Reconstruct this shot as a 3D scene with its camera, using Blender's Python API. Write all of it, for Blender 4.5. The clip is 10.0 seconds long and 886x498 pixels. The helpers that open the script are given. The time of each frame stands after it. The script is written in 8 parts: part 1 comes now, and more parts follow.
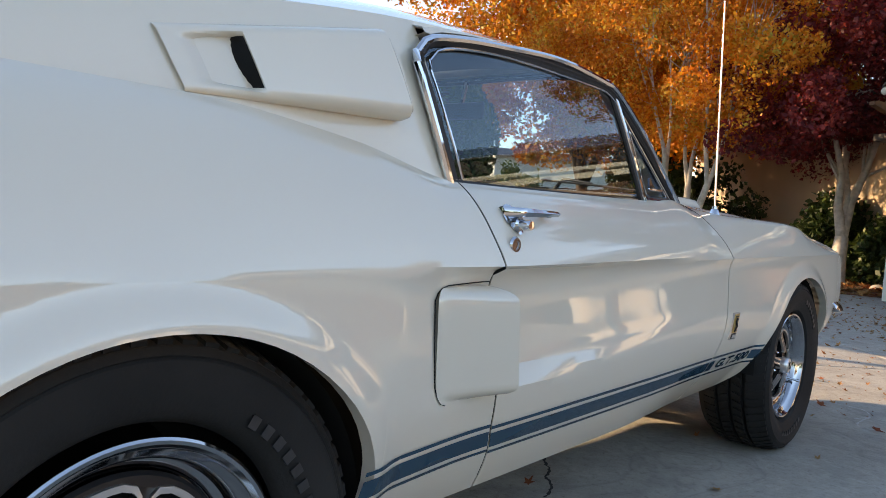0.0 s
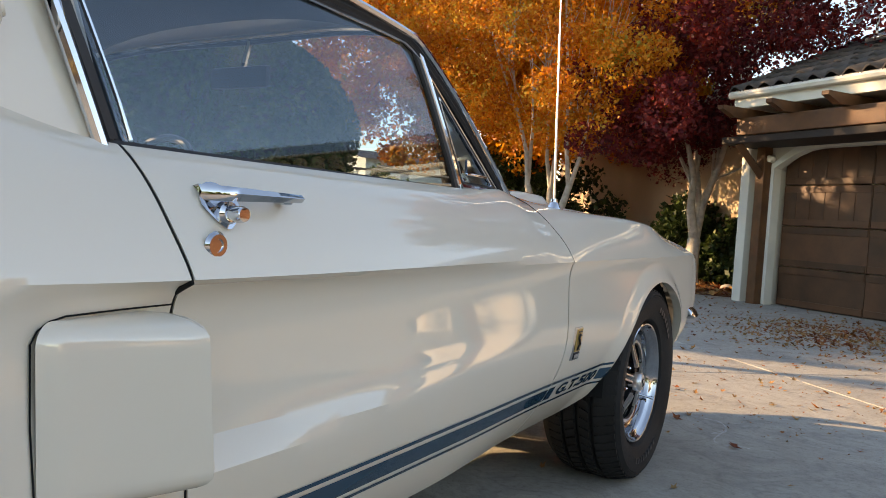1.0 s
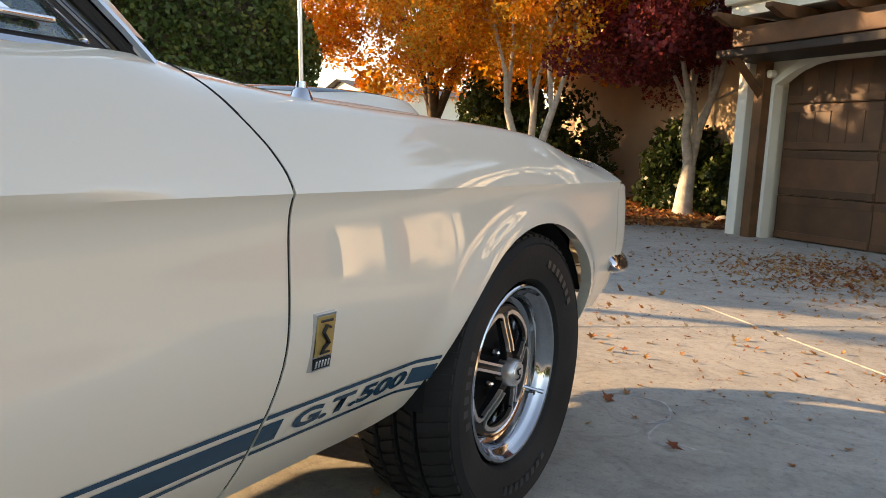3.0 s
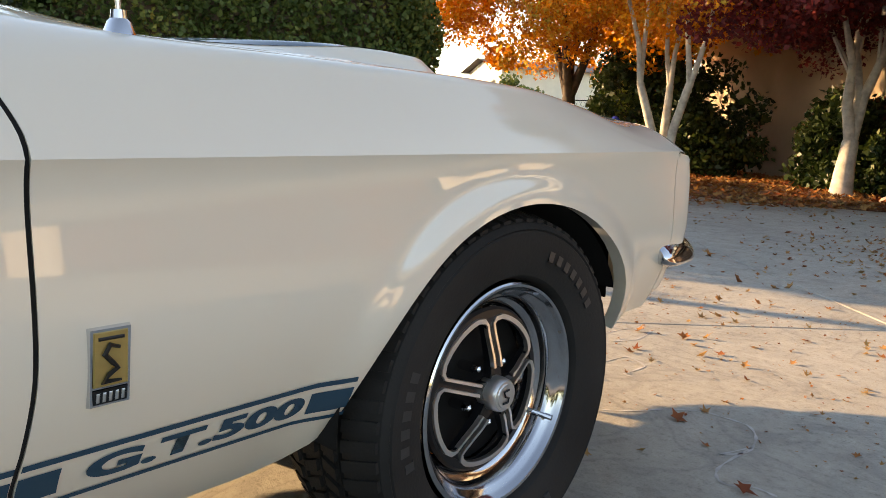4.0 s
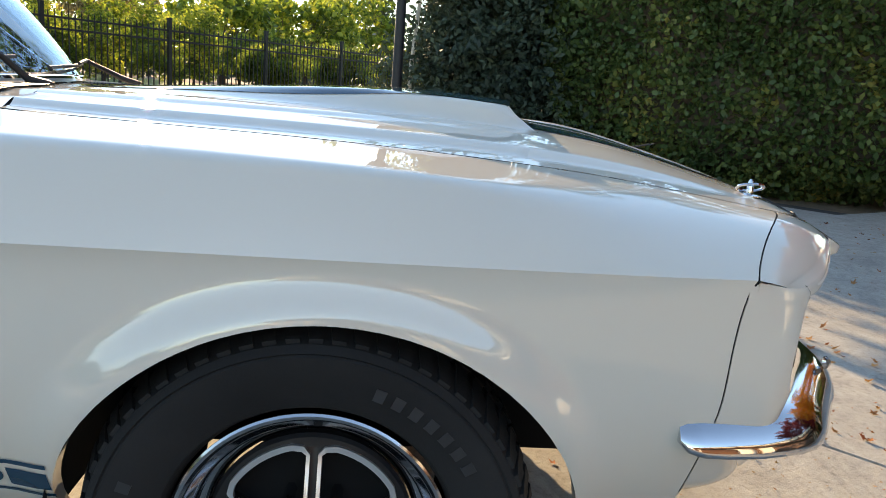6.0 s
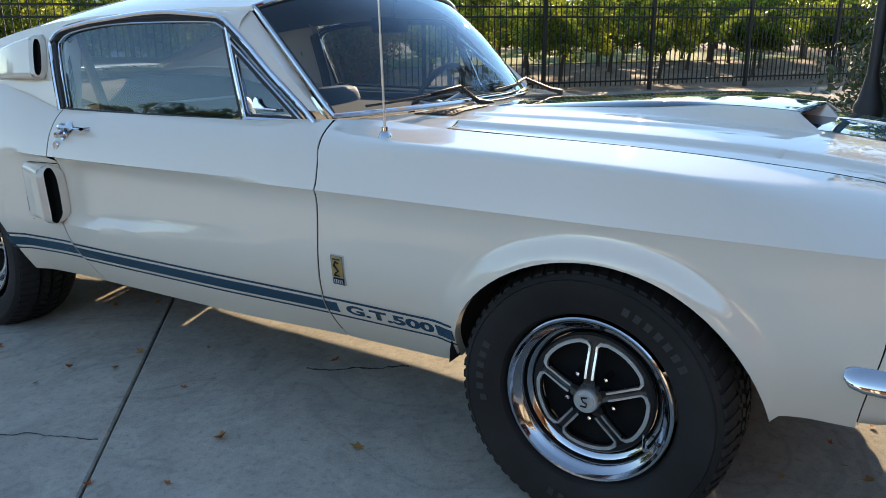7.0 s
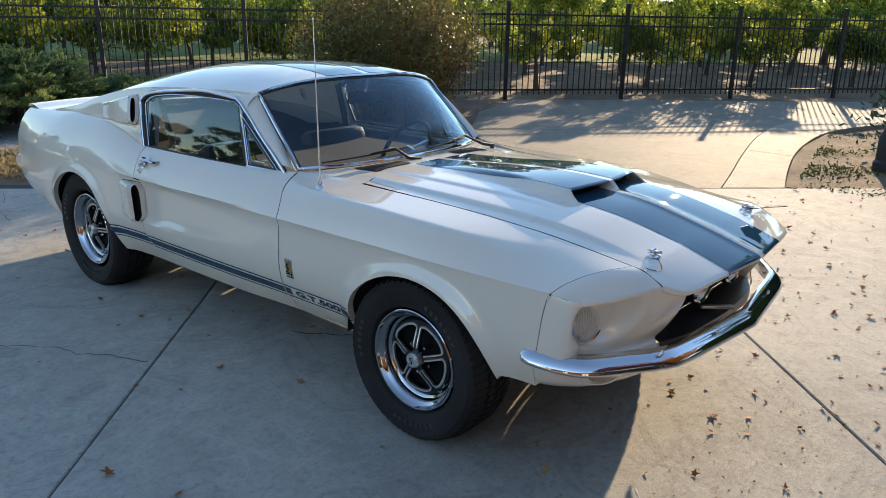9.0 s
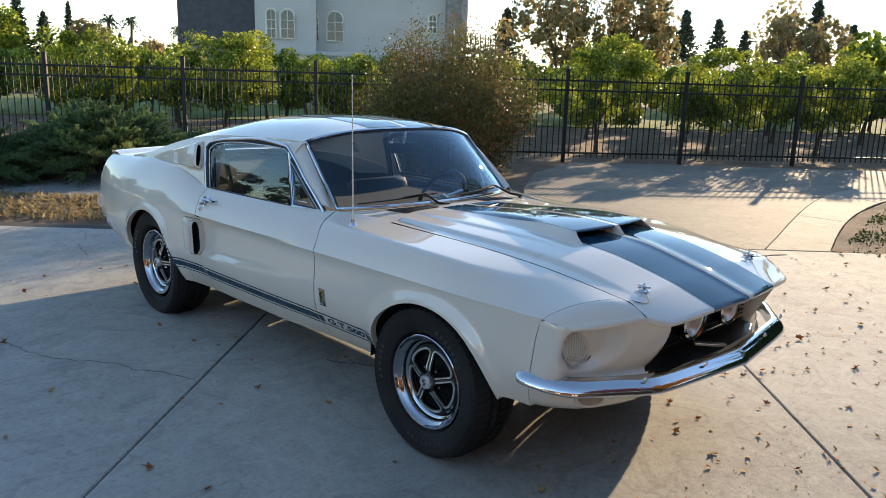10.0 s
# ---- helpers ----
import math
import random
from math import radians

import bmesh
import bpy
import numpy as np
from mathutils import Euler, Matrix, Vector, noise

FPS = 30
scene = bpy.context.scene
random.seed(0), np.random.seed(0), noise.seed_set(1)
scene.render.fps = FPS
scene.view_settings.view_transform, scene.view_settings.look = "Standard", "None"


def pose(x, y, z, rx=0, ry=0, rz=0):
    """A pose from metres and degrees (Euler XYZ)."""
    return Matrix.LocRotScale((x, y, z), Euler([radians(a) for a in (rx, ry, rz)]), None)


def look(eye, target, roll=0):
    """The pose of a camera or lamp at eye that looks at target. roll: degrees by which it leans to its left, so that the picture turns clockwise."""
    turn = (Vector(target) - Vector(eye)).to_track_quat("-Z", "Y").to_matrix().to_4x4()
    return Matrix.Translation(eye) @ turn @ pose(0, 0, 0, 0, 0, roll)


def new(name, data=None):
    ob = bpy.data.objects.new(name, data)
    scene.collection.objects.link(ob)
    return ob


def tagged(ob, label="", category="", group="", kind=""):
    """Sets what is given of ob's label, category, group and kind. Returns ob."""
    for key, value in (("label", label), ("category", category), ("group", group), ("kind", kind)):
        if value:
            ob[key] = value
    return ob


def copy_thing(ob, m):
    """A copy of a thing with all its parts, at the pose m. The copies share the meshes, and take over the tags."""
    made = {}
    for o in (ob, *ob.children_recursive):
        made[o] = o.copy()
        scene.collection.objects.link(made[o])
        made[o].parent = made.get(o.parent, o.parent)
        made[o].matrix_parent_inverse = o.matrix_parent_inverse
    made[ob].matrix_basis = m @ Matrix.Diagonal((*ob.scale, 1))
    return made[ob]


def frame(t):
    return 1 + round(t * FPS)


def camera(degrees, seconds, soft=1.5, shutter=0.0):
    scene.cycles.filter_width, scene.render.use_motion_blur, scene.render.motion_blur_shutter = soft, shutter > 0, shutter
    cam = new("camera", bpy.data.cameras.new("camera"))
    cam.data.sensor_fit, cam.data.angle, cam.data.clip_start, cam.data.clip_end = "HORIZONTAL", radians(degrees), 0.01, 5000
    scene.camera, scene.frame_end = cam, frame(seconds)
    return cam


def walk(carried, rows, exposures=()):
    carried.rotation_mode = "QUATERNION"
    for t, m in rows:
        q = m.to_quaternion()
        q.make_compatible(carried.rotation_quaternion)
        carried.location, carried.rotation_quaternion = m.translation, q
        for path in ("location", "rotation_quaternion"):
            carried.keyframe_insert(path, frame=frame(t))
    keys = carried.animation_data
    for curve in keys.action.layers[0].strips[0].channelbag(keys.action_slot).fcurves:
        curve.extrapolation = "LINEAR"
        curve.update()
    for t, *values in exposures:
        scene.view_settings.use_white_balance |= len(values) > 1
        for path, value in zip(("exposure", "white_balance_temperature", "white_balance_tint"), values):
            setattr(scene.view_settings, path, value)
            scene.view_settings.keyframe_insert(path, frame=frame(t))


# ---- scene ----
cam = camera(61.1, 10.0, soft=0.9)
PATH = [
    (0, (1.718, -3.219, 0.898), (0.412, -1.709, 0.782), 3.8),
    (0.5, (1.663, -2.965, 0.87), (0.422, -1.402, 0.75), 3.8),
    (1, (1.579, -2.651, 0.881), (0.538, -0.945, 0.799), 3.7),
    (1.5, (1.575, -2.35, 0.947), (0.651, -0.577, 0.888), 4.7),
    (2, (1.575, -2.093, 0.964), (0.643, -0.326, 0.861), 5.2),
    (2.5, (1.541, -1.804, 0.908), (0.582, -0.059, 0.717), 4.1),
    (2.7, (1.545, -1.703, 0.884), (0.564, 0.025, 0.657), 3.6),
    (3.8, (1.659, -1.194, 0.83), (0.379, 0.308, 0.507), 1.6),
    (4, (1.64, -1.061, 0.836), (0.298, 0.386, 0.509), 2.0),
    (4.5, (1.657, -0.714, 0.846), (0.182, 0.599, 0.532), 3.0),
    (5, (1.725, -0.375, 0.892), (0.116, 0.778, 0.606), 4.7),
    (5.2, (1.735, -0.235, 0.898), (0.03, 0.806, 0.612), 5.3),
    (6.3, (1.961, 0.211, 1.067), (0.035, -0.055, 0.599), 2.5),
    (6.5, (2.08, 0.329, 1.075), (0.219, -0.226, 0.596), 1.1),
    (7, (2.407, 0.575, 1.206), (0.772, -0.435, 0.652), -0.4),
    (7.5, (2.559, 0.919, 1.33), (1.066, -0.302, 0.8), -3.0),
    (8, (2.703, 1.205, 1.545), (1.226, 0.042, 0.864), -0.6),
    (8.5, (2.82, 1.525, 1.661), (1.337, 0.391, 0.944), 0.9),
    (9, (2.835, 1.867, 1.67), (1.382, 0.629, 1.074), 1.0),
    (9.5, (2.899, 2.071, 1.673), (1.491, 0.747, 1.159), 1.2),
    (10, (2.933, 2.251, 1.64), (1.57, 0.855, 1.2), 1.7),
]
EXPOSURES = [(0.0, 2.0, 8500, 19), (1.0, 2.06, 9600, 20), (2.5, 2.12, 10500, 21), (4.5, 2.25, 10400, 19), (5.0, 2.3, 10000, 15), (6.5, 1.92, 7500, 13), (7.5, 1.78, 7200, 11), (10.0, 1.5, 7000, 12)]
walk(cam, [(t, look(eye, target, roll)) for t, eye, target, roll in PATH], EXPOSURES)

# ---- light: low afternoon sun from behind the far side of the car ----
SUN_ELEV, SUN_AZ = 15.2, 197.4   # azimuth of the sun, counter-clockwise from +x
sun_dir = Vector((math.cos(radians(SUN_ELEV)) * math.cos(radians(SUN_AZ)),
                  math.cos(radians(SUN_ELEV)) * math.sin(radians(SUN_AZ)), math.sin(radians(SUN_ELEV))))
world = bpy.data.worlds.new("sky")
scene.world = world
world.use_nodes = True
wn = world.node_tree
wn.nodes.clear()
sky = wn.nodes.new("ShaderNodeTexSky")
sky.sky_type, sky.sun_disc = "NISHITA", False
sky.sun_elevation = radians(SUN_ELEV)
sky.sun_rotation = radians(90 - SUN_AZ)
sky.air_density, sky.dust_density, sky.ozone_density = 1.0, 0.0, 2.5
back = wn.nodes.new("ShaderNodeBackground")
back.inputs["Strength"].default_value = 0.13
wout = wn.nodes.new("ShaderNodeOutputWorld")
wn.links.new(sky.outputs[0], back.inputs[0])
wn.links.new(back.outputs[0], wout.inputs[0])
lamp = bpy.data.lights.new("sun", "SUN")
lamp.energy, lamp.angle, lamp.color = 3.1, radians(0.53), (1.0, 0.80, 0.56)
sun = new("sun", lamp)
sun.matrix_world = look(sun_dir * 60, (0, 0, 0))

# ---- materials ----
def nodes_of(name):
    m = bpy.data.materials.new(name)
    m.use_nodes = True
    nt = m.node_tree
    b = nt.nodes["Principled BSDF"]
    return m, nt, b


def link(nt, a, b):
    nt.links.new(a, b)


def ramp(nt, fac, stops):
    r = nt.nodes.new("ShaderNodeValToRGB")
    el = r.color_ramp.elements
    while len(el) < len(stops):
        el.new(0.5)
    for e, (p, c) in zip(el, stops):
        e.position, e.color = p, (*c, 1)
    link(nt, fac, r.inputs[0])
    return r.outputs[0]


def noise_tex(nt, scale, detail=4, rough=0.55, vec=None):
    n = nt.nodes.new("ShaderNodeTexNoise")
    n.inputs["Scale"].default_value, n.inputs["Detail"].default_value, n.inputs["Roughness"].default_value = scale, detail, rough
    if vec is None:
        vec = coords(nt)
    link(nt, vec, n.inputs["Vector"])
    return n.outputs["Fac"]


def coords(nt, kind="Object"):
    for n in nt.nodes:
        if n.bl_idname == "ShaderNodeTexCoord":
            return n.outputs[kind]
    return nt.nodes.new("ShaderNodeTexCoord").outputs[kind]


def bump(nt, b, height, strength, distance=0.01):
    n = nt.nodes.new("ShaderNodeBump")
    n.inputs["Strength"].default_value, n.inputs["Distance"].default_value = strength, distance
    link(nt, height, n.inputs["Height"])
    link(nt, n.outputs[0], b.inputs["Normal"])


def mat(name, color, rough=0.5, metal=0.0, vary=0.15, scale=6.0, grain=120.0, relief=0.1, coat=0.0, random_by=""):
    """A plain surface with two scales of variation; random_by adds a shift per object or per island."""
    m, nt, b = nodes_of(name)
    c = Vector(color)
    big = noise_tex(nt, scale)
    col = ramp(nt, big, [(0.3, tuple(c * (1 - vary))), (0.7, tuple(c * (1 + vary)))])
    if random_by:
        if random_by == "object":
            o = nt.nodes.new("ShaderNodeObjectInfo").outputs["Random"]
        else:
            o = nt.nodes.new("ShaderNodeNewGeometry").outputs["Random Per Island"]
        mul = nt.nodes.new("ShaderNodeMix")
        mul.data_type, mul.blend_type = "RGBA", "MULTIPLY"
        mul.inputs[0].default_value = 1.0
        link(nt, col, mul.inputs[6])
        link(nt, ramp(nt, o, [(0.0, (0.7, 0.72, 0.7)), (1.0, (1.25, 1.2, 1.2))]), mul.inputs[7])
        col = mul.outputs[2]
    link(nt, col, b.inputs["Base Color"])
    b.inputs["Roughness"].default_value, b.inputs["Metallic"].default_value = rough, metal
    b.inputs["Coat Weight"].default_value = coat
    b.inputs["Coat Roughness"].default_value = 0.03
    if relief:
        bump(nt, b, noise_tex(nt, grain, 3), relief, 0.004)
    return m


def leaf_mat(name, stops, rough=0.5, through_light=0.35):
    """Leaves: a colour per leaf, some light passing through."""
    m, nt, b = nodes_of(name)
    rnd = nt.nodes.new("ShaderNodeNewGeometry").outputs["Random Per Island"]
    clump = noise_tex(nt, 1.3, 2)
    mx = nt.nodes.new("ShaderNodeMath")
    mx.operation = "MULTIPLY_ADD"
    link(nt, rnd, mx.inputs[0])
    mx.inputs[1].default_value = 0.6
    sc = nt.nodes.new("ShaderNodeMath")
    sc.operation = "MULTIPLY_ADD"
    sc.inputs[1].default_value, sc.inputs[2].default_value = 1.4, -0.5
    link(nt, clump, sc.inputs[0])
    link(nt, sc.outputs[0], mx.inputs[2])
    col = ramp(nt, mx.outputs[0], stops)
    link(nt, col, b.inputs["Base Color"])
    b.inputs["Roughness"].default_value = rough
    b.inputs["Specular IOR Level"].default_value = 0.3
    tr = nt.nodes.new("ShaderNodeBsdfTranslucent")
    link(nt, col, tr.inputs[0])
    mix = nt.nodes.new("ShaderNodeMixShader")
    mix.inputs[0].default_value = through_light
    link(nt, b.outputs[0], mix.inputs[1])
    link(nt, tr.outputs[0], mix.inputs[2])
    link(nt, mix.outputs[0], nt.nodes["Material Output"].inputs[0])
    return m


def glass_mat(name, tint, ior=1.5, sheen=(1, 1, 1)):
    m, nt, b = nodes_of(name)
    nt.nodes.remove(b)
    t = nt.nodes.new("ShaderNodeBsdfTransparent")
    t.inputs[0].default_value = (*tint, 1)
    g = nt.nodes.new("ShaderNodeBsdfGlossy")
    g.inputs["Color"].default_value = (*sheen, 1)
    g.inputs["Roughness"].default_value = 0.005
    # a thin pane mirrors alike from both sides
    f = nt.nodes.new("ShaderNodeLayerWeight")
    f.inputs[0].default_value = 0.5
    bow = nt.nodes.new("ShaderNodeMath")
    bow.operation = "POWER"
    bow.inputs[1].default_value = 5.0
    link(nt, f.outputs["Facing"], bow.inputs[0])
    base = ((ior - 1) / (ior + 1)) ** 2
    gloss = nt.nodes.new("ShaderNodeMath")
    gloss.operation = "MULTIPLY_ADD"
    gloss.inputs[1].default_value, gloss.inputs[2].default_value = 1 - base, base
    link(nt, bow.outputs[0], gloss.inputs[0])
    mix = nt.nodes.new("ShaderNodeMixShader")
    link(nt, gloss.outputs[0], mix.inputs[0])
    link(nt, t.outputs[0], mix.inputs[1])
    link(nt, g.outputs[0], mix.inputs[2])
    link(nt, mix.outputs[0], nt.nodes["Material Output"].inputs[0])
    return m


def concrete_mat(name="concrete", tone=(1.0, 1.0, 1.0)):
    m, nt, b = nodes_of(name)
    vec = nt.nodes.new("ShaderNodeNewGeometry").outputs["Position"]
    blot = noise_tex(nt, 0.55, 5, 0.6, vec)
    fine = noise_tex(nt, 38, 4, 0.7, vec)
    col = ramp(nt, blot, [(p, tuple(c * q for c, q in zip(v, tone))) for p, v in ((0.25, (0.315, 0.300, 0.264)), (0.5, (0.40, 0.384, 0.336)), (0.75, (0.46, 0.441, 0.389)))])
    speck = ramp(nt, fine, [(0.28, (0.66, 0.65, 0.64)), (0.45, (0.95, 0.95, 0.95)), (0.6, (1.0, 1.0, 1.0)), (0.75, (1.10, 1.10, 1.10))])
    # trowel sweeps and tyre scuffs: thin contour lines of a warped noise
    sweep = nt.nodes.new("ShaderNodeTexNoise")
    sweep.inputs["Scale"].default_value, sweep.inputs["Detail"].default_value, sweep.inputs["Distortion"].default_value = 1.7, 3, 1.6
    link(nt, vec, sweep.inputs["Vector"])
    lines = ramp(nt, sweep.outputs["Fac"], [(0.40, (1, 1, 1)), (0.43, (0.84, 0.84, 0.85)), (0.46, (1, 1, 1)), (0.53, (1, 1, 1)), (0.55, (1.10, 1.10, 1.10)), (0.58, (1, 1, 1))])
    mul0 = nt.nodes.new("ShaderNodeMix")
    mul0.data_type, mul0.blend_type = "RGBA", "MULTIPLY"
    mul0.inputs[0].default_value = 1.0
    link(nt, col, mul0.inputs[6])
    link(nt, lines, mul0.inputs[7])
    col = mul0.outputs[2]
    mid = ramp(nt, noise_tex(nt, 7, 6, 0.75, vec), [(0.3, (0.84, 0.83, 0.82)), (0.55, (1, 1, 1)), (0.75, (1.08, 1.08, 1.07))])
    mul1 = nt.nodes.new("ShaderNodeMix")
    mul1.data_type, mul1.blend_type = "RGBA", "MULTIPLY"
    mul1.inputs[0].default_value = 1.0
    link(nt, col, mul1.inputs[6])
    link(nt, mid, mul1.inputs[7])
    col = mul1.outputs[2]
    mul = nt.nodes.new("ShaderNodeMix")
    mul.data_type, mul.blend_type = "RGBA", "MULTIPLY"
    mul.inputs[0].default_value = 1.0
    link(nt, col, mul.inputs[6])
    link(nt, speck, mul.inputs[7])
    grit = ramp(nt, noise_tex(nt, 150, 3, 0.8, vec), [(0.30, (0.70, 0.69, 0.68)), (0.45, (0.97, 0.97, 0.97)), (0.62, (1.0, 1.0, 1.0)), (0.74, (1.22, 1.22, 1.2))])
    mul2 = nt.nodes.new("ShaderNodeMix")
    mul2.data_type, mul2.blend_type = "RGBA", "MULTIPLY"
    mul2.inputs[0].default_value = 1.0
    link(nt, mul.outputs[2], mul2.inputs[6])
    link(nt, grit, mul2.inputs[7])
    link(nt, mul2.outputs[2], b.inputs["Base Color"])
    b.inputs["Roughness"].default_value = 0.8
    b.inputs["Specular IOR Level"].default_value = 0.2
    bump(nt, b, noise_tex(nt, 90, 5, 0.75, vec), 0.6, 0.004)
    return m


def soil_mat(name, stops, scale=1.2):
    m, nt, b = nodes_of(name)
    vec = nt.nodes.new("ShaderNodeNewGeometry").outputs["Position"]
    a = noise_tex(nt, scale, 8, 0.7, vec)
    link(nt, ramp(nt, a, stops), b.inputs["Base Color"])
    b.inputs["Roughness"].default_value = 0.95
    bump(nt, b, noise_tex(nt, 14, 6, 0.7, vec), 0.8, 0.04)
    return m


def paint_mat(name, color, rough=0.6, ior=1.5):
    m, nt, b = nodes_of(name)
    c = Vector(color)
    big = noise_tex(nt, 1.5, 3)
    link(nt, ramp(nt, big, [(0.3, tuple(c * 0.985)), (0.7, tuple(c * 1.015))]), b.inputs["Base Color"])
    b.inputs["Roughness"].default_value = rough
    b.inputs["Specular IOR Level"].default_value = 0.0
    b.inputs["Coat Weight"].default_value = 1.0
    b.inputs["Coat Roughness"].default_value = 0.015
    b.inputs["Coat IOR"].default_value = ior
    bump(nt, b, noise_tex(nt, 260, 2), 0.012, 0.002)   # orange peel
    return m


WHITE = paint_mat("white_car_paint", (0.72, 0.66, 0.555), ior=1.85)
BLUE = paint_mat("dark_blue_paint", (0.012, 0.055, 0.095))
CHROME = mat("chrome", (0.62, 0.63, 0.65), 0.05, 1.0, 0.03, 4, 200, 0.0)
# chrome darkened in place of the dark ground the rims mirror
RIM_CHROME = mat("darkened_rim_chrome", (0.46, 0.47, 0.49), 0.09, 1.0, 0.06, 4, 200, 0.0)
SILVER = mat("brushed_aluminium", (0.80, 0.79, 0.77), 0.34, 1.0, 0.05, 8, 300, 0.04)
RUBBER = mat("tyre_rubber", (0.021, 0.0205, 0.020), 0.7, 0, 0.25, 5, 160, 0.2)
RUBBER.node_tree.nodes["Principled BSDF"].inputs["Specular IOR Level"].default_value = 0.22
RUBBER_TEXT = mat("raised_tyre_rubber", (0.026, 0.027, 0.029), 0.45, 0, 0.2, 30, 160, 0.1)
BLACK = mat("black_satin_paint", (0.006, 0.006, 0.007), 0.38, 0, 0.2, 6, 150, 0.05)
SEAM = mat("black_gap", (0.003, 0.003, 0.003), 1.0, 0, 0.1, 6, 100, 0.05)
TRIM = mat("black_rubber_trim", (0.014, 0.014, 0.015), 0.55, 0, 0.2, 10, 200, 0.1)
VINYL = mat("dark_vinyl", (0.010, 0.011, 0.013), 0.45, 0, 0.2, 8, 220, 0.25)
GOLD = mat("gold_enamel", (0.55, 0.38, 0.14), 0.35, 0.7, 0.1, 40, 300, 0.05)
LENS = mat("dull_amber_lens", (0.34, 0.24, 0.15), 0.15, 0, 0.1, 30, 100, 0.05, coat=1.0)
RED_LENS = mat("red_lens", (0.35, 0.01, 0.01), 0.15, 0, 0.1, 30, 100, 0.05, coat=1.0)
REFLECTOR = mat("lamp_reflector", (0.95, 0.94, 0.90), 0.3, 1.0, 0.04, 60, 120, 0.2)
# gloss colour tinted blue to imitate a deep blue sky's reflection
GLASS = glass_mat("window_glass", (0.64, 0.72, 0.78), 1.9, (0.70, 0.87, 1.0))
SCREEN_GLASS = glass_mat("windscreen_glass", (0.58, 0.66, 0.72), 1.7, (0.70, 0.87, 1.0))
CLEAR = glass_mat("clear_glass", (0.93, 0.94, 0.94), 2.0)
CONCRETE = concrete_mat()
# darker, browner copy of the concrete for the slabs towards the fence
TAN_CONCRETE = concrete_mat("dark_tan_concrete", (0.58, 0.54, 0.49))
EDGE_CONCRETE = concrete_mat("pale_edging_concrete", (0.80, 0.76, 0.70))
CHALK = mat("chalk", (0.44, 0.43, 0.41), 0.95, 0, 0.3, 14, 120, 0.2)
JOINT = mat("joint_filler", (0.045, 0.04, 0.035), 0.95, 0, 0.3, 12, 90, 0.4)
SOIL = soil_mat("bare_soil", [(0.3, (0.10, 0.068, 0.042)), (0.5, (0.17, 0.118, 0.075)), (0.7, (0.25, 0.18, 0.115))])
BEDSOIL = soil_mat("leaf_mulch", [(0.3, (0.07, 0.03, 0.015)), (0.5, (0.16, 0.065, 0.03)), (0.7, (0.26, 0.12, 0.05))], 6)
FENCE = mat("black_fence_paint", (0.006, 0.006, 0.006), 0.55, 0, 0.2, 8, 160, 0.1)
STUCCO = mat("tan_stucco", (0.47, 0.36, 0.25), 0.9, 0, 0.08, 0.8, 60, 0.5)
WHITESTUCCO = mat("cream_trim_paint", (0.72, 0.68, 0.58), 0.7, 0, 0.06, 2, 60, 0.3)
GREYSTUCCO = mat("pale_grey_stucco", (0.50, 0.48, 0.46), 0.9, 0, 0.06, 0.5, 40, 0.3)
CREAMWALL = mat("cream_stucco", (0.62, 0.55, 0.44), 0.9, 0, 0.08, 1.2, 60, 0.5)
# timber near-black: the pergola's shade is put into its colour
SHADEBEAM = mat("shade_black_beam", (0.024, 0.013, 0.008), 0.6, 0, 0.3, 5, 60, 0.3)
PANEL = mat("dark_solar_glass", (0.03, 0.034, 0.042), 0.16, 0, 0.15, 3, 60, 0.05)
TIMBER = mat("brown_stained_timber", (0.115, 0.044, 0.014), 0.6, 0, 0.35, 5, 60, 0.3)
DOORWOOD = mat("dark_walnut_door", (0.10, 0.042, 0.018), 0.5, 0, 0.3, 4, 60, 0.25, random_by="object")
TILE = mat("clay_roof_tile", (0.070, 0.058, 0.050), 0.85, 0, 0.35, 5, 60, 0.4, random_by="object")
SLATE = mat("grey_shingle", (0.075, 0.075, 0.085), 0.9, 0, 0.25, 3, 40, 0.4)
STONE = mat("grey_stone", (0.26, 0.24, 0.22), 0.9, 0, 0.3, 3, 30, 0.5)
BARK_PALE = mat("pale_bark", (0.52, 0.47, 0.40), 0.9, 0, 0.3, 9, 70, 0.6)
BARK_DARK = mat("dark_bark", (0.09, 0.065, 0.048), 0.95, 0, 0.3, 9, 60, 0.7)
BALLGLASS = mat("blue_ball_glass", (0.02, 0.06, 0.42), 0.08, 0, 0.1, 20, 90, 0.02, coat=1.0)
DISHGREY = mat("dish_grey_paint", (0.42, 0.43, 0.44), 0.5, 0, 0.08, 6, 90, 0.05)
GRAVEL = soil_mat("grey_gravel", [(0.35, (0.09, 0.085, 0.08)), (0.5, (0.20, 0.19, 0.175)), (0.65, (0.34, 0.32, 0.29))], 34)
MOSS = leaf_mat("short_moss_grass", [(0.0, (0.035, 0.055, 0.012)), (0.5, (0.075, 0.105, 0.018)), (1.0, (0.15, 0.16, 0.035))], 0.8, 0.15)
GREENBIN = mat("green_plastic", (0.03, 0.085, 0.052), 0.45, 0, 0.15, 4, 120, 0.1)
ORANGE_LEAF = leaf_mat("orange_leaves", [(0.0, (0.36, 0.09, 0.015)), (0.35, (0.62, 0.20, 0.02)), (0.6, (0.74, 0.31, 0.03)), (0.85, (0.62, 0.40, 0.06)), (1.0, (0.30, 0.30, 0.05))], 0.5, 0.42)
RED_LEAF = leaf_mat("dark_red_leaves", [(0.0, (0.06, 0.008, 0.012)), (0.5, (0.15, 0.017, 0.02)), (1.0, (0.34, 0.042, 0.028))], 0.5, 0.3)
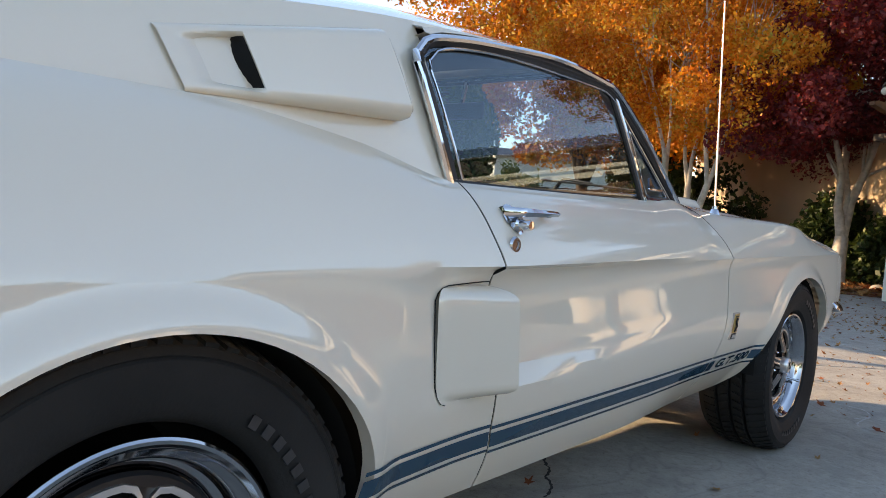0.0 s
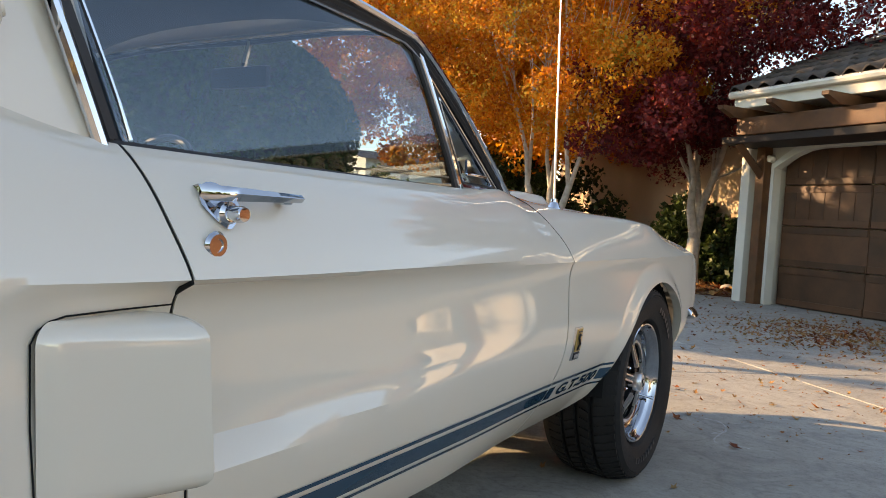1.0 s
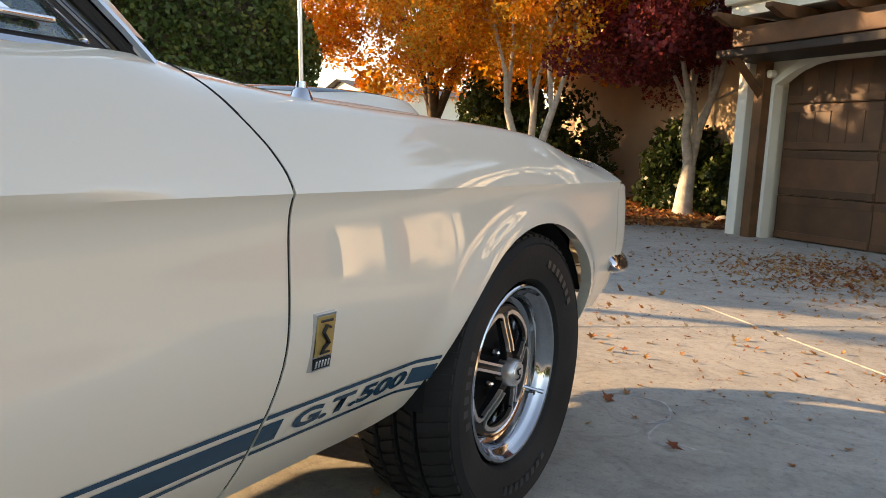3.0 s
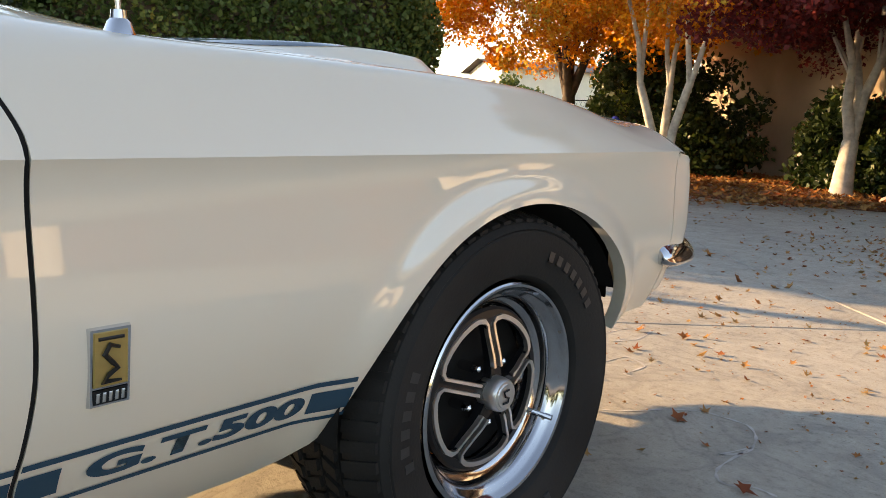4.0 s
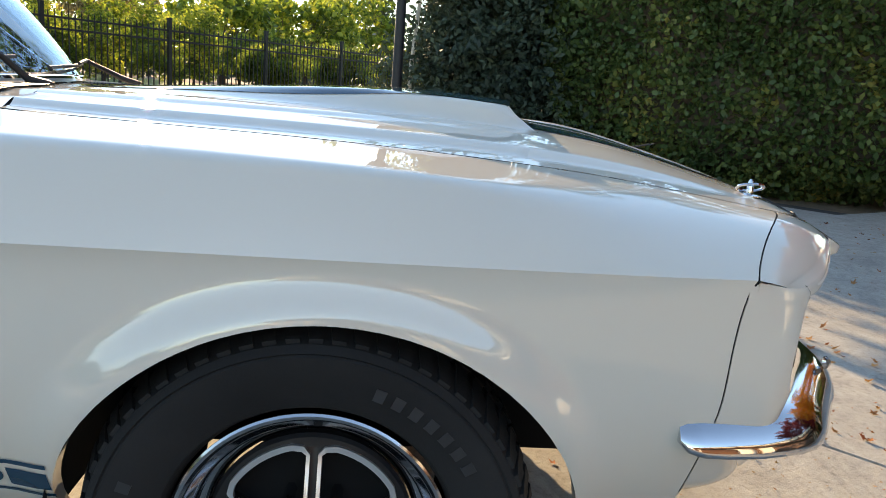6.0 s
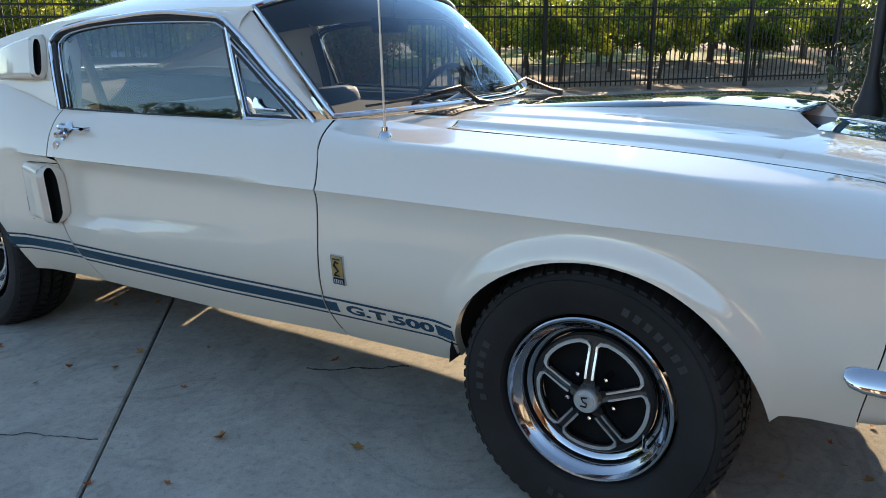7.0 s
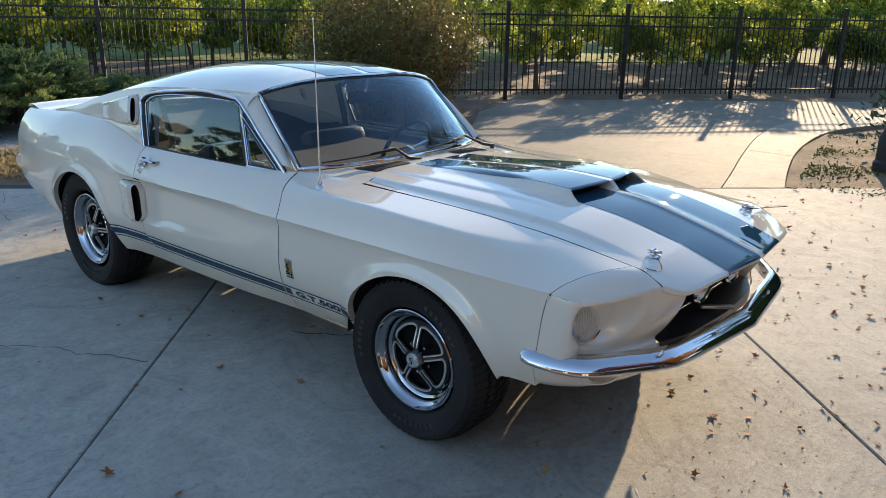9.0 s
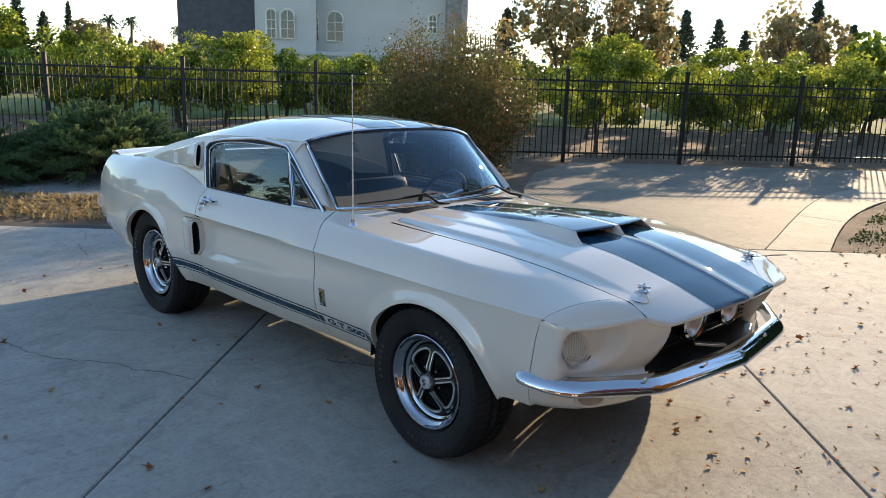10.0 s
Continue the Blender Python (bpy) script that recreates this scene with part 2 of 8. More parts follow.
HEDGE_LEAF = leaf_mat("hedge_leaves", [(0.0, (0.035, 0.065, 0.02)), (0.5, (0.075, 0.125, 0.035)), (0.85, (0.15, 0.18, 0.045)), (1.0, (0.30, 0.26, 0.06))], 0.45, 0.25)
CITRUS_LEAF = leaf_mat("citrus_leaves", [(0.0, (0.045, 0.085, 0.018)), (0.4, (0.14, 0.20, 0.028)), (0.7, (0.36, 0.40, 0.045)), (1.0, (0.60, 0.54, 0.09))], 0.4, 0.55)
DARK_LEAF = leaf_mat("dark_shrub_leaves", [(0.0, (0.012, 0.024, 0.008)), (0.6, (0.035, 0.06, 0.016)), (1.0, (0.08, 0.11, 0.025))], 0.45, 0.2)
JUNIPER_LEAF = leaf_mat("juniper_sprays", [(0.0, (0.04, 0.085, 0.045)), (0.45, (0.10, 0.175, 0.075)), (0.8, (0.22, 0.29, 0.10)), (1.0, (0.38, 0.38, 0.12))], 0.6, 0.35)
IVY_LEAF = leaf_mat("variegated_ivy_leaves", [(0.0, (0.06, 0.11, 0.02)), (0.4, (0.22, 0.28, 0.05)), (0.7, (0.46, 0.46, 0.12)), (1.0, (0.62, 0.58, 0.30))], 0.45, 0.4)
DEAD_LEAF = leaf_mat("withered_leaves", [(0.0, (0.16, 0.09, 0.05)), (0.5, (0.30, 0.19, 0.11)), (1.0, (0.44, 0.31, 0.20))], 0.7, 0.3)
YELLOW_LEAF = leaf_mat("yellow_leaves", [(0.0, (0.30, 0.22, 0.02)), (0.5, (0.60, 0.45, 0.03)), (1.0, (0.75, 0.62, 0.08))], 0.5, 0.4)
# leaf colours lightened to stand in for haze over the far trees
HAZED_LEAF = leaf_mat("hazed_autumn_leaves", [(0.0, (0.16, 0.15, 0.07)), (0.5, (0.32, 0.26, 0.12)), (1.0, (0.46, 0.31, 0.15))], 0.6, 0.55)
BAMBOO_LEAF = leaf_mat("reddish_shrub_leaves", [(0.0, (0.06, 0.07, 0.02)), (0.5, (0.15, 0.15, 0.045)), (0.8, (0.28, 0.16, 0.06)), (1.0, (0.36, 0.10, 0.05))], 0.5, 0.35)
# needle greens paled in place of distance haze
HAZED_NEEDLE = leaf_mat("hazed_pine_needles", [(0.0, (0.06, 0.085, 0.06)), (0.6, (0.10, 0.13, 0.085)), (1.0, (0.16, 0.18, 0.11))], 0.7, 0.35)
CONIFER_LEAF = leaf_mat("conifer_needles", [(0.0, (0.02, 0.036, 0.026)), (0.6, (0.045, 0.072, 0.045)), (1.0, (0.08, 0.11, 0.06))], 0.6, 0.12)
FALLEN_LEAF = leaf_mat("fallen_leaves", [(0.0, (0.20, 0.04, 0.02)), (0.4, (0.36, 0.13, 0.04)), (0.75, (0.42, 0.24, 0.09)), (1.0, (0.22, 0.14, 0.07))], 0.7, 0.2)
GRASS = leaf_mat("dry_grass", [(0.0, (0.18, 0.13, 0.06)), (0.5, (0.34, 0.25, 0.12)), (1.0, (0.40, 0.32, 0.17))], 0.7, 0.3)

# ---- building helpers ----
def curve_of(*pts):
    """A smooth curve without overshoot through a few (position, value) pairs."""
    xs = [p[0] for p in pts]
    ys = [p[1] for p in pts]
    if xs[0] > xs[-1]:
        xs, ys = xs[::-1], ys[::-1]
    n = len(xs)
    d = [(ys[i + 1] - ys[i]) / (xs[i + 1] - xs[i]) for i in range(n - 1)]
    m = [d[0]] + [0 if d[i - 1] * d[i] <= 0 else 2 * d[i - 1] * d[i] / (d[i - 1] + d[i]) for i in range(1, n - 1)] + [d[-1]]

    def at(x):
        if x <= xs[0]:
            return ys[0]
        if x >= xs[-1]:
            return ys[-1]
        i = 0
        while x > xs[i + 1]:
            i += 1
        h = xs[i + 1] - xs[i]
        t = (x - xs[i]) / h
        return ((2 * t ** 3 - 3 * t * t + 1) * ys[i] + (t ** 3 - 2 * t * t + t) * h * m[i]
                + (3 * t * t - 2 * t ** 3) * ys[i + 1] + (t ** 3 - t * t) * h * m[i + 1])
    return at


def smooth01(t):
    t = min(1, max(0, t))
    return t * t * (3 - 2 * t)


def thing(name, label, category, place=(0, 0, 0), turn=0, group="", kind=""):
    ob = new(name)
    ob.empty_display_size = 0.1
    ob.matrix_world = pose(*place, 0, 0, turn)
    return tagged(ob, label, category, group, kind)


def finish(ob, material, label="", smooth=True, sharp=35):
    ob.data.materials.append(material)
    if smooth:
        ob.data.shade_smooth()
        if sharp:
            ob.data.set_sharp_from_angle(angle=radians(sharp))
    return tagged(ob, label)


def part(name, bm, material, parent=None, label="", smooth=True, sharp=35):
    me = bpy.data.meshes.new(name)
    bm.normal_update()
    bm.to_mesh(me)
    bm.free()
    ob = new(name, me)
    if parent is not None:
        ob.parent = parent
    return finish(ob, material, label, smooth, sharp)


def raw(name, verts, faces, material, parent=None, label="", smooth=False, sharp=0):
    me = bpy.data.meshes.new(name)
    me.from_pydata(verts, [], faces)
    me.update()
    ob = new(name, me)
    if parent is not None:
        ob.parent = parent
    return finish(ob, material, label, smooth, sharp)


def grid_bm(rows, bm=None, close=False):
    """A skin over rows of points of equal length."""
    bm = bm or bmesh.new()
    vs = [[bm.verts.new(p) for p in r] for r in rows]
    for a, b in zip(vs, vs[1:]):
        n = len(a)
        for i in range(n if close else n - 1):
            j = (i + 1) % n
            try:
                bm.faces.new((a[i], a[j], b[j], b[i]))
            except ValueError:
                pass
    return bm


def tube(path, radius, sides=8, bm=None, caps=True, flat=1.0, up=(0, 0, 1)):
    """A round bar along points; radius is a number or one per point."""
    bm = bm or bmesh.new()
    pts = [Vector(p) for p in path]
    rows = []
    whole = (pts[-1] - pts[0]).normalized()
    side = Vector(up) if abs(whole.dot(Vector(up))) < 0.75 else Vector((1, 0, 0.02))
    for i, p in enumerate(pts):
        d = (pts[min(i + 1, len(pts) - 1)] - pts[max(i - 1, 0)]).normalized()
        ref = side if abs(d.dot(side)) < 0.97 else Vector((0.02, 1, 0.1))
        s = d.cross(ref).normalized()
        u = s.cross(d).normalized()
        r = radius if isinstance(radius, (int, float)) else radius[i]
        rows.append([p + (s * math.cos(a) + u * math.sin(a) * flat) * r for a in [2 * math.pi * k / sides for k in range(sides)]])
    grid_bm(rows, bm, True)
    if caps:
        bm.verts.ensure_lookup_table()
        n = len(bm.verts)
        k = len(pts) * sides
        bm.faces.new([bm.verts[n - k + i] for i in reversed(range(sides))])
        bm.faces.new([bm.verts[n - sides + i] for i in range(sides)])
    return bm


def lathe(profile, sides=48, bm=None, axis="x"):
    """Turns (radius, along) pairs round the x axis (or z)."""
    rows = []
    for k in range(sides + 1):
        a = 2 * math.pi * k / sides
        if axis == "x":
            rows.append([(s, r * math.cos(a), r * math.sin(a)) for r, s in profile])
        else:
            rows.append([(r * math.cos(a), r * math.sin(a), s) for r, s in profile])
    bm = grid_bm(rows, bm)
    bmesh.ops.remove_doubles(bm, verts=bm.verts, dist=1e-5)
    return bm


def box_bm(size, place=(0, 0, 0), bevel=0.0, bm=None, turn=0.0):
    bm = bm or bmesh.new()
    m = Matrix.Translation(place) @ Matrix.Rotation(radians(turn), 4, "Z") @ Matrix.Diagonal((*size, 1))
    got = bmesh.ops.create_cube(bm, size=1, matrix=m)
    if bevel:
        es = {e for v in got["verts"] for e in v.link_edges}
        bmesh.ops.bevel(bm, geom=list(es), offset=bevel, segments=2, affect="EDGES", profile=0.5)
    return bm


def prism_bm(outline, z0, z1, bm=None):
    bm = bm or bmesh.new()
    a = [bm.verts.new((x, y, z0)) for x, y in outline]
    b = [bm.verts.new((x, y, z1)) for x, y in outline]
    n = len(a)
    for i in range(n):
        bm.faces.new((a[i], a[(i + 1) % n], b[(i + 1) % n], b[i]))
    bm.faces.new(b)
    bm.faces.new(a[::-1])
    bmesh.ops.recalc_face_normals(bm, faces=bm.faces)
    return bm


def facing(bm, way):
    """Turns an open sheet so that its normals point the given way."""
    bm.normal_update()
    if sum((f.normal * f.calc_area() for f in bm.faces), Vector()).dot(Vector(way)) < 0:
        bmesh.ops.reverse_faces(bm, faces=bm.faces)
    return bm

# ======== the car: nose towards +y, its right flank towards +x ========
CAR_X = -0.03
car = thing("vintage_car", "white vintage fastback coupe with dark blue stripes parked on concrete", "car", (CAR_X, 0, 0))

ARCHES = ((0.016, 0.395, 0.354, 0.350), (-2.748, 0.385, 0.358, 0.362))   # y, half length, rise, centre height
crease_x = curve_of((-3.95, 0.765), (-3.6, 0.835), (-3.2, 0.885), (-2.75, 0.896), (-2.05, 0.903), (-0.8, 0.885), (0.1, 0.878), (0.5, 0.866), (0.65, 0.855), (0.78, 0.825))
crease_z = curve_of((-3.95, 0.80), (-3.0, 0.785), (-2.05, 0.779), (-0.8, 0.789), (0.6, 0.793))
top_x = curve_of((-3.95, 0.655), (-3.3, 0.715), (-2.7, 0.752), (-2.35, 0.775), (-2.07, 0.790), (-1.0, 0.745), (-0.93, 0.725), (-0.80, 0.66), (-0.55, 0.605), (0.0, 0.592), (0.6, 0.590), (0.82, 0.588))
top_z = curve_of((-3.95, 0.985), (-3.4, 1.015), (-3.0, 1.04), (-2.65, 1.035), (-2.35, 1.000), (-2.07, 0.945), (-1.2, 0.950), (-0.95, 0.962), (-0.8, 0.962), (-0.55, 0.943), (0.0, 0.928), (0.4, 0.905), (0.82, 0.853))
cut = curve_of((-3.0, 0.0), (-2.4, 0.006), (-2.05, 0.030), (-1.4, 0.026), (-0.6, 0.016), (0.3, 0.009), (0.7, 0.004))
tuck = curve_of((-3.95, 0.12), (-2.4, 0.085), (-1.3, 0.09), (-0.8, 0.125), (-0.3, 0.135), (0.4, 0.11), (0.8, 0.14))
scallop = curve_of((-2.32, 0.0), (-2.1, 0.022), (-1.95, 0.034), (-1.5, 0.018), (-0.95, 0.0))
ridge = curve_of((-3.95, 0.45), (-2.3, 0.40), (-2.07, 0.38), (-1.0, 0.42), (-0.5, 0.80), (0.2, 0.86), (0.6, 0.80), (0.8, 0.6))
BOTTOM = 0.300


def arch_gap(y, z):
    """How far a point of the flank lies outside the nearer wheel arch."""
    best = 9
    for yc, ry, rz, zc in ARCHES:
        u, w = (y - yc) / ry, (z - zc) / rz
        if w < 0:
            w = 0
        best = min(best, (math.hypot(u, w) - 1) * 0.36)
    return best


def low_x(y, z):
    """The flank below the crease."""
    d = max(0.0, crease_z(y) - z)
    t = d / (crease_z(y) - 0.30)
    x = crease_x(y) - cut(y) * (1 - math.exp(-d / 0.028)) + 0.016 * math.sin(math.pi * min(t, 1))
    x -= tuck(y) * max(0, t - 0.35) ** 2 / 0.42
    lo = 0.535 + 0.05 * smooth01((y + 2.0) / 0.9)
    x -= scallop(y) * smooth01((z - lo) / 0.05)
    x += 0.019 * smooth01(1 - max(0.0, arch_gap(y, z)) / 0.075)
    return x


edge_x = curve_of((-0.9, 0.80), (-0.3, 0.815), (-0.1, 0.818), (0.1, 0.808), (0.2, 0.795), (0.35, 0.772), (0.6, 0.752))
edge_z = curve_of((-0.9, 0.925), (-0.3, 0.920), (-0.1, 0.916), (0.1, 0.908), (0.2, 0.900), (0.35, 0.886), (0.6, 0.858))
edge_r = curve_of((-0.9, 0.5), (-0.5, 0.16), (0.15, 0.13), (0.35, 0.35), (0.55, 0.95), (0.8, 1.0))


def high_point(y, s):
    """The flank above the crease: the soft shoulder, drawn to a firm edge along the front wing."""
    k = smooth01((y + 1.0) / 0.35)
    x, z = soft_point(y, s)
    if k <= 0:
        return x, z
    p, q, c = Vector((crease_x(y), crease_z(y))), Vector((top_x(y), top_z(y))), Vector((edge_x(y), edge_z(y)))
    r = edge_r(y)
    a, b = c + (p - c) * r, c + (q - c) * r
    if s < 0.35:
        v = p.lerp(a, s / 0.35)
        v.x += 0.006 * math.sin(math.pi * s / 0.35) * (1 - r)
    elif s < 0.75:
        t = (s - 0.35) / 0.4
        v = (1 - t) ** 2 * a + 2 * t * (1 - t) * c + t * t * b
    else:
        v = b.lerp(q, (s - 0.75) / 0.25)
    return x + (v.x - x) * k, z + (v.y - z) * k


def soft_point(y, s):
    """The flank above the crease; s runs from the crease to the top edge."""
    xc, zc, xe, ze = crease_x(y), crease_z(y), top_x(y), top_z(y)
    k = ridge(y)
    p = Vector((xc, zc))
    q = Vector((xe, ze))
    c = Vector((xc - (xc - xe) * (0.26 - 0.13 * k), zc + (ze - zc) * (0.20 + 0.52 * k)))   # the soft upper edge
    c2 = Vector((xc - (xc - xe) * (0.62 - 0.30 * k), zc + (ze - zc) * (0.62 + 0.42 * k)))
    a = (1 - s) ** 3 * p + 3 * (1 - s) ** 2 * s * c + 3 * (1 - s) * s * s * c2 + s ** 3 * q
    return a.x, a.y


def flank_x(y, z):
    if z <= crease_z(y):
        return low_x(y, z)
    lo, hi = 0.0, 1.0
    for _ in range(24):
        mid = (lo + hi) / 2
        if high_point(y, mid)[1] < z:
            lo = mid
        else:
            hi = mid
    return high_point(y, lo)[0]


def floor_z(y):
    b = BOTTOM + 0.120 * smooth01((y - 0.36) / 0.07) + 0.10 * smooth01((-3.2 - y) / 0.6)
    if -0.48 < y < -0.379:
        b = max(b, BOTTOM + 0.07 * ((y + 0.48) / 0.10) ** 2)
    for yc, ry, rz, zc in ARCHES:
        if abs(y - yc) < ry:
            b = max(b, zc + rz * math.sqrt(1 - ((y - yc) / ry) ** 2))
    return b


door_front = curve_of((0.30, -0.018), (0.36, -0.022), (0.43, -0.024), (0.49, -0.016), (0.58, -0.006), (0.68, -0.004), (0.80, -0.004), (0.85, -0.018), (0.90, -0.045), (0.96, -0.072))
door_back = curve_of((0.30, 0.085), (0.41, 0.052), (0.47, 0.028), (0.60, 0.01), (0.78, 0.0), (0.86, -0.018), (0.96, -0.034))
nose_cut = curve_of((0.33, -0.050), (0.46, -0.040), (0.53, -0.030), (0.61, -0.016), (0.705, -0.008), (0.77, 0.004), (0.79, 0.014), (0.81, 0.030), (0.83, 0.055), (0.85, 0.091), (0.865, 0.127), (0.876, 0.158), (0.884, 0.180))
SEAMS = ((-0.80, door_front), (-2.047, door_back), (0.613, nose_cut))


def bent(c, z):
    """Carries a column of the flank along with the shut lines."""
    y = c
    for yc, f in SEAMS:
        y += f(z) * max(0.0, 1 - abs(c - yc) / 0.16)
    return y


def columns(a, b):
    ys = set(np.round(np.linspace(a, b, max(2, int(abs(b - a) / 0.03) + 1)), 4).tolist())
    for yc, ry, rz, zc in ARCHES:
        for k in range(33):
            ys.add(round(yc - ry * math.cos(math.pi * k / 32) * 0.9999, 5))
        ys.add(round(yc - ry - 0.001, 5))
        ys.add(round(yc + ry + 0.001, 5))
    return sorted(y for y in ys if a <= y <= b)


def flank_panel(a, b, side=1, edge=0.016):
    """One body panel of the flank between two shut lines, with turned-in edges."""
    cols = columns(a, b)
    rows = []
    low_n, high_n = 26, 20
    for c in cols:
        r = []
        zb, zc = floor_z(c), crease_z(c)
        for k in range(low_n + 1):
            t = k / low_n
            z = zb + (zc - zb) * (1 - (1 - t) ** 1.25)
            y = bent(c, z)
            r.append(Vector((low_x(y, z) if y < 0.95 else 0, y, z)))
        for k in range(1, high_n + 1):
            x, z = high_point(c, k / high_n)
            y = bent(c, z)
            x, z = high_point(y, k / high_n)
            r.append(Vector((x, y, z)))
        r.insert(0, r[0] + Vector((-0.030, 0, 0.004)))
        r.append(r[-1] + Vector((0.0, 0, -0.022)))
        rows.append(r)
    rows.insert(0, [p + Vector((-edge, 0.001, 0)) for p in rows[0]])
    rows.append([p + Vector((-edge, -0.001, 0)) for p in rows[-1]])
    if side < 0:
        rows = [[Vector((-p.x, p.y, p.z)) for p in r] for r in rows][::-1]
    bm = grid_bm(rows)
    bmesh.ops.recalc_face_normals(bm, faces=bm.faces)
    return bm


for side in (1, -1):
    part("front_fender", flank_panel(-0.7972, 0.6105, side), WHITE, car, sharp=28)
    part("door", flank_panel(-2.0442, -0.8028, side), WHITE, car, sharp=28)
    part("quarter_panel", flank_panel(-3.93, -2.0498, side), WHITE, car, sharp=28)
flank_children = {o.name: o for o in car.children}
right_door, right_fender, right_quarter = flank_children["door"], flank_children["front_fender"], flank_children["quarter_panel"]

# dark structure behind the shut lines, and the floor
rows = []
for y in np.linspace(-3.86, 0.30, 90).tolist():
    inside = any(abs(y - yc) < ry + 0.11 for yc, ry, _, _ in ARCHES)
    w = 0.52 if inside else None
    r = []
    for x, z in ((0.0, 0.30), (0.60, 0.30), (low_x(y, 0.34) - 0.06, 0.315), (low_x(y, 0.6) - 0.045, 0.6), (crease_x(y) - 0.06, crease_z(y)), (top_x(y) - 0.03, top_z(y) - 0.05), (0, top_z(y) - 0.07)):
        r.append((min(x, w) if w else x, y, max(z, 0.34) if w else z))
    rows.append(r)
both = grid_bm(rows)
grid_bm([[(-x, y, z) for x, y, z in r] for r in rows], both)
part("underbody", both, SEAM, car, "black underbody", sharp=40)
for side in (1, -1):
    for yc, ry, rz, zc in ARCHES:
        rows = []
        first = 0.40 if yc > -1 else 0.0
        for k in range(25):
            a = first + (math.pi - first) * k / 24
            y, z = yc + (ry + 0.012) * math.cos(a), zc + (rz + 0.012) * math.sin(a)
            rows.append([(side * x, y, z) for x in (0.845, 0.70, 0.50)])
        part("wheel_house", grid_bm(rows), SEAM, car)

# added black sheets give the arches the inner shade they lack
for side in (1, -1):
    rows = [[(side * x, 0.418 - 0.02 * (z - 0.40) / 0.25, z) for x in (0.80, 0.65, 0.45)] for z in (0.455, 0.55, 0.66)]
    part("splash_shield", grid_bm(rows), SEAM, car)
# added unseen panels that stop sun crossing the empty engine bay
for side in (1, -1):
    part("inner_wing", box_bm((0.02, 0.36, 0.52), (side * 0.50, 0.36, 0.60), 0.004), SEAM, car)
rows = [[(x, 0.50, z) for x in np.linspace(-0.76, 0.76, 5)] for z in (0.44, 0.60, 0.74)]
part("radiator_panel", grid_bm(rows), SEAM, car)

# ---- hood, cowl ----
hood_edge_z = top_z
lip_y = curve_of((0.0, 1.022), (0.25, 0.998), (0.47, 0.966), (0.52, 0.953), (0.555, 0.925), (0.59, 0.882))
hood_mid = curve_of((-0.62, 0.955), (-0.2, 0.962), (0.2, 0.963), (0.5, 0.942), (0.8, 0.882), (1.02, 0.815))


def mouth_y(x):
    return 0.366 - 0.045 * (abs(x) / 0.30) ** 1.5 + 0.075 * smooth01((abs(x) - 0.268) / 0.03)


def hood_z(x, y, raised=None):
    """The hood's height: crowned, with a centre ridge, firm shoulders and the raised twin scoop."""
    x = abs(x)
    edge = hood_edge_z(y) if y < 0.82 else 0.853 - (y - 0.82) * 0.52
    u = min(1.0, x / 0.588)
    z = edge + (hood_mid(y) - edge) * (1 - u ** 2.2)
    z += 0.009 * math.exp(-(x / 0.022) ** 1.5) * smooth01((y - 0.30) / 0.2)
    z += 0.011 * smooth01((0.535 - x) / 0.028) * smooth01((0.90 - y) / 0.5)
    z += 0.006 * smooth01((0.40 - x) / 0.03) * smooth01((0.45 - y) / 0.5)
    if raised is None:
        raised = y < mouth_y(x)
    if raised:
        near = smooth01((y + 0.30) / 0.62)
        rise = 0.040 * smooth01((y + 0.66) / 0.85)
        wide = 0.312 - 0.03 * (1 - near)
        rise *= 1 - smooth01((x - 0.258) / 0.03) * smooth01((y - 0.315) / 0.075)
        z += rise * smooth01((wide - x) / (0.12 - 0.085 * near))
    return z


def back_edge(x):
    return -0.545 - 0.05 * (1 - (x / 0.586) ** 2)


HOOD_X = [-0.5845 + 1.169 * k / 96 for k in range(97)]
rear_rows, front_rows = [], []
for k in range(45):
    rear_rows.append([Vector((x, back_edge(x) + (mouth_y(x) - back_edge(x)) * k / 44, 0)) for x in HOOD_X])
for r in rear_rows:
    for p in r:
        p.z = hood_z(p.x, p.y, True)
last = rear_rows[-1]
rear_rows.append([p + Vector((0, 0.002, -0.003)) for p in last])
rear_rows.append([p + Vector((0, -0.001, -0.006)) for p in last])
for k in range(51):
    v = k / 50
    front_rows.append([Vector((x, 0, 0)) for x in HOOD_X])
    for p in front_rows[-1]:
        y0 = mouth_y(p.x) - 0.11 * (1 if abs(p.x) < 0.33 else 0)
        p.y = y0 + (lip_y(abs(p.x)) - y0) * v
        p.z = hood_z(p.x, p.y, False)
last = front_rows[-1]
front_rows.append([p + Vector((0, 0.005, -0.006)) for p in last])
front_rows.append([p + Vector((0, 0.002, -0.018)) for p in last])
front_rows.append([p + Vector((0, -0.012, -0.024)) for p in last])
front_rows.append([p + Vector((0, -0.07, -0.026)) for p in last])
bm = facing(grid_bm(front_rows), (0, 0, 1))
hood = part("hood", bm, WHITE, car, "white hood with twin air scoops", sharp=50)
part("scoop_cover", facing(grid_bm(rear_rows), (0, 0, 1)), WHITE, hood, sharp=50)


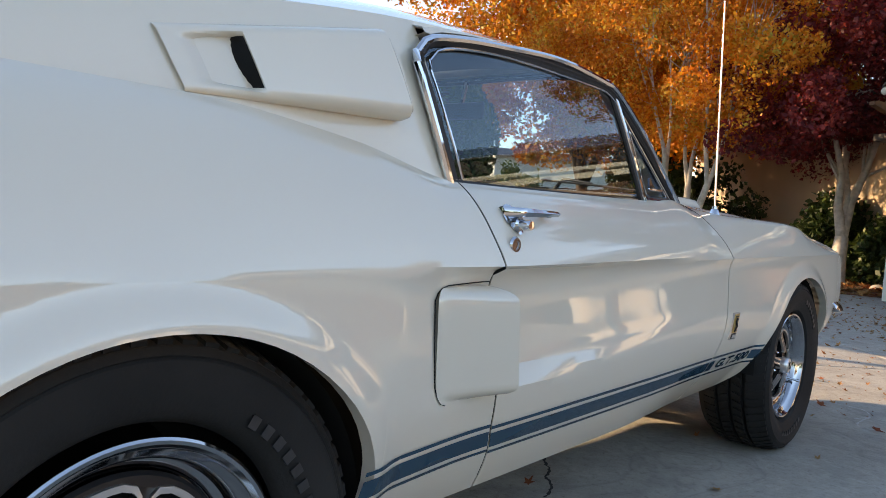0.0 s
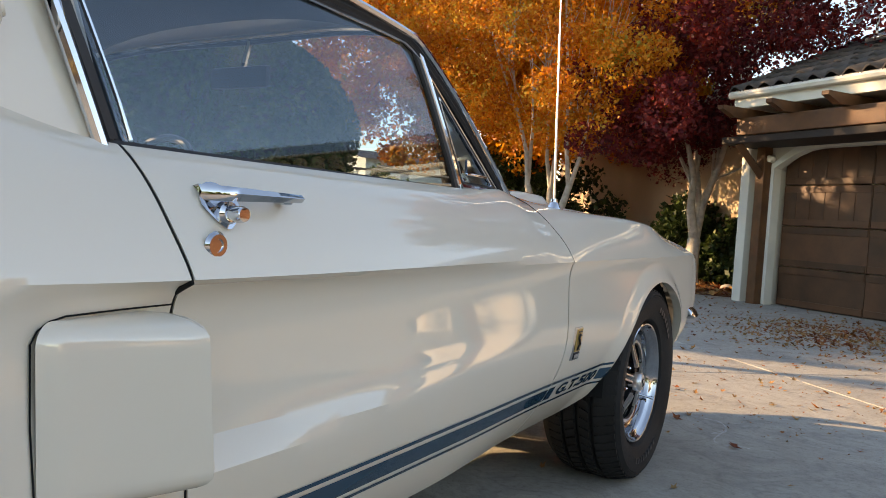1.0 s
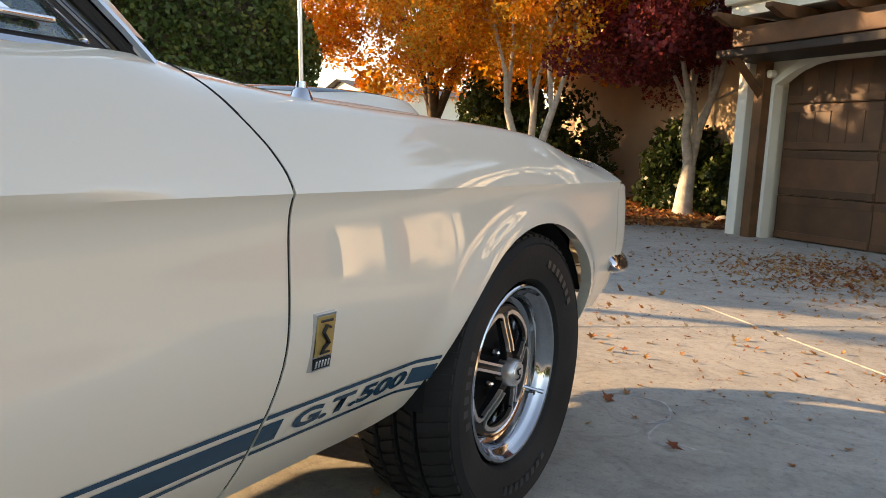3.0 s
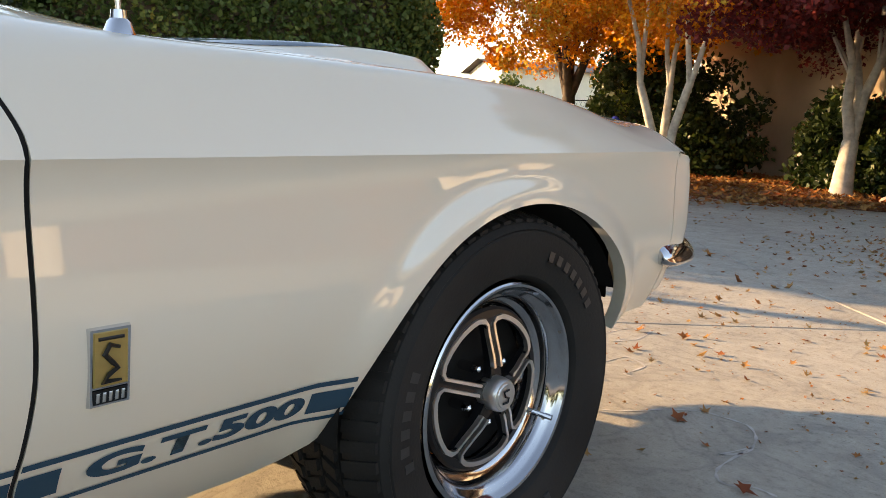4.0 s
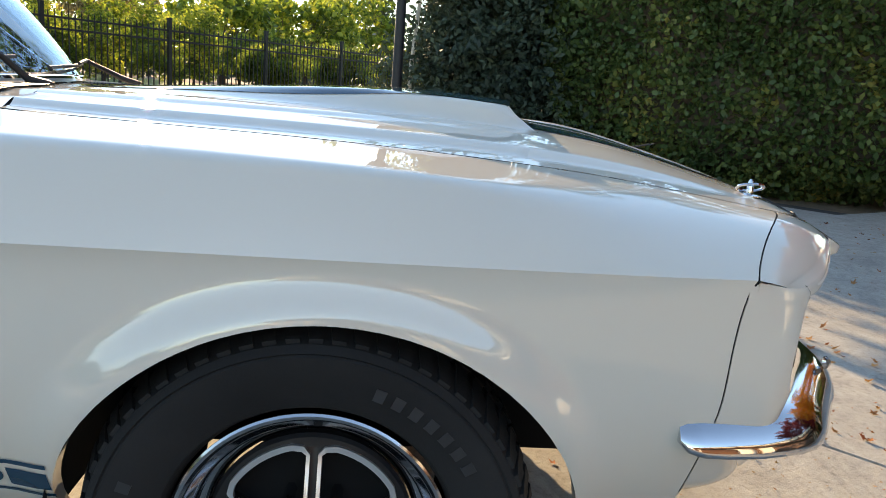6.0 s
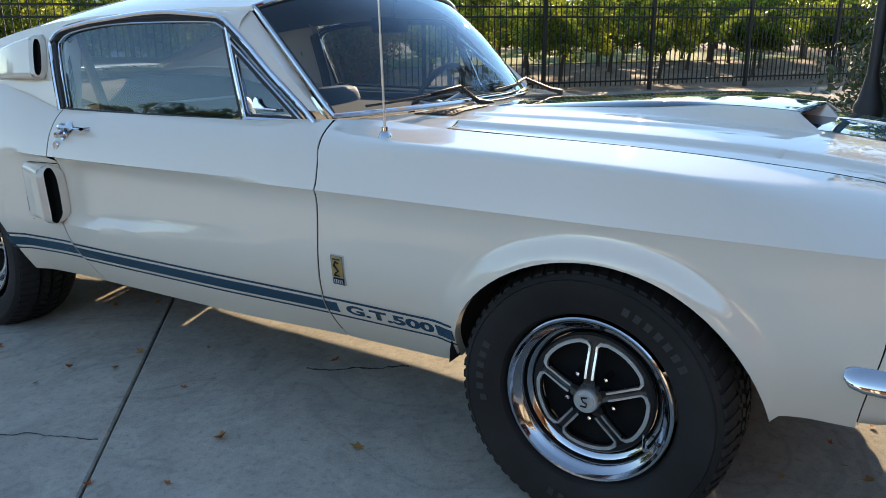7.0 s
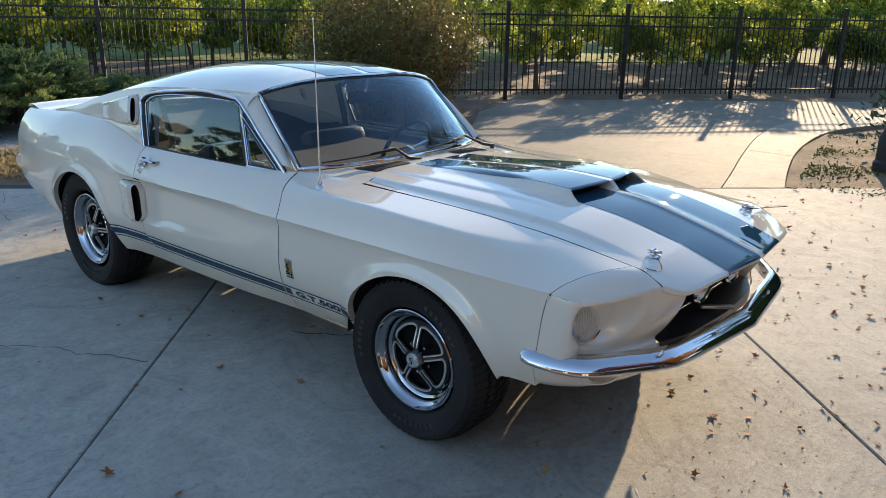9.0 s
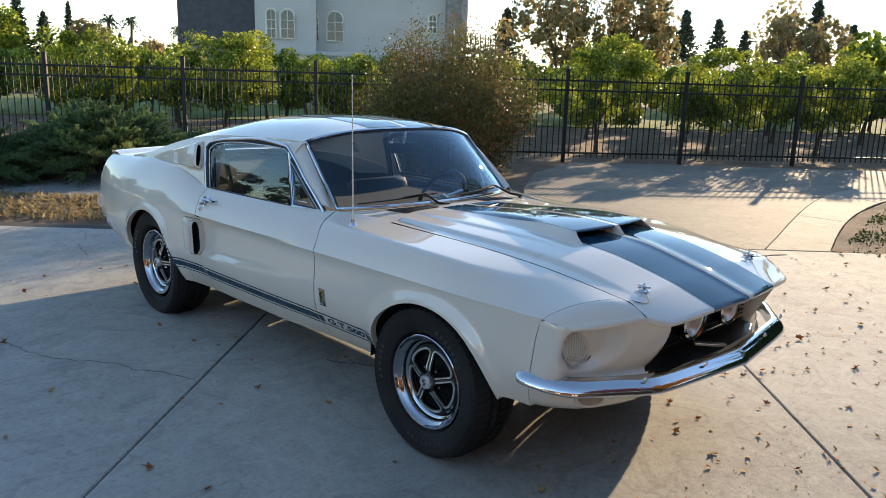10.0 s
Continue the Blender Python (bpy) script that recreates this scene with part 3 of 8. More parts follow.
def hood_stripe(s, rear, lift=0.0016):
    rows = []
    for k in range(50):
        r = []
        for j in range(15):
            wide = 0.248 if not rear else 0.180 + 0.062 * smooth01(k / 49)
            x = s * (0.022 + wide * j / 14)
            y0, y1 = (back_edge(x), mouth_y(x) + 0.0005) if rear else (mouth_y(x) - 0.105, lip_y(abs(x)))
            y = y0 + (y1 - y0) * k / 49
            r.append((x, y, hood_z(x, y, rear) + lift))
        rows.append(r)
    if rear:
        rows.append([(x, y + 0.0035, z - 0.004) for x, y, z in rows[-1]])
        rows.append([(x, y + 0.0005, z - 0.0085) for x, y, z in rows[-2]])
    else:
        tip_row = rows[-1]
        rows.append([(x, y + 0.0065, z - 0.006) for x, y, z in tip_row])
        rows.append([(x, y + 0.0035, z - 0.018) for x, y, z in tip_row])
        rows.append([(x, y - 0.0110, z - 0.0265) for x, y, z in tip_row])
    return grid_bm(rows)


for s in (1, -1):
    part("racing_stripe", hood_stripe(s, True), BLUE, hood, "dark blue stripe", sharp=50)
    part("racing_stripe", hood_stripe(s, False), BLUE, hood, "dark blue stripe", sharp=50)
    # scoop mouth: black walls behind the raised lip
    rows = []
    for k in range(13):
        x = s * (0.016 + 0.256 * k / 12)
        y = mouth_y(x)
        rows.append([(x, y - 0.004, hood_z(x, y, True) - 0.007), (x, y - 0.09, hood_z(x, y - 0.09, True) - 0.008), (x, y - 0.095, hood_z(x, y - 0.09, False) + 0.003), (x, y - 0.045, hood_z(x, y - 0.045, False) + 0.003)])
    part("scoop_mouth", grid_bm(rows), BLACK, hood, "black scoop opening")
    # hood pin
    pz = hood_z(0.455, 0.80)
    pin = bmesh.new()
    rows = []
    for q, h in ((1.0, 0.0), (1.0, 0.002), (0.85, 0.004), (0.0, 0.005)):
        rows.append([(s * 0.455 + 0.032 * q * math.cos(a), 0.795 + 0.022 * q * math.sin(a), pz + h - 0.06 * 0.022 * q * math.sin(a)) for a in np.linspace(0, 2 * math.pi, 21)[:-1]])
    grid_bm(rows, pin, True)
    bmesh.ops.recalc_face_normals(pin, faces=pin.faces)
    part("hood_pin", pin, CHROME, hood, "chrome hood pin plate")
    bm = tube([(s * 0.455 + 0.018 * math.cos(a), 0.795 + 0.026 * math.sin(a), pz + 0.016 + 0.009 * math.cos(a)) for a in np.linspace(0, 6.28, 16)], 0.0030, 6)
    tube([(s * 0.455 + 0.02, 0.78, pz + 0.012), (s * 0.455 - 0.025, 0.81, pz + 0.014)], 0.0028, 6, bm)
    tube([(s * 0.455, 0.795, pz), (s * 0.455, 0.795, pz + 0.024), (s * 0.455, 0.795, pz + 0.032)], [0.007, 0.007, 0.003], 8, bm)
    part("pin_clip", bm, CHROME, hood)
    # lanyard from the pin to the side gap
    pts = []
    for k in range(20):
        t = k / 19
        x = 0.460 + 0.124 * t
        y = 0.80 + 0.045 * math.sin(math.pi * min(1, t * 1.1)) + 0.02 * t
        z = hood_z(min(x, 0.58), y) + 0.003 + (0.0 if s > 0 else 0.055) * math.sin(math.pi * t)
        pts.append((s * x, y + (0.0 if s > 0 else 0.09) * math.sin(math.pi * t), z))
    part("lanyard", tube(pts, 0.0015, 5), TRIM, hood, "thin dark lanyard")
# white divider between the two mouths
rows = []
for y in (0.25, 0.30, 0.35, 0.366, 0.40):
    top = hood_z(0, min(y, 0.364), True) - 0.004 if y < 0.37 else hood_z(0, y, False) + 0.002
    rows.append([(-0.020, y, hood_z(0.02, y, False) - 0.002), (-0.014, y, top), (0.014, y, top), (0.020, y, hood_z(0.02, y, False) - 0.002)])
part("scoop_divider", facing(grid_bm(rows), (0, 0, 1)), WHITE, hood)

# cowl panel with vents, flush between hood and windscreen
def cowl_point(u, v):
    """u from -1 to 1 across, v from the hood to the windscreen."""
    yf = back_edge(min(0.586, abs(u) * 0.586)) - 0.006
    yb = -0.742 - 0.17 * abs(u) ** 2.4
    y = yf + (yb - yf) * v
    x = u * (top_x(y) - 0.006)
    zf = hood_z(min(0.58, abs(x)), yf, True) - 0.003
    zb = 0.951 + 0.014 * (1 - u * u)
    return Vector((x, y, zf + (zb - zf) * v))


bm = grid_bm([[cowl_point(-1 + k / 12, j / 8) for j in range(9)] for k in range(25)])
bmesh.ops.recalc_face_normals(bm, faces=bm.faces)
cowl = part("cowl", bm, WHITE, car)
for s in (1, -1):
    vb = grid_bm([[cowl_point(s * (0.30 + 0.045 * k), 0.22 + 0.56 * j / 4) + Vector((0, 0, 0.0012)) for j in range(5)] for k in range(10)])
    part("vent_recess", facing(vb, (0, 0, 1)), SEAM, cowl)
    for j in range(9):
        v = 0.25 + 0.5 * j / 8
        part("cowl_vent_slat", tube([cowl_point(s * (0.31 + 0.385 * q / 6), v) + Vector((0, 0, 0.003)) for q in range(7)], 0.0022, 5), TRIM, cowl)

# ---- greenhouse ----
roof_mid = curve_of((-3.40, 1.035), (-3.1, 1.125), (-2.7, 1.245), (-2.3, 1.345), (-1.95, 1.392), (-1.6, 1.402), (-1.3, 1.388), (-1.12, 1.362))
rail_x = curve_of((-3.40, 0.705), (-3.0, 0.70), (-2.5, 0.695), (-2.1, 0.690), (-1.6, 0.670), (-1.25, 0.640))
rail_z = curve_of((-3.40, 1.025), (-3.1, 1.075), (-2.7, 1.172), (-2.4, 1.228), (-2.1, 1.262), (-1.7, 1.283), (-1.4, 1.290), (-1.2, 1.290))


def roof_z(x, y):
    u = min(1, abs(x) / rail_x(y))
    return rail_z(y) + (roof_mid(y) - rail_z(y)) * (1 - u ** 2.6)


def roof_front(x):
    return -1.13 - 0.12 * (abs(x) / 0.64) ** 2.2


rows = []
for k in range(61):
    v = k / 60
    r = []
    for j in range(41):
        u = -1 + 2 * j / 40
        yf = roof_front(u * 0.64)
        y = yf + (-3.40 - yf) * v
        x = u * rail_x(y)
        r.append((x, y, roof_z(x, y)))
    r = [(r[0][0] - 0.002, r[0][1], r[0][2] - 0.014)] + r + [(r[-1][0] + 0.002, r[-1][1], r[-1][2] - 0.014)]
    rows.append(r)
rows.insert(0, [(x, y + 0.004, z - 0.016) for x, y, z in rows[0]])
bm = grid_bm(rows)
bmesh.ops.recalc_face_normals(bm, faces=bm.faces)
gone = [f for f in bm.faces if abs(f.calc_center_median().x) < 0.545 and -3.20 < f.calc_center_median().y < -2.42]
pane = bmesh.new()
made = {}
for f in gone:
    vs = []
    for v in f.verts:
        if v not in made:
            made[v] = pane.verts.new(v.co + Vector((0, 0, -0.004)))
        vs.append(made[v])
    pane.faces.new(vs)
bmesh.ops.delete(bm, geom=gone, context="FACES")
part("rear_window", facing(pane, (0, 0, 1)), GLASS, car, "sloping fastback rear window").visible_shadow = False
roof = part("roof", bm, WHITE, car, "white fastback roof", sharp=45)
for s in (1, -1):
    rr = []
    for k in range(50):
        row = []
        for j in range(9):
            x = s * (0.022 + 0.238 * j / 8)
            y = roof_front(x) - 0.004 - 1.24 * k / 49
            row.append((x, y, roof_z(x, y) + 0.0018))
        rr.append(row)
    part("racing_stripe", grid_bm(rr), BLUE, roof, "dark blue stripe")

rows = []
for k in range(13):
    y = -1.27 - 1.12 * k / 12
    rows.append([(u * (rail_x(y) - 0.02), y, roof_z(u * (rail_x(y) - 0.02), y) - 0.028) for u in np.linspace(-1, 1, 13)])
part("headliner", grid_bm(rows), VINYL, roof, "dark headliner")

# sail panels between roof and quarter
for s in (1, -1):
    rows = []
    for k in range(41):
        v = k / 40
        r = []
        for j in range(17):
            w = j / 16
            y0 = -2.076 - 1.316 * v        # at the shoulder
            y1 = -2.135 - 1.26 * v        # at the roof
            y = y0 + (y1 - y0) * w
            a = Vector((top_x(y) - 0.004, y, top_z(y) - 0.012))
            b = Vector((rail_x(y), y, rail_z(y)))
            p = a.lerp(b, w)
            h = max(0.0, b.z - a.z)
            p.x += 0.10 * h * w * (1 - w) * 1.2 - 0.22 * h * w * (1 - w) ** 3
            r.append((s * p.x, p.y, p.z))
        rows.append(r)
    rows.insert(0, [(x - s * 0.008, y + 0.006, z) for x, y, z in rows[0]])
    rows.insert(0, [(x - s * 0.05, y + 0.004, z) for x, y, z in rows[0]])
    bm = grid_bm(rows)
    bmesh.ops.recalc_face_normals(bm, faces=bm.faces)
    sail = part("sail_panel", bm, WHITE, car)

# deck and tail
rows = []
for k in range(13):
    y = -3.39 - 0.56 * k / 12
    rows.append([(x * (top_x(y) + 0.002), y, top_z(y) - 0.004 + 0.02 * (1 - x * x) + 0.03 * smooth01((-3.70 - y) / 0.2)) for x in np.linspace(-1, 1, 21)])
rows.append([(x, y - 0.012, z - 0.02) for x, y, z in rows[-1]])
bm = grid_bm(rows)
bmesh.ops.recalc_face_normals(bm, faces=bm.faces)
part("deck_lid", bm, WHITE, car, "white boot lid with upturned spoiler")
rows = []
for z in np.linspace(0.40, 0.99, 14):
    y = -3.925 + 0.03 * math.sin((z - 0.4) / 0.6 * math.pi)
    w = flank_x(-3.93, z) if z < 0.98 else 0.66
    rows.append([(x * w, y, z) for x in np.linspace(-1, 1, 15)])
part("tail_panel", grid_bm(rows), WHITE, car)
for s in (1, -1):
    part("tail_lamp", box_bm((0.42, 0.02, 0.10), (s * 0.46, -3.945, 0.80), 0.006), RED_LENS, car, "red tail lamp")
pts = [(x, -3.975 + 0.14 * abs(x) ** 4 * 1.6, 0.62) for x in np.linspace(-0.80, 0.80, 25)]
part("rear_bumper", tube(pts, 0.038, 10, flat=1.3), CHROME, car, "chrome rear bumper")

# windscreen
rows = []
for k in range(15):
    v = k / 14
    r = []
    for j in range(29):
        u = -1 + 2 * j / 28
        bx, tx = 0.664, 0.630
        b = Vector((u * bx, -0.735 - 0.175 * abs(u) ** 2.4, 0.962 + 0.012 * (1 - u * u)))
        t = Vector((u * tx, roof_front(u * 0.62) + 0.002, roof_z(u * 0.62, roof_front(u * 0.62)) - 0.012))
        p = b.lerp(t, v)
        p += Vector((0, 0.030, 0.022)) * (4 * v * (1 - v)) * (1 - abs(u) ** 3)
        r.append(p)
    rows.append(r)
ws_rows = rows
part("windscreen", facing(grid_bm(rows), (0, 0.6, 0.8)), SCREEN_GLASS, car, "dark reflective windscreen").visible_shadow = False
edge = [r[0] for r in rows] + rows[-1][1:] + [r[-1] for r in rows[::-1]][1:] + rows[0][::-1][1:]
part("windscreen_trim", tube([p + Vector((0, 0.004, 0.004)) for p in edge], 0.0085, 8), CHROME, car, "chrome windscreen trim")
inner = [p + Vector((0, 0.001, 0.001)) for p in edge]
cen = Vector((0, -0.95, 1.15))
part("windscreen_seal", tube([p + (cen - p).normalized() * 0.014 for p in inner], 0.007, 6), TRIM, car)

# side windows, pillars
def side_glass_point(y, z):
    w = (z - 0.93) / 0.33
    return Vector((0.776 + (-2.0 - y) * 0.036 - 0.052 * w - 0.02 * w * w - 0.012 * smooth01((y + 1.2) / 0.3), y, z))


win_top = curve_of((-2.160, 1.175), (-2.145, 1.198), (-2.08, 1.224), (-1.9, 1.245), (-1.6, 1.258), (-1.35, 1.250), (-1.262, 1.205), (-1.10, 1.085), (-0.945, 0.965), (-0.93, 0.950))
win_low = curve_of((-2.125, 0.95), (-0.93, 0.950))


VENT = [Vector((-1.186, 0.950)), Vector((-0.958, 0.950)), Vector((-1.283, 1.196))]
SIDES = [(VENT[(i + 1) % 3] - VENT[i]).length for i in range(3)]
VENT_MID = (VENT[0] * SIDES[1] + VENT[1] * SIDES[2] + VENT[2] * SIDES[0]) / sum(SIDES)
VENT_R = abs((VENT[1] - VENT[0]).cross(VENT[2] - VENT[0])) / sum(SIDES)


def vent_loop(inset, r):
    """The quarter light's outline, drawn in by a margin, with rounded corners."""
    cs = [VENT_MID + (c - VENT_MID) * (1 - inset / VENT_R) for c in VENT]
    out = []
    for i in range(3):
        p, c, q = cs[i - 1], cs[i], cs[(i + 1) % 3]
        a, b = c + (p - c).normalized() * r * 1.4, c + (q - c).normalized() * r * 1.4
        out += [(1 - t) ** 2 * a + 2 * t * (1 - t) * c + t * t * b for t in [k / 6 for k in range(7)]]
    return out


def vent_band(name, d0, d1, proud, r, material, parent, s, label=""):
    """A flat frame round the quarter light between two margins."""
    rows = []
    for d, x in ((d0, 0.0), (d0, proud), ((d0 + d1) / 2, proud + 0.002), (d1, proud), (d1, 0.0)):
        loop = vent_loop(d, max(0.004, r))
        rows.append([(s * (side_glass_point(p.x, p.y).x + x), p.x, p.y) for p in loop + loop[:1]])
    bm = grid_bm(rows)
    bmesh.ops.recalc_face_normals(bm, faces=bm.faces)
    return part(name, bm, material, parent, label, sharp=40)


for s in (1, -1):
    def flip(rows):
        return [[(s * p[0], p[1], p[2]) for p in r] for r in rows]
    # the division bar leans back: quarter light in front, drop glass behind
    main, vent = [], []
    for k in range(25):
        v = k / 24
        r1, r2 = [], []
        for j in range(11):
            w = j / 10
            zt = 0.935
            ydiv_low, ydiv_high = -1.182, -1.300
            # drop glass
            ylow = -2.078 + (ydiv_low + 2.078) * v
            yhigh = -2.138 + (ydiv_high + 2.138) * v
            z1 = win_top(yhigh)
            y = ylow + (yhigh - ylow) * w
            z = 0.935 + (z1 - 0.935) * w
            r1.append(side_glass_point(y, z))
            ylow = ydiv_low + (-0.985 - ydiv_low) * v
            yhigh = ydiv_high + (-0.985 - ydiv_high) * v
            z1 = win_top(yhigh)
            y = ylow + (yhigh - ylow) * w
            z = 0.935 + (z1 - 0.935) * w
            r2.append(side_glass_point(y, z))
        main.append(r1)
        vent.append(r2)
    g1 = part("side_window", facing(grid_bm(flip(main)), (s, 0, 0.2)), GLASS, car, "dark reflective side window")
    g2 = part("quarter_light", facing(grid_bm(flip(vent)), (s, 0, 0.2)), GLASS, car, "small triangular vent window")
    g1.visible_shadow = g2.visible_shadow = False
    bar = [main[-1][j] for j in range(11)]
    part("division_bar", tube([(s * (p.x + 0.004), p.y, p.z) for p in bar], 0.0085, 6), CHROME, g2, "chrome division bar")
    for q in (0.010, 0.016):
        part("bar_seal", tube([(s * (p.x + 0.003), p.y - q, p.z) for p in bar], 0.006, 6), TRIM, g2)
    vent_band("vent_frame", 0.0, 0.006, 0.010, 0.006, CHROME, g2, s, "chrome vent frame")
    vent_band("vent_seal", 0.006, 0.0145, 0.008, 0.014, TRIM, g2, s, "black rubber vent seal")
    vent_band("vent_edge", 0.0145, 0.0172, 0.009, 0.012, CHROME, g2, s, "thin chrome vent edge")
    latch = box_bm((0.010, 0.095, 0.008), (s * (side_glass_point(-1.10, 0.985).x + 0.012), -1.105, 0.985), 0.003)
    tab = [(-1.155, 0.986), (-1.153, 1.012), (-1.147, 1.020), (-1.139, 1.016), (-1.131, 1.001), (-1.115, 0.992), (-1.105, 0.986)]
    rim = [[latch.verts.new((s * (side_glass_point(y, z).x + dx), y, z)) for y, z in tab] for dx in (0.008, 0.014)]
    latch.faces.new(rim[0])
    latch.faces.new(rim[1])
    for i in range(7):
        latch.faces.new((rim[0][i], rim[0][(i + 1) % 7], rim[1][(i + 1) % 7], rim[1][i]))
    bmesh.ops.recalc_face_normals(latch, faces=latch.faces)
    part("vent_latch", latch, CHROME, g2, "chrome vent latch")
    # chrome frame over the top and down the back, with a dark channel inside it
    over = [side_glass_point(-2.085 - 0.075 * k, 0.945 + 0.230 * k) for k in (0, 0.2, 0.4, 0.6, 0.8, 0.95)]
    for y in np.linspace(-2.155, -1.262, 34):
        over.append(side_glass_point(y, win_top(y)))
    for y in np.linspace(-1.24, -0.935, 8):
        over.append(side_glass_point(y, win_top(y)))
    mid = Vector((0.72, -1.6, 1.08))
    part("window_channel", tube([(s * (p.x + 0.002), p.y, p.z + 0.004) for p in over], 0.012, 6), TRIM, car, "black window channel")
    part("drip_rail", tube([(s * (p.x + 0.012), p.y + (p - mid).normalized().y * 0.016, p.z + (p - mid).normalized().z * 0.020) for p in over], 0.0085, 8), CHROME, car, "chrome drip rail")
    # ribbed rubber down the rear edge, thinning over the top
    back = [min(1.0, max(0.0, (-1.86 - p.y) / 0.24)) for p in over]
    for d in (0.013, 0.024, 0.035):
        part("rubber_rib", tube([(s * (p.x + 0.004 - 0.75 * d * w), p.y + (mid - p).normalized().y * d * (0.25 + 0.75 * w), p.z + (mid - p).normalized().z * d * (0.20 + 0.35 * w)) for p, w in zip(over, back)], 0.0068, 6), TRIM, car, "black ribbed rubber seal")
    part("glass_edge", tube([(s * (p.x + 0.008), p.y + (mid - p).normalized().y * (0.012 + 0.016 * w), p.z + (mid - p).normalized().z * (0.013 + 0.014 * w)) for p, w in zip(over[:-8], back)], 0.0032, 6), CHROME, car, "thin bright glass edge")
    sill = [side_glass_point(y, 0.953) for y in (-1.19, -1.10, -1.0, -0.95)]
    part("vent_sill", tube([(s * (p.x + 0.010), p.y, p.z) for p in sill], 0.008, 6), CHROME, g2, "chrome vent sill")
    # roof side rail and windscreen pillar in body colour
    rows = []
    for k in range(49):
        y = -2.140 + k / 48 * (2.140 - 1.240)
        a = Vector((rail_x(y) + 0.002, y, rail_z(y) - 0.010))
        b = side_glass_point(y, win_top(max(-2.12, min(y, -1.2))) + 0.012) + Vector((0.012, 0, 0.008))
        rows.append([(s * a.x, a.y, a.z), (s * (a.x + b.x + 0.02) / 2, a.y, (a.z + b.z) / 2 + 0.004), (s * b.x, b.y, b.z), (s * (b.x - 0.03), b.y, b.z - 0.004)])
    bm = grid_bm(rows)
    bmesh.ops.recalc_face_normals(bm, faces=bm.faces)
    part("roof_rail", bm, WHITE, car)
    rows = []
    for k in range(17):
        v = k / 16
        y = -0.90 + (-1.262 + 0.90) * v
        wy = -0.915 + (-1.243 + 0.915) * v
        front = Vector((0.672 + (0.634 - 0.672) * v, wy, 0.958 + (1.276 - 0.958) * v)) 
        yb = -0.955 + (-1.275 + 0.955) * v
        rear = side_glass_point(yb, max(0.955, win_top(yb) + 0.004)) + Vector((0.010, 0.010, 0.010))
        mid_p = (front + rear) / 2 + Vector((0.016, 0.012, 0.010)) * (1 - 0.7 * v ** 3)
        rows.append([(s * p.x, p.y, p.z) for p in (front + Vector((-0.02, -0.02, -0.01)), front, mid_p, rear, rear + Vector((-0.03, 0, -0.01)))])
    bm = grid_bm(rows)
    bmesh.ops.recalc_face_normals(bm, faces=bm.faces)
    part("windscreen_pillar", bm, WHITE, car)
    # belt moulding under the glass
    rows = [side_glass_point(y, 0.944) for y in np.linspace(-2.11, -0.95, 20)]
    part("belt_seal", tube([(s * (p.x + 0.006), p.y, p.z) for p in rows], 0.007, 6), TRIM, car)

# ---- nose: extensions round the headlamps, grille, bumper, valance ----
ext_front = curve_of((0.44, 0.655), (0.55, 0.695), (0.66, 0.722), (0.73, 0.728), (0.79, 0.716))
face_y = curve_of((0.30, 0.86), (0.40, 0.835), (0.60, 0.775), (0.75, 0.712), (0.86, 0.64))
brow_y = curve_of((0.0, 1.005), (0.25, 0.98), (0.47, 0.945), (0.53, 0.930), (0.588, 0.893), (0.66, 0.852), (0.75, 0.795), (0.80, 0.755), (0.825, 0.728), (0.835, 0.716))
brow_z = curve_of((0.0, 0.790), (0.47, 0.788), (0.588, 0.812), (0.66, 0.801), (0.75, 0.788), (0.82, 0.778), (0.835, 0.774))


mouth_edge = curve_of((0.545, 0.470), (0.60, 0.442), (0.65, 0.436), (0.72, 0.448), (0.80, 0.492))
apron_y = curve_of((0.0, 0.895), (0.34, 0.865), (0.55, 0.825), (0.66, 0.785), (0.74, 0.735), (0.80, 0.66))
brow_round = curve_of((0.588, 0.005), (0.66, 0.009), (0.75, 0.022), (0.835, 0.040))


def face_at(x, z):
    """The face round the headlamp: leaning back towards the bumper, dished round the lamp."""
    zt = brow_z(x) - (0.006 if x < 0.588 else 0)
    u = min(1.0, max(0.0, (z - 0.56) / (zt - 0.56)))
    y = face_y(x) + (brow_y(x) - 0.002 - face_y(x)) * u ** 0.85
    y += 0.03 * smooth01((0.575 - z) / 0.03)
    out = smooth01((x - 0.735) / 0.09)
    return y + (max(y, ext_front(z) + 0.012) - y) * out


def bucket(x, z):
    """The round recess that holds the headlamp."""
    return 0.055 * smooth01((1 - math.hypot((x - 0.726) * 0.95, z - 0.692) / 0.116) * 2.4) * smooth01((0.846 - x) / 0.035)


def corner(z, line, inner, r=0.055, n=22):
    """A level cut through the nose: along the side, round the corner, along the face to its inner end."""
    y0 = 0.6138 + nose_cut(z)
    xs = low_x(0.613 + nose_cut(z), min(z, crease_z(0.613)))
    k = Vector((xs - 0.012, 0))
    k.y = line(k.x)
    a = Vector((xs - 0.004, k.y - r))
    if a.y < y0 + 0.01:
        a.y = y0 + 0.01
    b = Vector((k.x - r * 0.9, 0))
    b.y = line(b.x)
    pts = [Vector((xs - 0.016, y0)), Vector((xs, y0))] + [Vector((xs, y0)).lerp(a, t) for t in (0.35, 0.7)]
    pts += [(1 - t) ** 2 * a + 2 * t * (1 - t) * k + t * t * b for t in [i / 10 for i in range(11)]]
    for i in range(1, n + 1):
        x = b.x + (inner - b.x) * i / n
        pts.append(Vector((x, line(x))))
    return pts


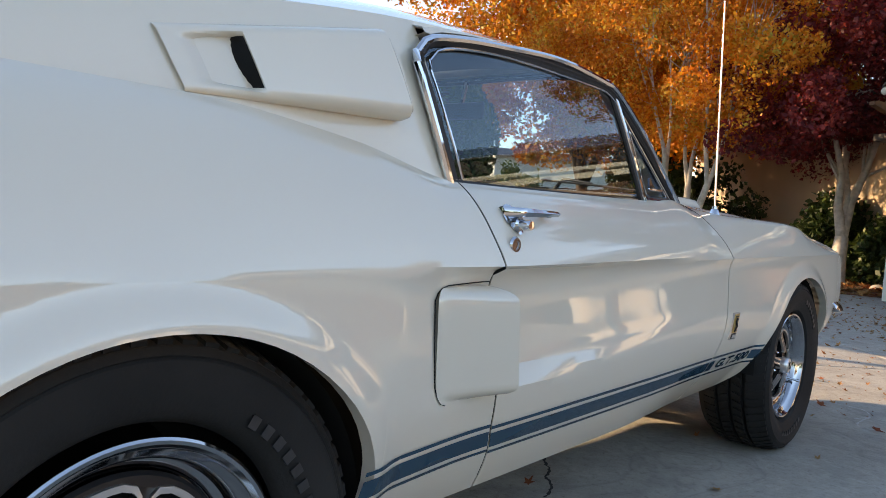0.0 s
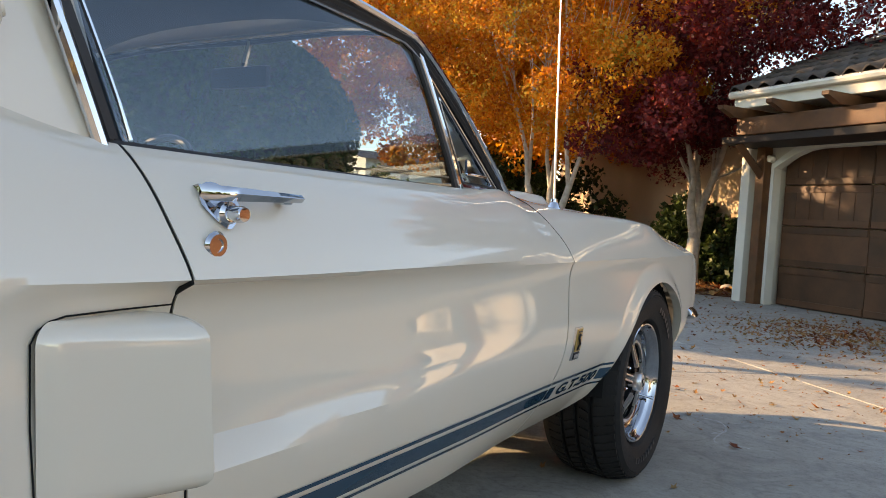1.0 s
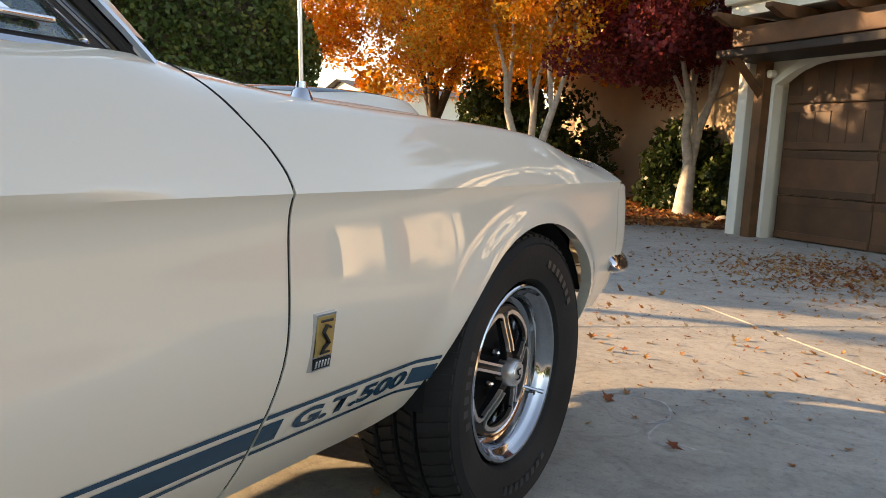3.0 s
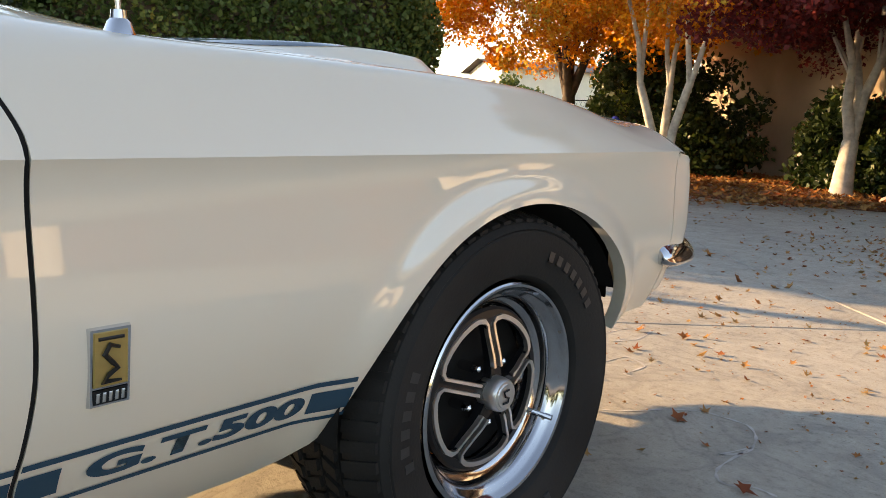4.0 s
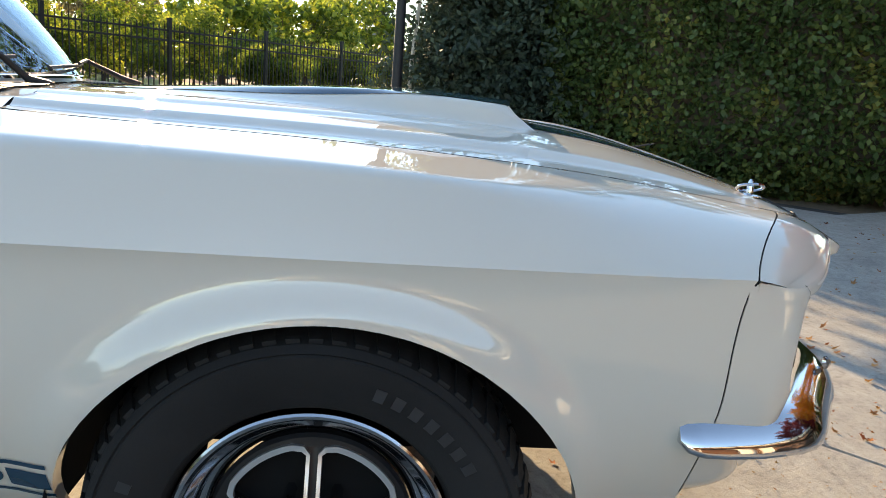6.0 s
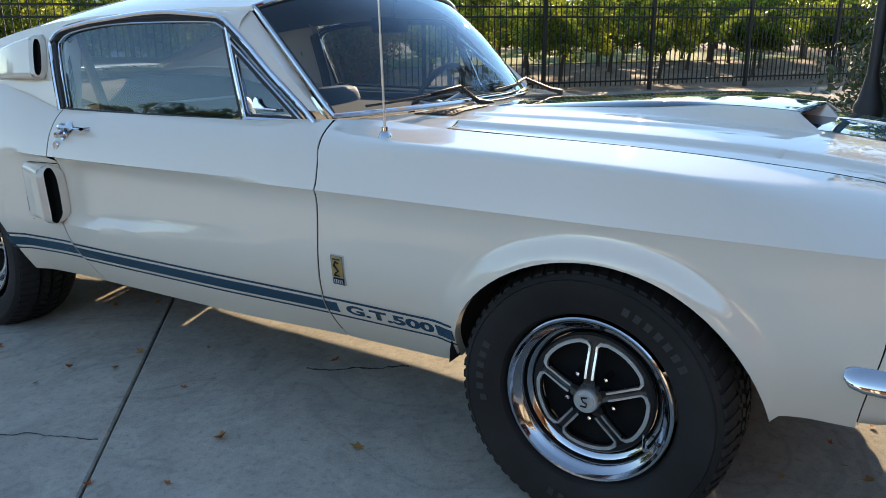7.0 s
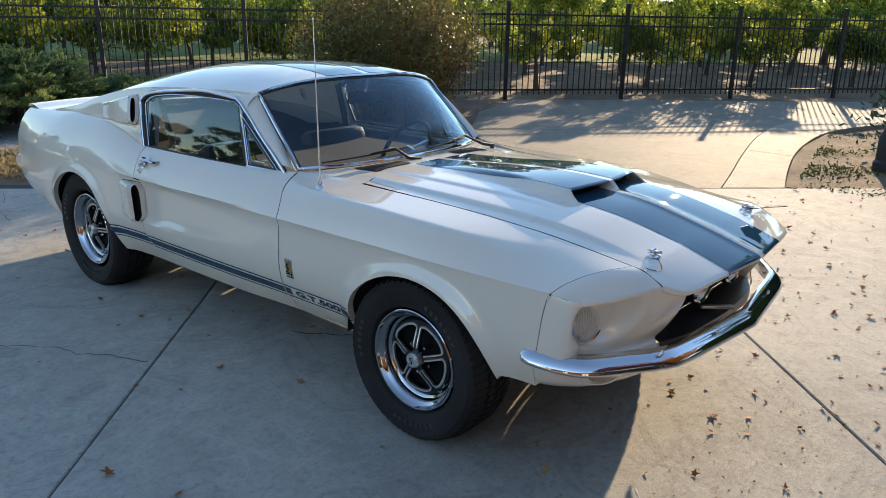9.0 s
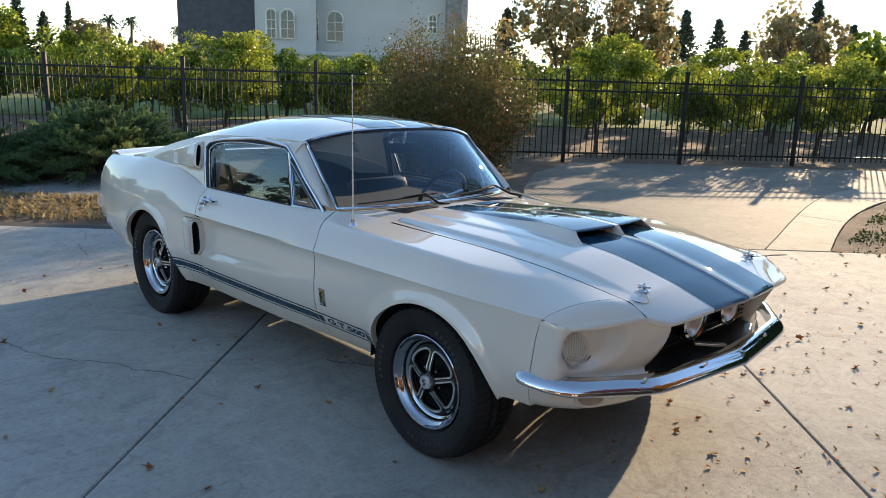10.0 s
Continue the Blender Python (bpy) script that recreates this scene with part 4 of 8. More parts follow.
def wing_end(w):
    """The wing's front edge above the crease; the nose meets it across a narrow gap."""
    x, z = high_point(0.6105, w)
    y = 0.6105 + nose_cut(z) * 0.985
    x, z = high_point(y, w)
    return Vector((x, y + 0.0030, z))


SEAM_LINE = [wing_end(k / 160) for k in range(161)]
SEAM_RUN = [0.0]
for p, q in zip(SEAM_LINE, SEAM_LINE[1:]):
    SEAM_RUN.append(SEAM_RUN[-1] + (q - p).length)


def seam_point(w):
    """A point of the wing's front seam, by its share of the seam's length."""
    d = min(1.0, max(0.0, w)) * SEAM_RUN[-1]
    for k in range(160):
        if SEAM_RUN[k + 1] >= d:
            return SEAM_LINE[k].lerp(SEAM_LINE[k + 1], (d - SEAM_RUN[k]) / max(1e-9, SEAM_RUN[k + 1] - SEAM_RUN[k]))
    return SEAM_LINE[-1].copy()


def brow_top(x):
    """Where the top skin hands over to the rolled brow."""
    S = seam_point((0.835 - x) / (0.835 - 0.588))
    E = Vector((x, brow_y(x), brow_z(x)))
    return S, E, E + (S - E).normalized() * brow_round(x)


for s in (1, -1):
    ext = None
    # rolled side and face of the nose above the bumper
    rows = []
    for k in range(29):
        z = 0.530 + (0.764 - 0.530) * k / 28
        pts = corner(z, lambda x: face_at(min(x, 0.835), z) - bucket(x, z), mouth_edge(z))
        r = [(p.x, p.y, z) for p in pts]
        r.append((r[-1][0] - 0.010, r[-1][1] - 0.012, z))
        r.append((r[-1][0] - 0.002, r[-1][1] - 0.07, z))
        rows.append(r)
    # over the brow: the face's upper edge rolls into the top skin
    top_row = rows[-1]
    mid_row, back_row = [], []
    for x, y, z in top_row:
        if x > 0.588:
            S, E, T = brow_top(min(x, 0.834))
            side_w = smooth01((x - 0.80) / 0.035)
            mid_row.append(Vector((x, y, z)).lerp(Vector((min(x, 0.838), E.y + 0.001, E.z - 0.003)), 1 - side_w) + Vector((0, 0, 0.009 * side_w)))
            back_row.append(Vector((x - 0.003, y - 0.004, 0.782 + 0.008 * smooth01((0.70 - y) / 0.08))).lerp(T, 1 - side_w))
        else:
            mid_row.append(Vector((x, brow_y(max(0.0, x)) - 0.008, brow_z(x) - 0.008)))
            back_row.append(Vector((x, brow_y(max(0.0, x)) - 0.014, brow_z(x) - 0.006)))
    rows.append([tuple(p) for p in mid_row])
    rows.append([tuple(p) for p in back_row])
    bm = grid_bm([[(s * p[0], p[1], p[2]) for p in r] for r in rows])
    bmesh.ops.recalc_face_normals(bm, faces=bm.faces)
    ext = part("nose_extension", bm, WHITE, car, "white headlamp surround", sharp=60)
    rows = []
    for k in range(25):
        w = k / 24
        S, E, T = brow_top(0.835 + (0.588 - 0.835) * w)
        r = [tuple(S + Vector((-0.016 * (1 - w) if w > 0.03 else 0.0, 0, -0.016)))]
        for j in range(13):
            t = j / 12
            c = S.lerp(T, 0.55)
            c.z = S.z - 0.066 * (T.xy - S.xy).length
            c.x += 0.012 * (1 - w)
            p = (1 - t) ** 2 * S + 2 * t * (1 - t) * c + t * t * T
            r.append(tuple(p))
        r.append(tuple(T.lerp(E, 0.6) + Vector((0, 0, 0.001))))
        r.append(tuple(E + Vector((0, 0.001, -0.004))))
        r.append(tuple(E + Vector((0, -0.002, -0.014))))
        rows.append(r)
    bm = grid_bm([[(s * p[0], p[1], p[2]) for p in r] for r in rows])
    bmesh.ops.recalc_face_normals(bm, faces=bm.faces)
    part("nose_top", bm, WHITE, ext, sharp=60)
    # apron corner under the bumper
    rows = []
    for k in range(13):
        z = 0.425 + 0.125 * k / 12
        tuckin = 0.035 * max(0.0, 1 - (z - 0.425) / 0.045) ** 2
        pts = corner(z, lambda x: apron_y(x) - tuckin, 0.50)
        rows.append([(p.x - tuckin * 0.5 * (i > 1), p.y, z) for i, p in enumerate(pts)])
    bm = grid_bm([[(s * p[0], p[1], p[2]) for p in r] for r in rows])
    bmesh.ops.recalc_face_normals(bm, faces=bm.faces)
    part("apron_corner", bm, WHITE, ext, sharp=60)
    # headlamp
    hl = lathe([(0.0, 0.020), (0.03, 0.0185), (0.06, 0.012), (0.082, 0.0), (0.085, -0.01)], 40)
    m = Matrix.Translation((s * 0.740, 0.712, 0.692)) @ Matrix.Rotation(radians(90 - s * 8), 4, "Z")
    bmesh.ops.transform(hl, matrix=m, verts=hl.verts)
    lampob = part("headlamp", hl, CLEAR, car, "round clear glass headlamp")
    lampob.visible_shadow = False
    rf = lathe([(0.0, -0.055), (0.012, -0.05), (0.03, -0.048), (0.06, -0.032), (0.084, -0.006)], 40)
    bmesh.ops.transform(rf, matrix=m, verts=rf.verts)
    part("reflector", rf, REFLECTOR, lampob)
    rg = lathe([(0.082, 0.005), (0.086, 0.008), (0.091, 0.002), (0.091, -0.02)], 32)
    bmesh.ops.transform(rg, matrix=m, verts=rg.verts)
    part("lamp_ring", rg, CHROME, lampob, "chrome lamp ring")
    # vertical flutes moulded behind the lens
    for j in range(-6, 7):
        fx = 0.0115 * j
        fh = math.sqrt(max(0.0, 0.078 ** 2 - fx * fx))
        fl = tube([(0.012 - 1.6 * (fx * fx + q * q), fx, q) for q in np.linspace(-fh, fh, 9)], 0.0022, 5)
        bmesh.ops.transform(fl, matrix=m, verts=fl.verts)
        part("lens_flute", fl, CLEAR, lampob)
    # driving lamps in the grille, side by side near the middle
    dl = lathe([(0.0, 0.016), (0.05, 0.012), (0.075, 0.0)], 28)
    m = Matrix.Translation((s * 0.158, 0.872, 0.712)) @ Matrix.Rotation(radians(90), 4, "Z")
    bmesh.ops.transform(dl, matrix=m, verts=dl.verts)
    drv = part("driving_lamp", dl, CLEAR, car, "round grille driving lamp")
    drv.visible_shadow = False
    rf = lathe([(0.0, -0.04), (0.05, -0.03), (0.076, -0.004)], 28)
    bmesh.ops.transform(rf, matrix=m, verts=rf.verts)
    part("reflector", rf, REFLECTOR, drv)
    rg = lathe([(0.074, 0.004), (0.082, 0.008), (0.090, 0.0), (0.088, -0.05), (0.05, -0.09), (0.0, -0.10)], 28)
    bmesh.ops.transform(rg, matrix=m, verts=rg.verts)
    part("lamp_ring", rg, CHROME, drv, "chrome lamp shell")
    # indicator lamp low in the valance
    il = lathe([(0.0, 0.012), (0.03, 0.008), (0.038, 0.0)], 20)
    m = Matrix.Translation((s * 0.705, 0.752, 0.480)) @ Matrix.Rotation(radians(90 - s * 38), 4, "Z") @ Matrix.Diagonal((1, 1.5, 0.72, 1))
    bmesh.ops.transform(il, matrix=m, verts=il.verts)
    part("indicator", il, LENS, car, "small amber indicator")
    ir = lathe([(0.036, 0.0), (0.040, 0.010), (0.046, 0.010), (0.050, -0.004)], 24)
    bmesh.ops.transform(ir, matrix=m, verts=ir.verts)
    part("indicator_rim", ir, WHITE, car)

rows = []
for z in (0.585, 0.64, 0.70, 0.76, 0.80):
    rows.append([(x, 0.80 - 0.02 * abs(x), z) for x in np.linspace(-0.46, 0.46, 15)])
grille = part("grille", grid_bm(rows), BLACK, car, "black mesh grille")
for k in range(11):
    z = 0.59 + 0.02 * k
    part("grille_bar", box_bm((0.86, 0.008, 0.005), (0, 0.812, z), 0.001), BLACK, grille)
rows = []
for x in np.linspace(-0.46, 0.46, 15):
    rows.append([(x, 0.80, 0.585), (x, face_y(max(0.30, abs(x))) - 0.02, 0.572), (x, face_y(max(0.30, abs(x))) + 0.06 * (1 - abs(x)), 0.555), (x, face_y(max(0.30, abs(x))) + 0.04, 0.50)])
part("grille_floor", grid_bm(rows), BLACK, grille)
part("grille_brace", box_bm((0.03, 0.13, 0.012), (0.06, 0.90, 0.590), 0.003, turn=40), SILVER, grille, "pale metal brace")

bump_y = curve_of((0.0, 1.010), (0.27, 0.978), (0.54, 0.940), (0.60, 0.912), (0.70, 0.845), (0.79, 0.785), (0.83, 0.745), (0.862, 0.64), (0.875, 0.54))
rows = []
half = [(x, bump_y(x)) for x in (0.0, 0.02, 0.08, 0.18, 0.28, 0.38, 0.46, 0.52, 0.55, 0.58, 0.63, 0.69, 0.74, 0.78, 0.805, 0.825, 0.838, 0.848, 0.858)] + [(0.866, 0.605), (0.871, 0.570), (0.873, 0.548), (0.872, 0.537)]
full = [(-x, y) for x, y in half[::-1]] + half[1:]
prof = ((-0.034, -0.050), (0.0, -0.056), (0.020, -0.052), (0.030, -0.044), (0.031, -0.036), (0.024, -0.014), (0.012, 0.008), (-0.004, 0.026), (-0.018, 0.036), (-0.034, 0.036))
for i, (x, y) in enumerate(full):
    a = Vector((*full[max(0, i - 1)], 0))
    b = Vector((*full[min(len(full) - 1, i + 1)], 0))
    d = (b - a).normalized()
    n = Vector((-d.y, d.x, 0))
    end = min(i, len(full) - 1 - i)
    k = 1.0 if end > 3 else (0.40, 0.72, 0.90, 0.97)[end]
    rows.append([(x + n.x * o * k, y + n.y * o * k, 0.560 + h * k * 0.70) for o, h in prof])
bm = grid_bm(rows, None, True)
bm.faces.new([v for v in bm.verts][:10][::-1])
bm.verts.ensure_lookup_table()
bm.faces.new([bm.verts[len(bm.verts) - 10 + i] for i in range(10)])
bmesh.ops.recalc_face_normals(bm, faces=bm.faces)
bumper = part("front_bumper", bm, CHROME, car, "polished chrome front bumper", sharp=60)
for x in (-0.60, -0.27, 0.27, 0.60):
    bm = lathe([(0.0, 0.008), (0.008, 0.006), (0.012, 0.0)], 12)
    bmesh.ops.transform(bm, matrix=Matrix.Translation((x, bump_y(abs(x)) + 0.010, 0.583)) @ Matrix.Rotation(radians(90), 4, "Z"), verts=bm.verts)
    part("bumper_bolt", bm, CHROME, bumper)
# valance under the bumper, between the apron corners
rows = []
for k in range(9):
    z = 0.550 - 0.118 * k / 8
    tuckin = 0.035 * max(0.0, 1 - (z - 0.432) / 0.045) ** 2
    rows.append([(x, apron_y(abs(x)) - tuckin - 0.001, z) for x in np.linspace(-0.51, 0.51, 25)])
bm = grid_bm(rows)
bmesh.ops.recalc_face_normals(bm, faces=bm.faces)
part("front_valance", bm, WHITE, car)
part("intake_slot", box_bm((0.46, 0.03, 0.028), (0, apron_y(0.1) - 0.008, 0.462), 0.006), SEAM, car, "dark slot in the valance")


# ---- wheels (local x points outwards from the car) ----


def wheel(y, side, turn, x_hub, tyre_label, big, R, lift=0.003):
    """A wheel as a part of the car: tyre, deep chrome rim, five-spoke centre."""
    base = new("wheel")
    base.parent = car
    base.matrix_basis = pose(side * x_hub, y, R + lift, 0, 0, 0 if side > 0 else 180) @ Matrix.Rotation(radians(turn), 4, "X")
    tagged(base, tyre_label)
    prof = [(0.204 * big, -0.020), (0.209 * big, -0.004), (0.215 * big, 0.006), (R - 0.100, 0.014), (R - 0.078, 0.022), (R - 0.050, 0.025), (R - 0.040, 0.025), (R - 0.037, 0.022), (R - 0.034, 0.025), (R - 0.024, 0.016), (R - 0.012, 0.000), (R, -0.03)]
    prof += [(R, -0.055), (R - 0.010, -0.056), (R - 0.010, -0.064), (R, -0.065), (R, -0.105), (R - 0.010, -0.106), (R - 0.010, -0.114), (R, -0.115), (R, -0.155), (R - 0.010, -0.156), (R - 0.010, -0.164), (R, -0.165)]
    prof += [(R, -0.19), (R - 0.01, -0.215), (R - 0.035, -0.245), (0.25, -0.262), (0.20, -0.24)]
    prof = [(r - (0.007 if x <= 0.008 and r > R - 0.03 else 0), x) for r, x in prof]
    part("tyre", lathe(prof, 96), RUBBER, base, "black tyre", sharp=30)
    # tread blocks round the shoulder
    tb = bmesh.new()
    for k in range(64):
        a = 2 * math.pi * k / 64
        q = 0.020 + 0.004 * (k % 2)
        for x0, x1, r0, r1, sk in ((0.013, -0.05, R - 0.017, R, 0.010), (-0.068, -0.10, R, R, -0.012), (-0.118, -0.152, R, R, 0.012), (-0.168, -0.215, R, R - 0.012, 0.0)):
            vs = []
            for xx, rr, o in ((x0, r0, 0), (x1, r1, sk)):
                for da in (-0.030, 0.030):
                    b = a + da + o * 3
                    vs.append(tb.verts.new((xx, rr * math.cos(b), rr * math.sin(b))))
                    vs.append(tb.verts.new((xx, (rr - 0.012) * math.cos(b), (rr - 0.012) * math.sin(b))))
            a0, a0i, a1, a1i, b0, b0i, b1, b1i = vs
            for f in ((a0, a1, b1, b0), (a0, b0, b0i, a0i), (a1, a1i, b1i, b1), (a0, a0i, a1i, a1), (b0, b1, b1i, b0i)):
                tb.faces.new(f)
    bmesh.ops.recalc_face_normals(tb, faces=tb.faces)
    part("tread", tb, RUBBER, base, smooth=False)
    # moulded lettering on the sidewall, as plain bars
    for k, (a0, n) in enumerate(((70, 7), (-62, 8), (190, 6))):
        for j in range(n):
            a = radians(a0 - j * 6.2)
            bar = bmesh.new()
            h = 0.0095
            rows = []
            for rr in (R - 0.078, R - 0.078 + 2 * h):
                rows.append([(0.0235 + 0.02 * (rr - R + 0.086), rr * math.cos(a + d), rr * math.sin(a + d)) for d in (-0.030, 0.0, 0.030)])
            rows = [[(x - 0.004, y, z) for x, y, z in rows[0]]] + rows + [[(x - 0.004, y, z) for x, y, z in rows[-1]]]
            grid_bm(rows, bar)
            part("sidewall_mark", bar, RUBBER_TEXT, base)
    # rim: polished lip, stepped deep barrel
    rim = [(0.197, 0.010), (0.207, 0.022), (0.2075, 0.026), (0.204, 0.0285), (0.199, 0.027), (0.194, 0.018), (0.190, 0.012), (0.181, 0.006), (0.176, 0.000), (0.1745, -0.012), (0.172, -0.020), (0.160, -0.026), (0.156, -0.032), (0.155, -0.050), (0.150, -0.058), (0.150, -0.20)]
    part("rim", lathe([(r * big, q - 0.028) for r, q in rim], 96), RIM_CHROME, base, "polished chrome rim", sharp=40)
    # black spider with five spokes behind the bright outlines
    first_part = len(base.children)
    sp = lathe([(0.155, -0.052), (0.150, -0.046), (0.136, -0.044), (0.134, -0.060)], 80)
    for k in range(5):
        a = 2 * math.pi * k / 5 + math.pi / 2
        d = Vector((0, math.cos(a), math.sin(a)))
        n = Vector((0, -math.sin(a), math.cos(a)))
        rows = []
        for r, w, x in ((0.03, 0.016, -0.022), (0.06, 0.0098, -0.026), (0.10, 0.0095, -0.036), (0.138, 0.014, -0.045)):
            c = d * r
            rows.append([c - n * w + Vector((x - 0.02, 0, 0)), c - n * w + Vector((x, 0, 0)), c - n * w * 0.3 + Vector((x - 0.004, 0, 0)), c + n * w * 0.3 + Vector((x - 0.004, 0, 0)), c + n * w + Vector((x, 0, 0)), c + n * w + Vector((x - 0.02, 0, 0))])
        grid_bm(rows, sp)
    part("spider", sp, BLACK, base, "black five-spoke centre", sharp=40)
    bk = lathe([(0.150, -0.085), (0.06, -0.085), (0.0, -0.085)], 40)
    part("brake_drum", bk, SEAM, base)
    for k in range(5):
        a = 2 * math.pi * (k + 0.5) / 5 + math.pi / 2
        pts = []
        half_w = math.pi / 5

        def rim_pt(r, off):
            b = a + off
            x = -0.020 - 0.024 * smooth01((r - 0.04) / 0.10)
            return Vector((x, r * math.cos(b), r * math.sin(b)))
        def inset(r, side_s):
            return side_s * (half_w - 0.0088 / r)
        loop = []
        for r in (0.050, 0.07, 0.09, 0.11, 0.125):
            loop.append((r, inset(r, -1)))
        loop += [(0.134, inset(0.134, -1) + 0.06)]
        for t in np.linspace(-0.8, 0.8, 9):
            loop.append((0.1385, t * (half_w - 0.15)))
        loop += [(0.134, inset(0.134, 1) - 0.06)]
        for r in (0.125, 0.11, 0.09, 0.07, 0.050):
            loop.append((r, inset(r, 1)))
        loop = [(r, o) for r, o in loop]
        # a flat bright band following the loop
        outer = [rim_pt(r, o) for r, o in loop]
        cen = rim_pt(0.095, 0)
        rows = []
        n = len(outer)
        for i, p in enumerate(outer):
            tng = (outer[min(n - 1, i + 1)] - outer[max(0, i - 1)]).normalized()
            inn = tng.cross(Vector((1, 0, 0))).normalized()
            if inn.dot(cen - p) < 0:
                inn = -inn
            wdt = 0.0031 if abs(loop[i][0]) < 0.13 else 0.0050
            rows.append([p - inn * wdt + Vector((-0.006, 0, 0)), p - inn * wdt * 0.9 + Vector((0.004, 0, 0)), p + inn * wdt * 0.9 + Vector((0.004, 0, 0)), p + inn * wdt + Vector((-0.006, 0, 0))])
        bm = grid_bm(rows)
        bmesh.ops.recalc_face_normals(bm, faces=bm.faces)
        part("spoke_outline", bm, SILVER, base, "brushed metal spoke edging", sharp=30)
        b = a
        ln = lathe([(0.0, -0.030), (0.006, -0.034), (0.0095, -0.046), (0.0095, -0.08)], 6)
        bmesh.ops.translate(ln, verts=ln.verts, vec=(0, 0.062 * math.cos(b), 0.062 * math.sin(b)))
        part("lug_nut", ln, CHROME, base, smooth=False)
    cap = lathe([(0.0, 0.004), (0.022, 0.004), (0.0235, 0.002), (0.028, 0.002), (0.031, -0.002), (0.033, -0.012), (0.034, -0.04)], 40)
    cp = part("hub_cap", cap, SILVER, base, "polished hub cap", sharp=40)
    sg = tube([(0.0055, 0.006, 0.012), (0.0055, -0.008, 0.010), (0.0055, -0.004, 0.0), (0.0055, 0.006, -0.004), (0.0055, 0.004, -0.012), (0.0055, -0.010, -0.012)], 0.0022, 5)
    part("cap_mark", sg, BLACK, cp)
    vs = tube([(-0.045, 0.150 * math.cos(0.5), -0.150 * math.sin(0.5)), (-0.010, 0.165 * math.cos(0.5), -0.165 * math.sin(0.5))], 0.0045, 8)
    tube([(-0.010, 0.165 * math.cos(0.5), -0.165 * math.sin(0.5)), (0.004, 0.170 * math.cos(0.5), -0.170 * math.sin(0.5))], 0.006, 8, vs)
    part("valve_stem", vs, CHROME, base)
    for o in list(base.children)[first_part:]:
        o.scale = (1, big, big)
    return base


for yw, tn, bg, rr in ((0.0, 0, 1.03, 0.340), (-2.752, -15, 1.09, 0.345)):
    for sd in (1, -1):
        wheel(yw, sd, tn, 0.855, "chrome and black five-spoke wheel", bg, rr)

# ---- front faces of the side scoops ----
def scoop_face(side, parent, lip, skin, ahead):
    """Closes a scoop in front: a white face that slopes from the lip to the body, pierced by an upright slot."""
    n = len(lip)
    cols = []
    for j, (x, y, z) in enumerate(lip):
        w = j / (n - 1)
        zc = lip[n // 2][2] + (z - lip[n // 2][2]) * 0.98
        yb = y + ahead * math.sin(math.pi * min(1, max(0, w))) ** 0.4
        cols.append((Vector((x, y, z)), Vector((side * skin(yb, zc), yb, zc))))

    def at_face(u, v):
        q = min(0.9999, max(0.0, (v + 1) / 2)) * (n - 1)
        i = int(q)
        a = cols[i][0].lerp(cols[i + 1][0], q - i)
        b = cols[i][1].lerp(cols[i + 1][1], q - i)
        p = a.lerp(b, (u + 1) / 2)
        bulge = 0.006 * (1 - u * u)
        return p + Vector((side * bulge, bulge, 0))
    rows, rim, tunnel = [], [], []
    m = 48
    for k in range(m):
        a = 2 * math.pi * k / m
        c, sn = math.cos(a), math.sin(a)
        q = max(abs(c), abs(sn))
        ou, ov = c / q, sn / q
        iu = 0.44 * math.copysign(abs(c) ** 0.7, c) + 0.02
        iv = 0.80 * math.copysign(abs(sn) ** 0.55, sn)
        edge = at_face(iu, iv)
        rows.append([at_face(ou + (iu - ou) * t, ov + (iv - ov) * t) for t in (0, 0.35, 0.7, 0.9)] + [edge + Vector((side * 0.002, 0.002, 0)), edge + Vector((-side * 0.004, -0.006, 0))])
        tunnel.append([edge + Vector((-side * 0.003, -0.005, 0)), edge + Vector((-side * 0.006, -0.05, 0)), cols[n // 2][1] + Vector((0, -0.055, (edge.z - cols[n // 2][1].z) * 0.5))])
    fc = grid_bm([list(r) for r in zip(*rows)], None, True)
    bmesh.ops.recalc_face_normals(fc, faces=fc.faces)
    part("scoop_front", fc, WHITE, parent, sharp=60)
    part("scoop_mouth", grid_bm([list(r) for r in zip(*tunnel)], None, True), SEAM, parent, "black scoop opening")


# ---- stripes, lettering, badge on the flanks ----
def flank_band(y0, y1, z0, z1, side, lift=0.0015, slope=0.0):
    n = max(2, int(abs(y1 - y0) / 0.02))
    rows = []
    for k in range(n + 1):
        c = y0 + (y1 - y0) * k / n
        r = []
        for j in range(5):
            z = z0 + (z1 - z0) * j / 4
            y = bent(c, z)
            zz = z + slope * (y + 0.34)
            r.append((side * (low_x(y, zz) + lift), y, zz))
        rows.append(r)
    bm = grid_bm(rows)
    bmesh.ops.recalc_face_normals(bm, faces=bm.faces)
    return bm


STRIPE_SLOPE = 0.004
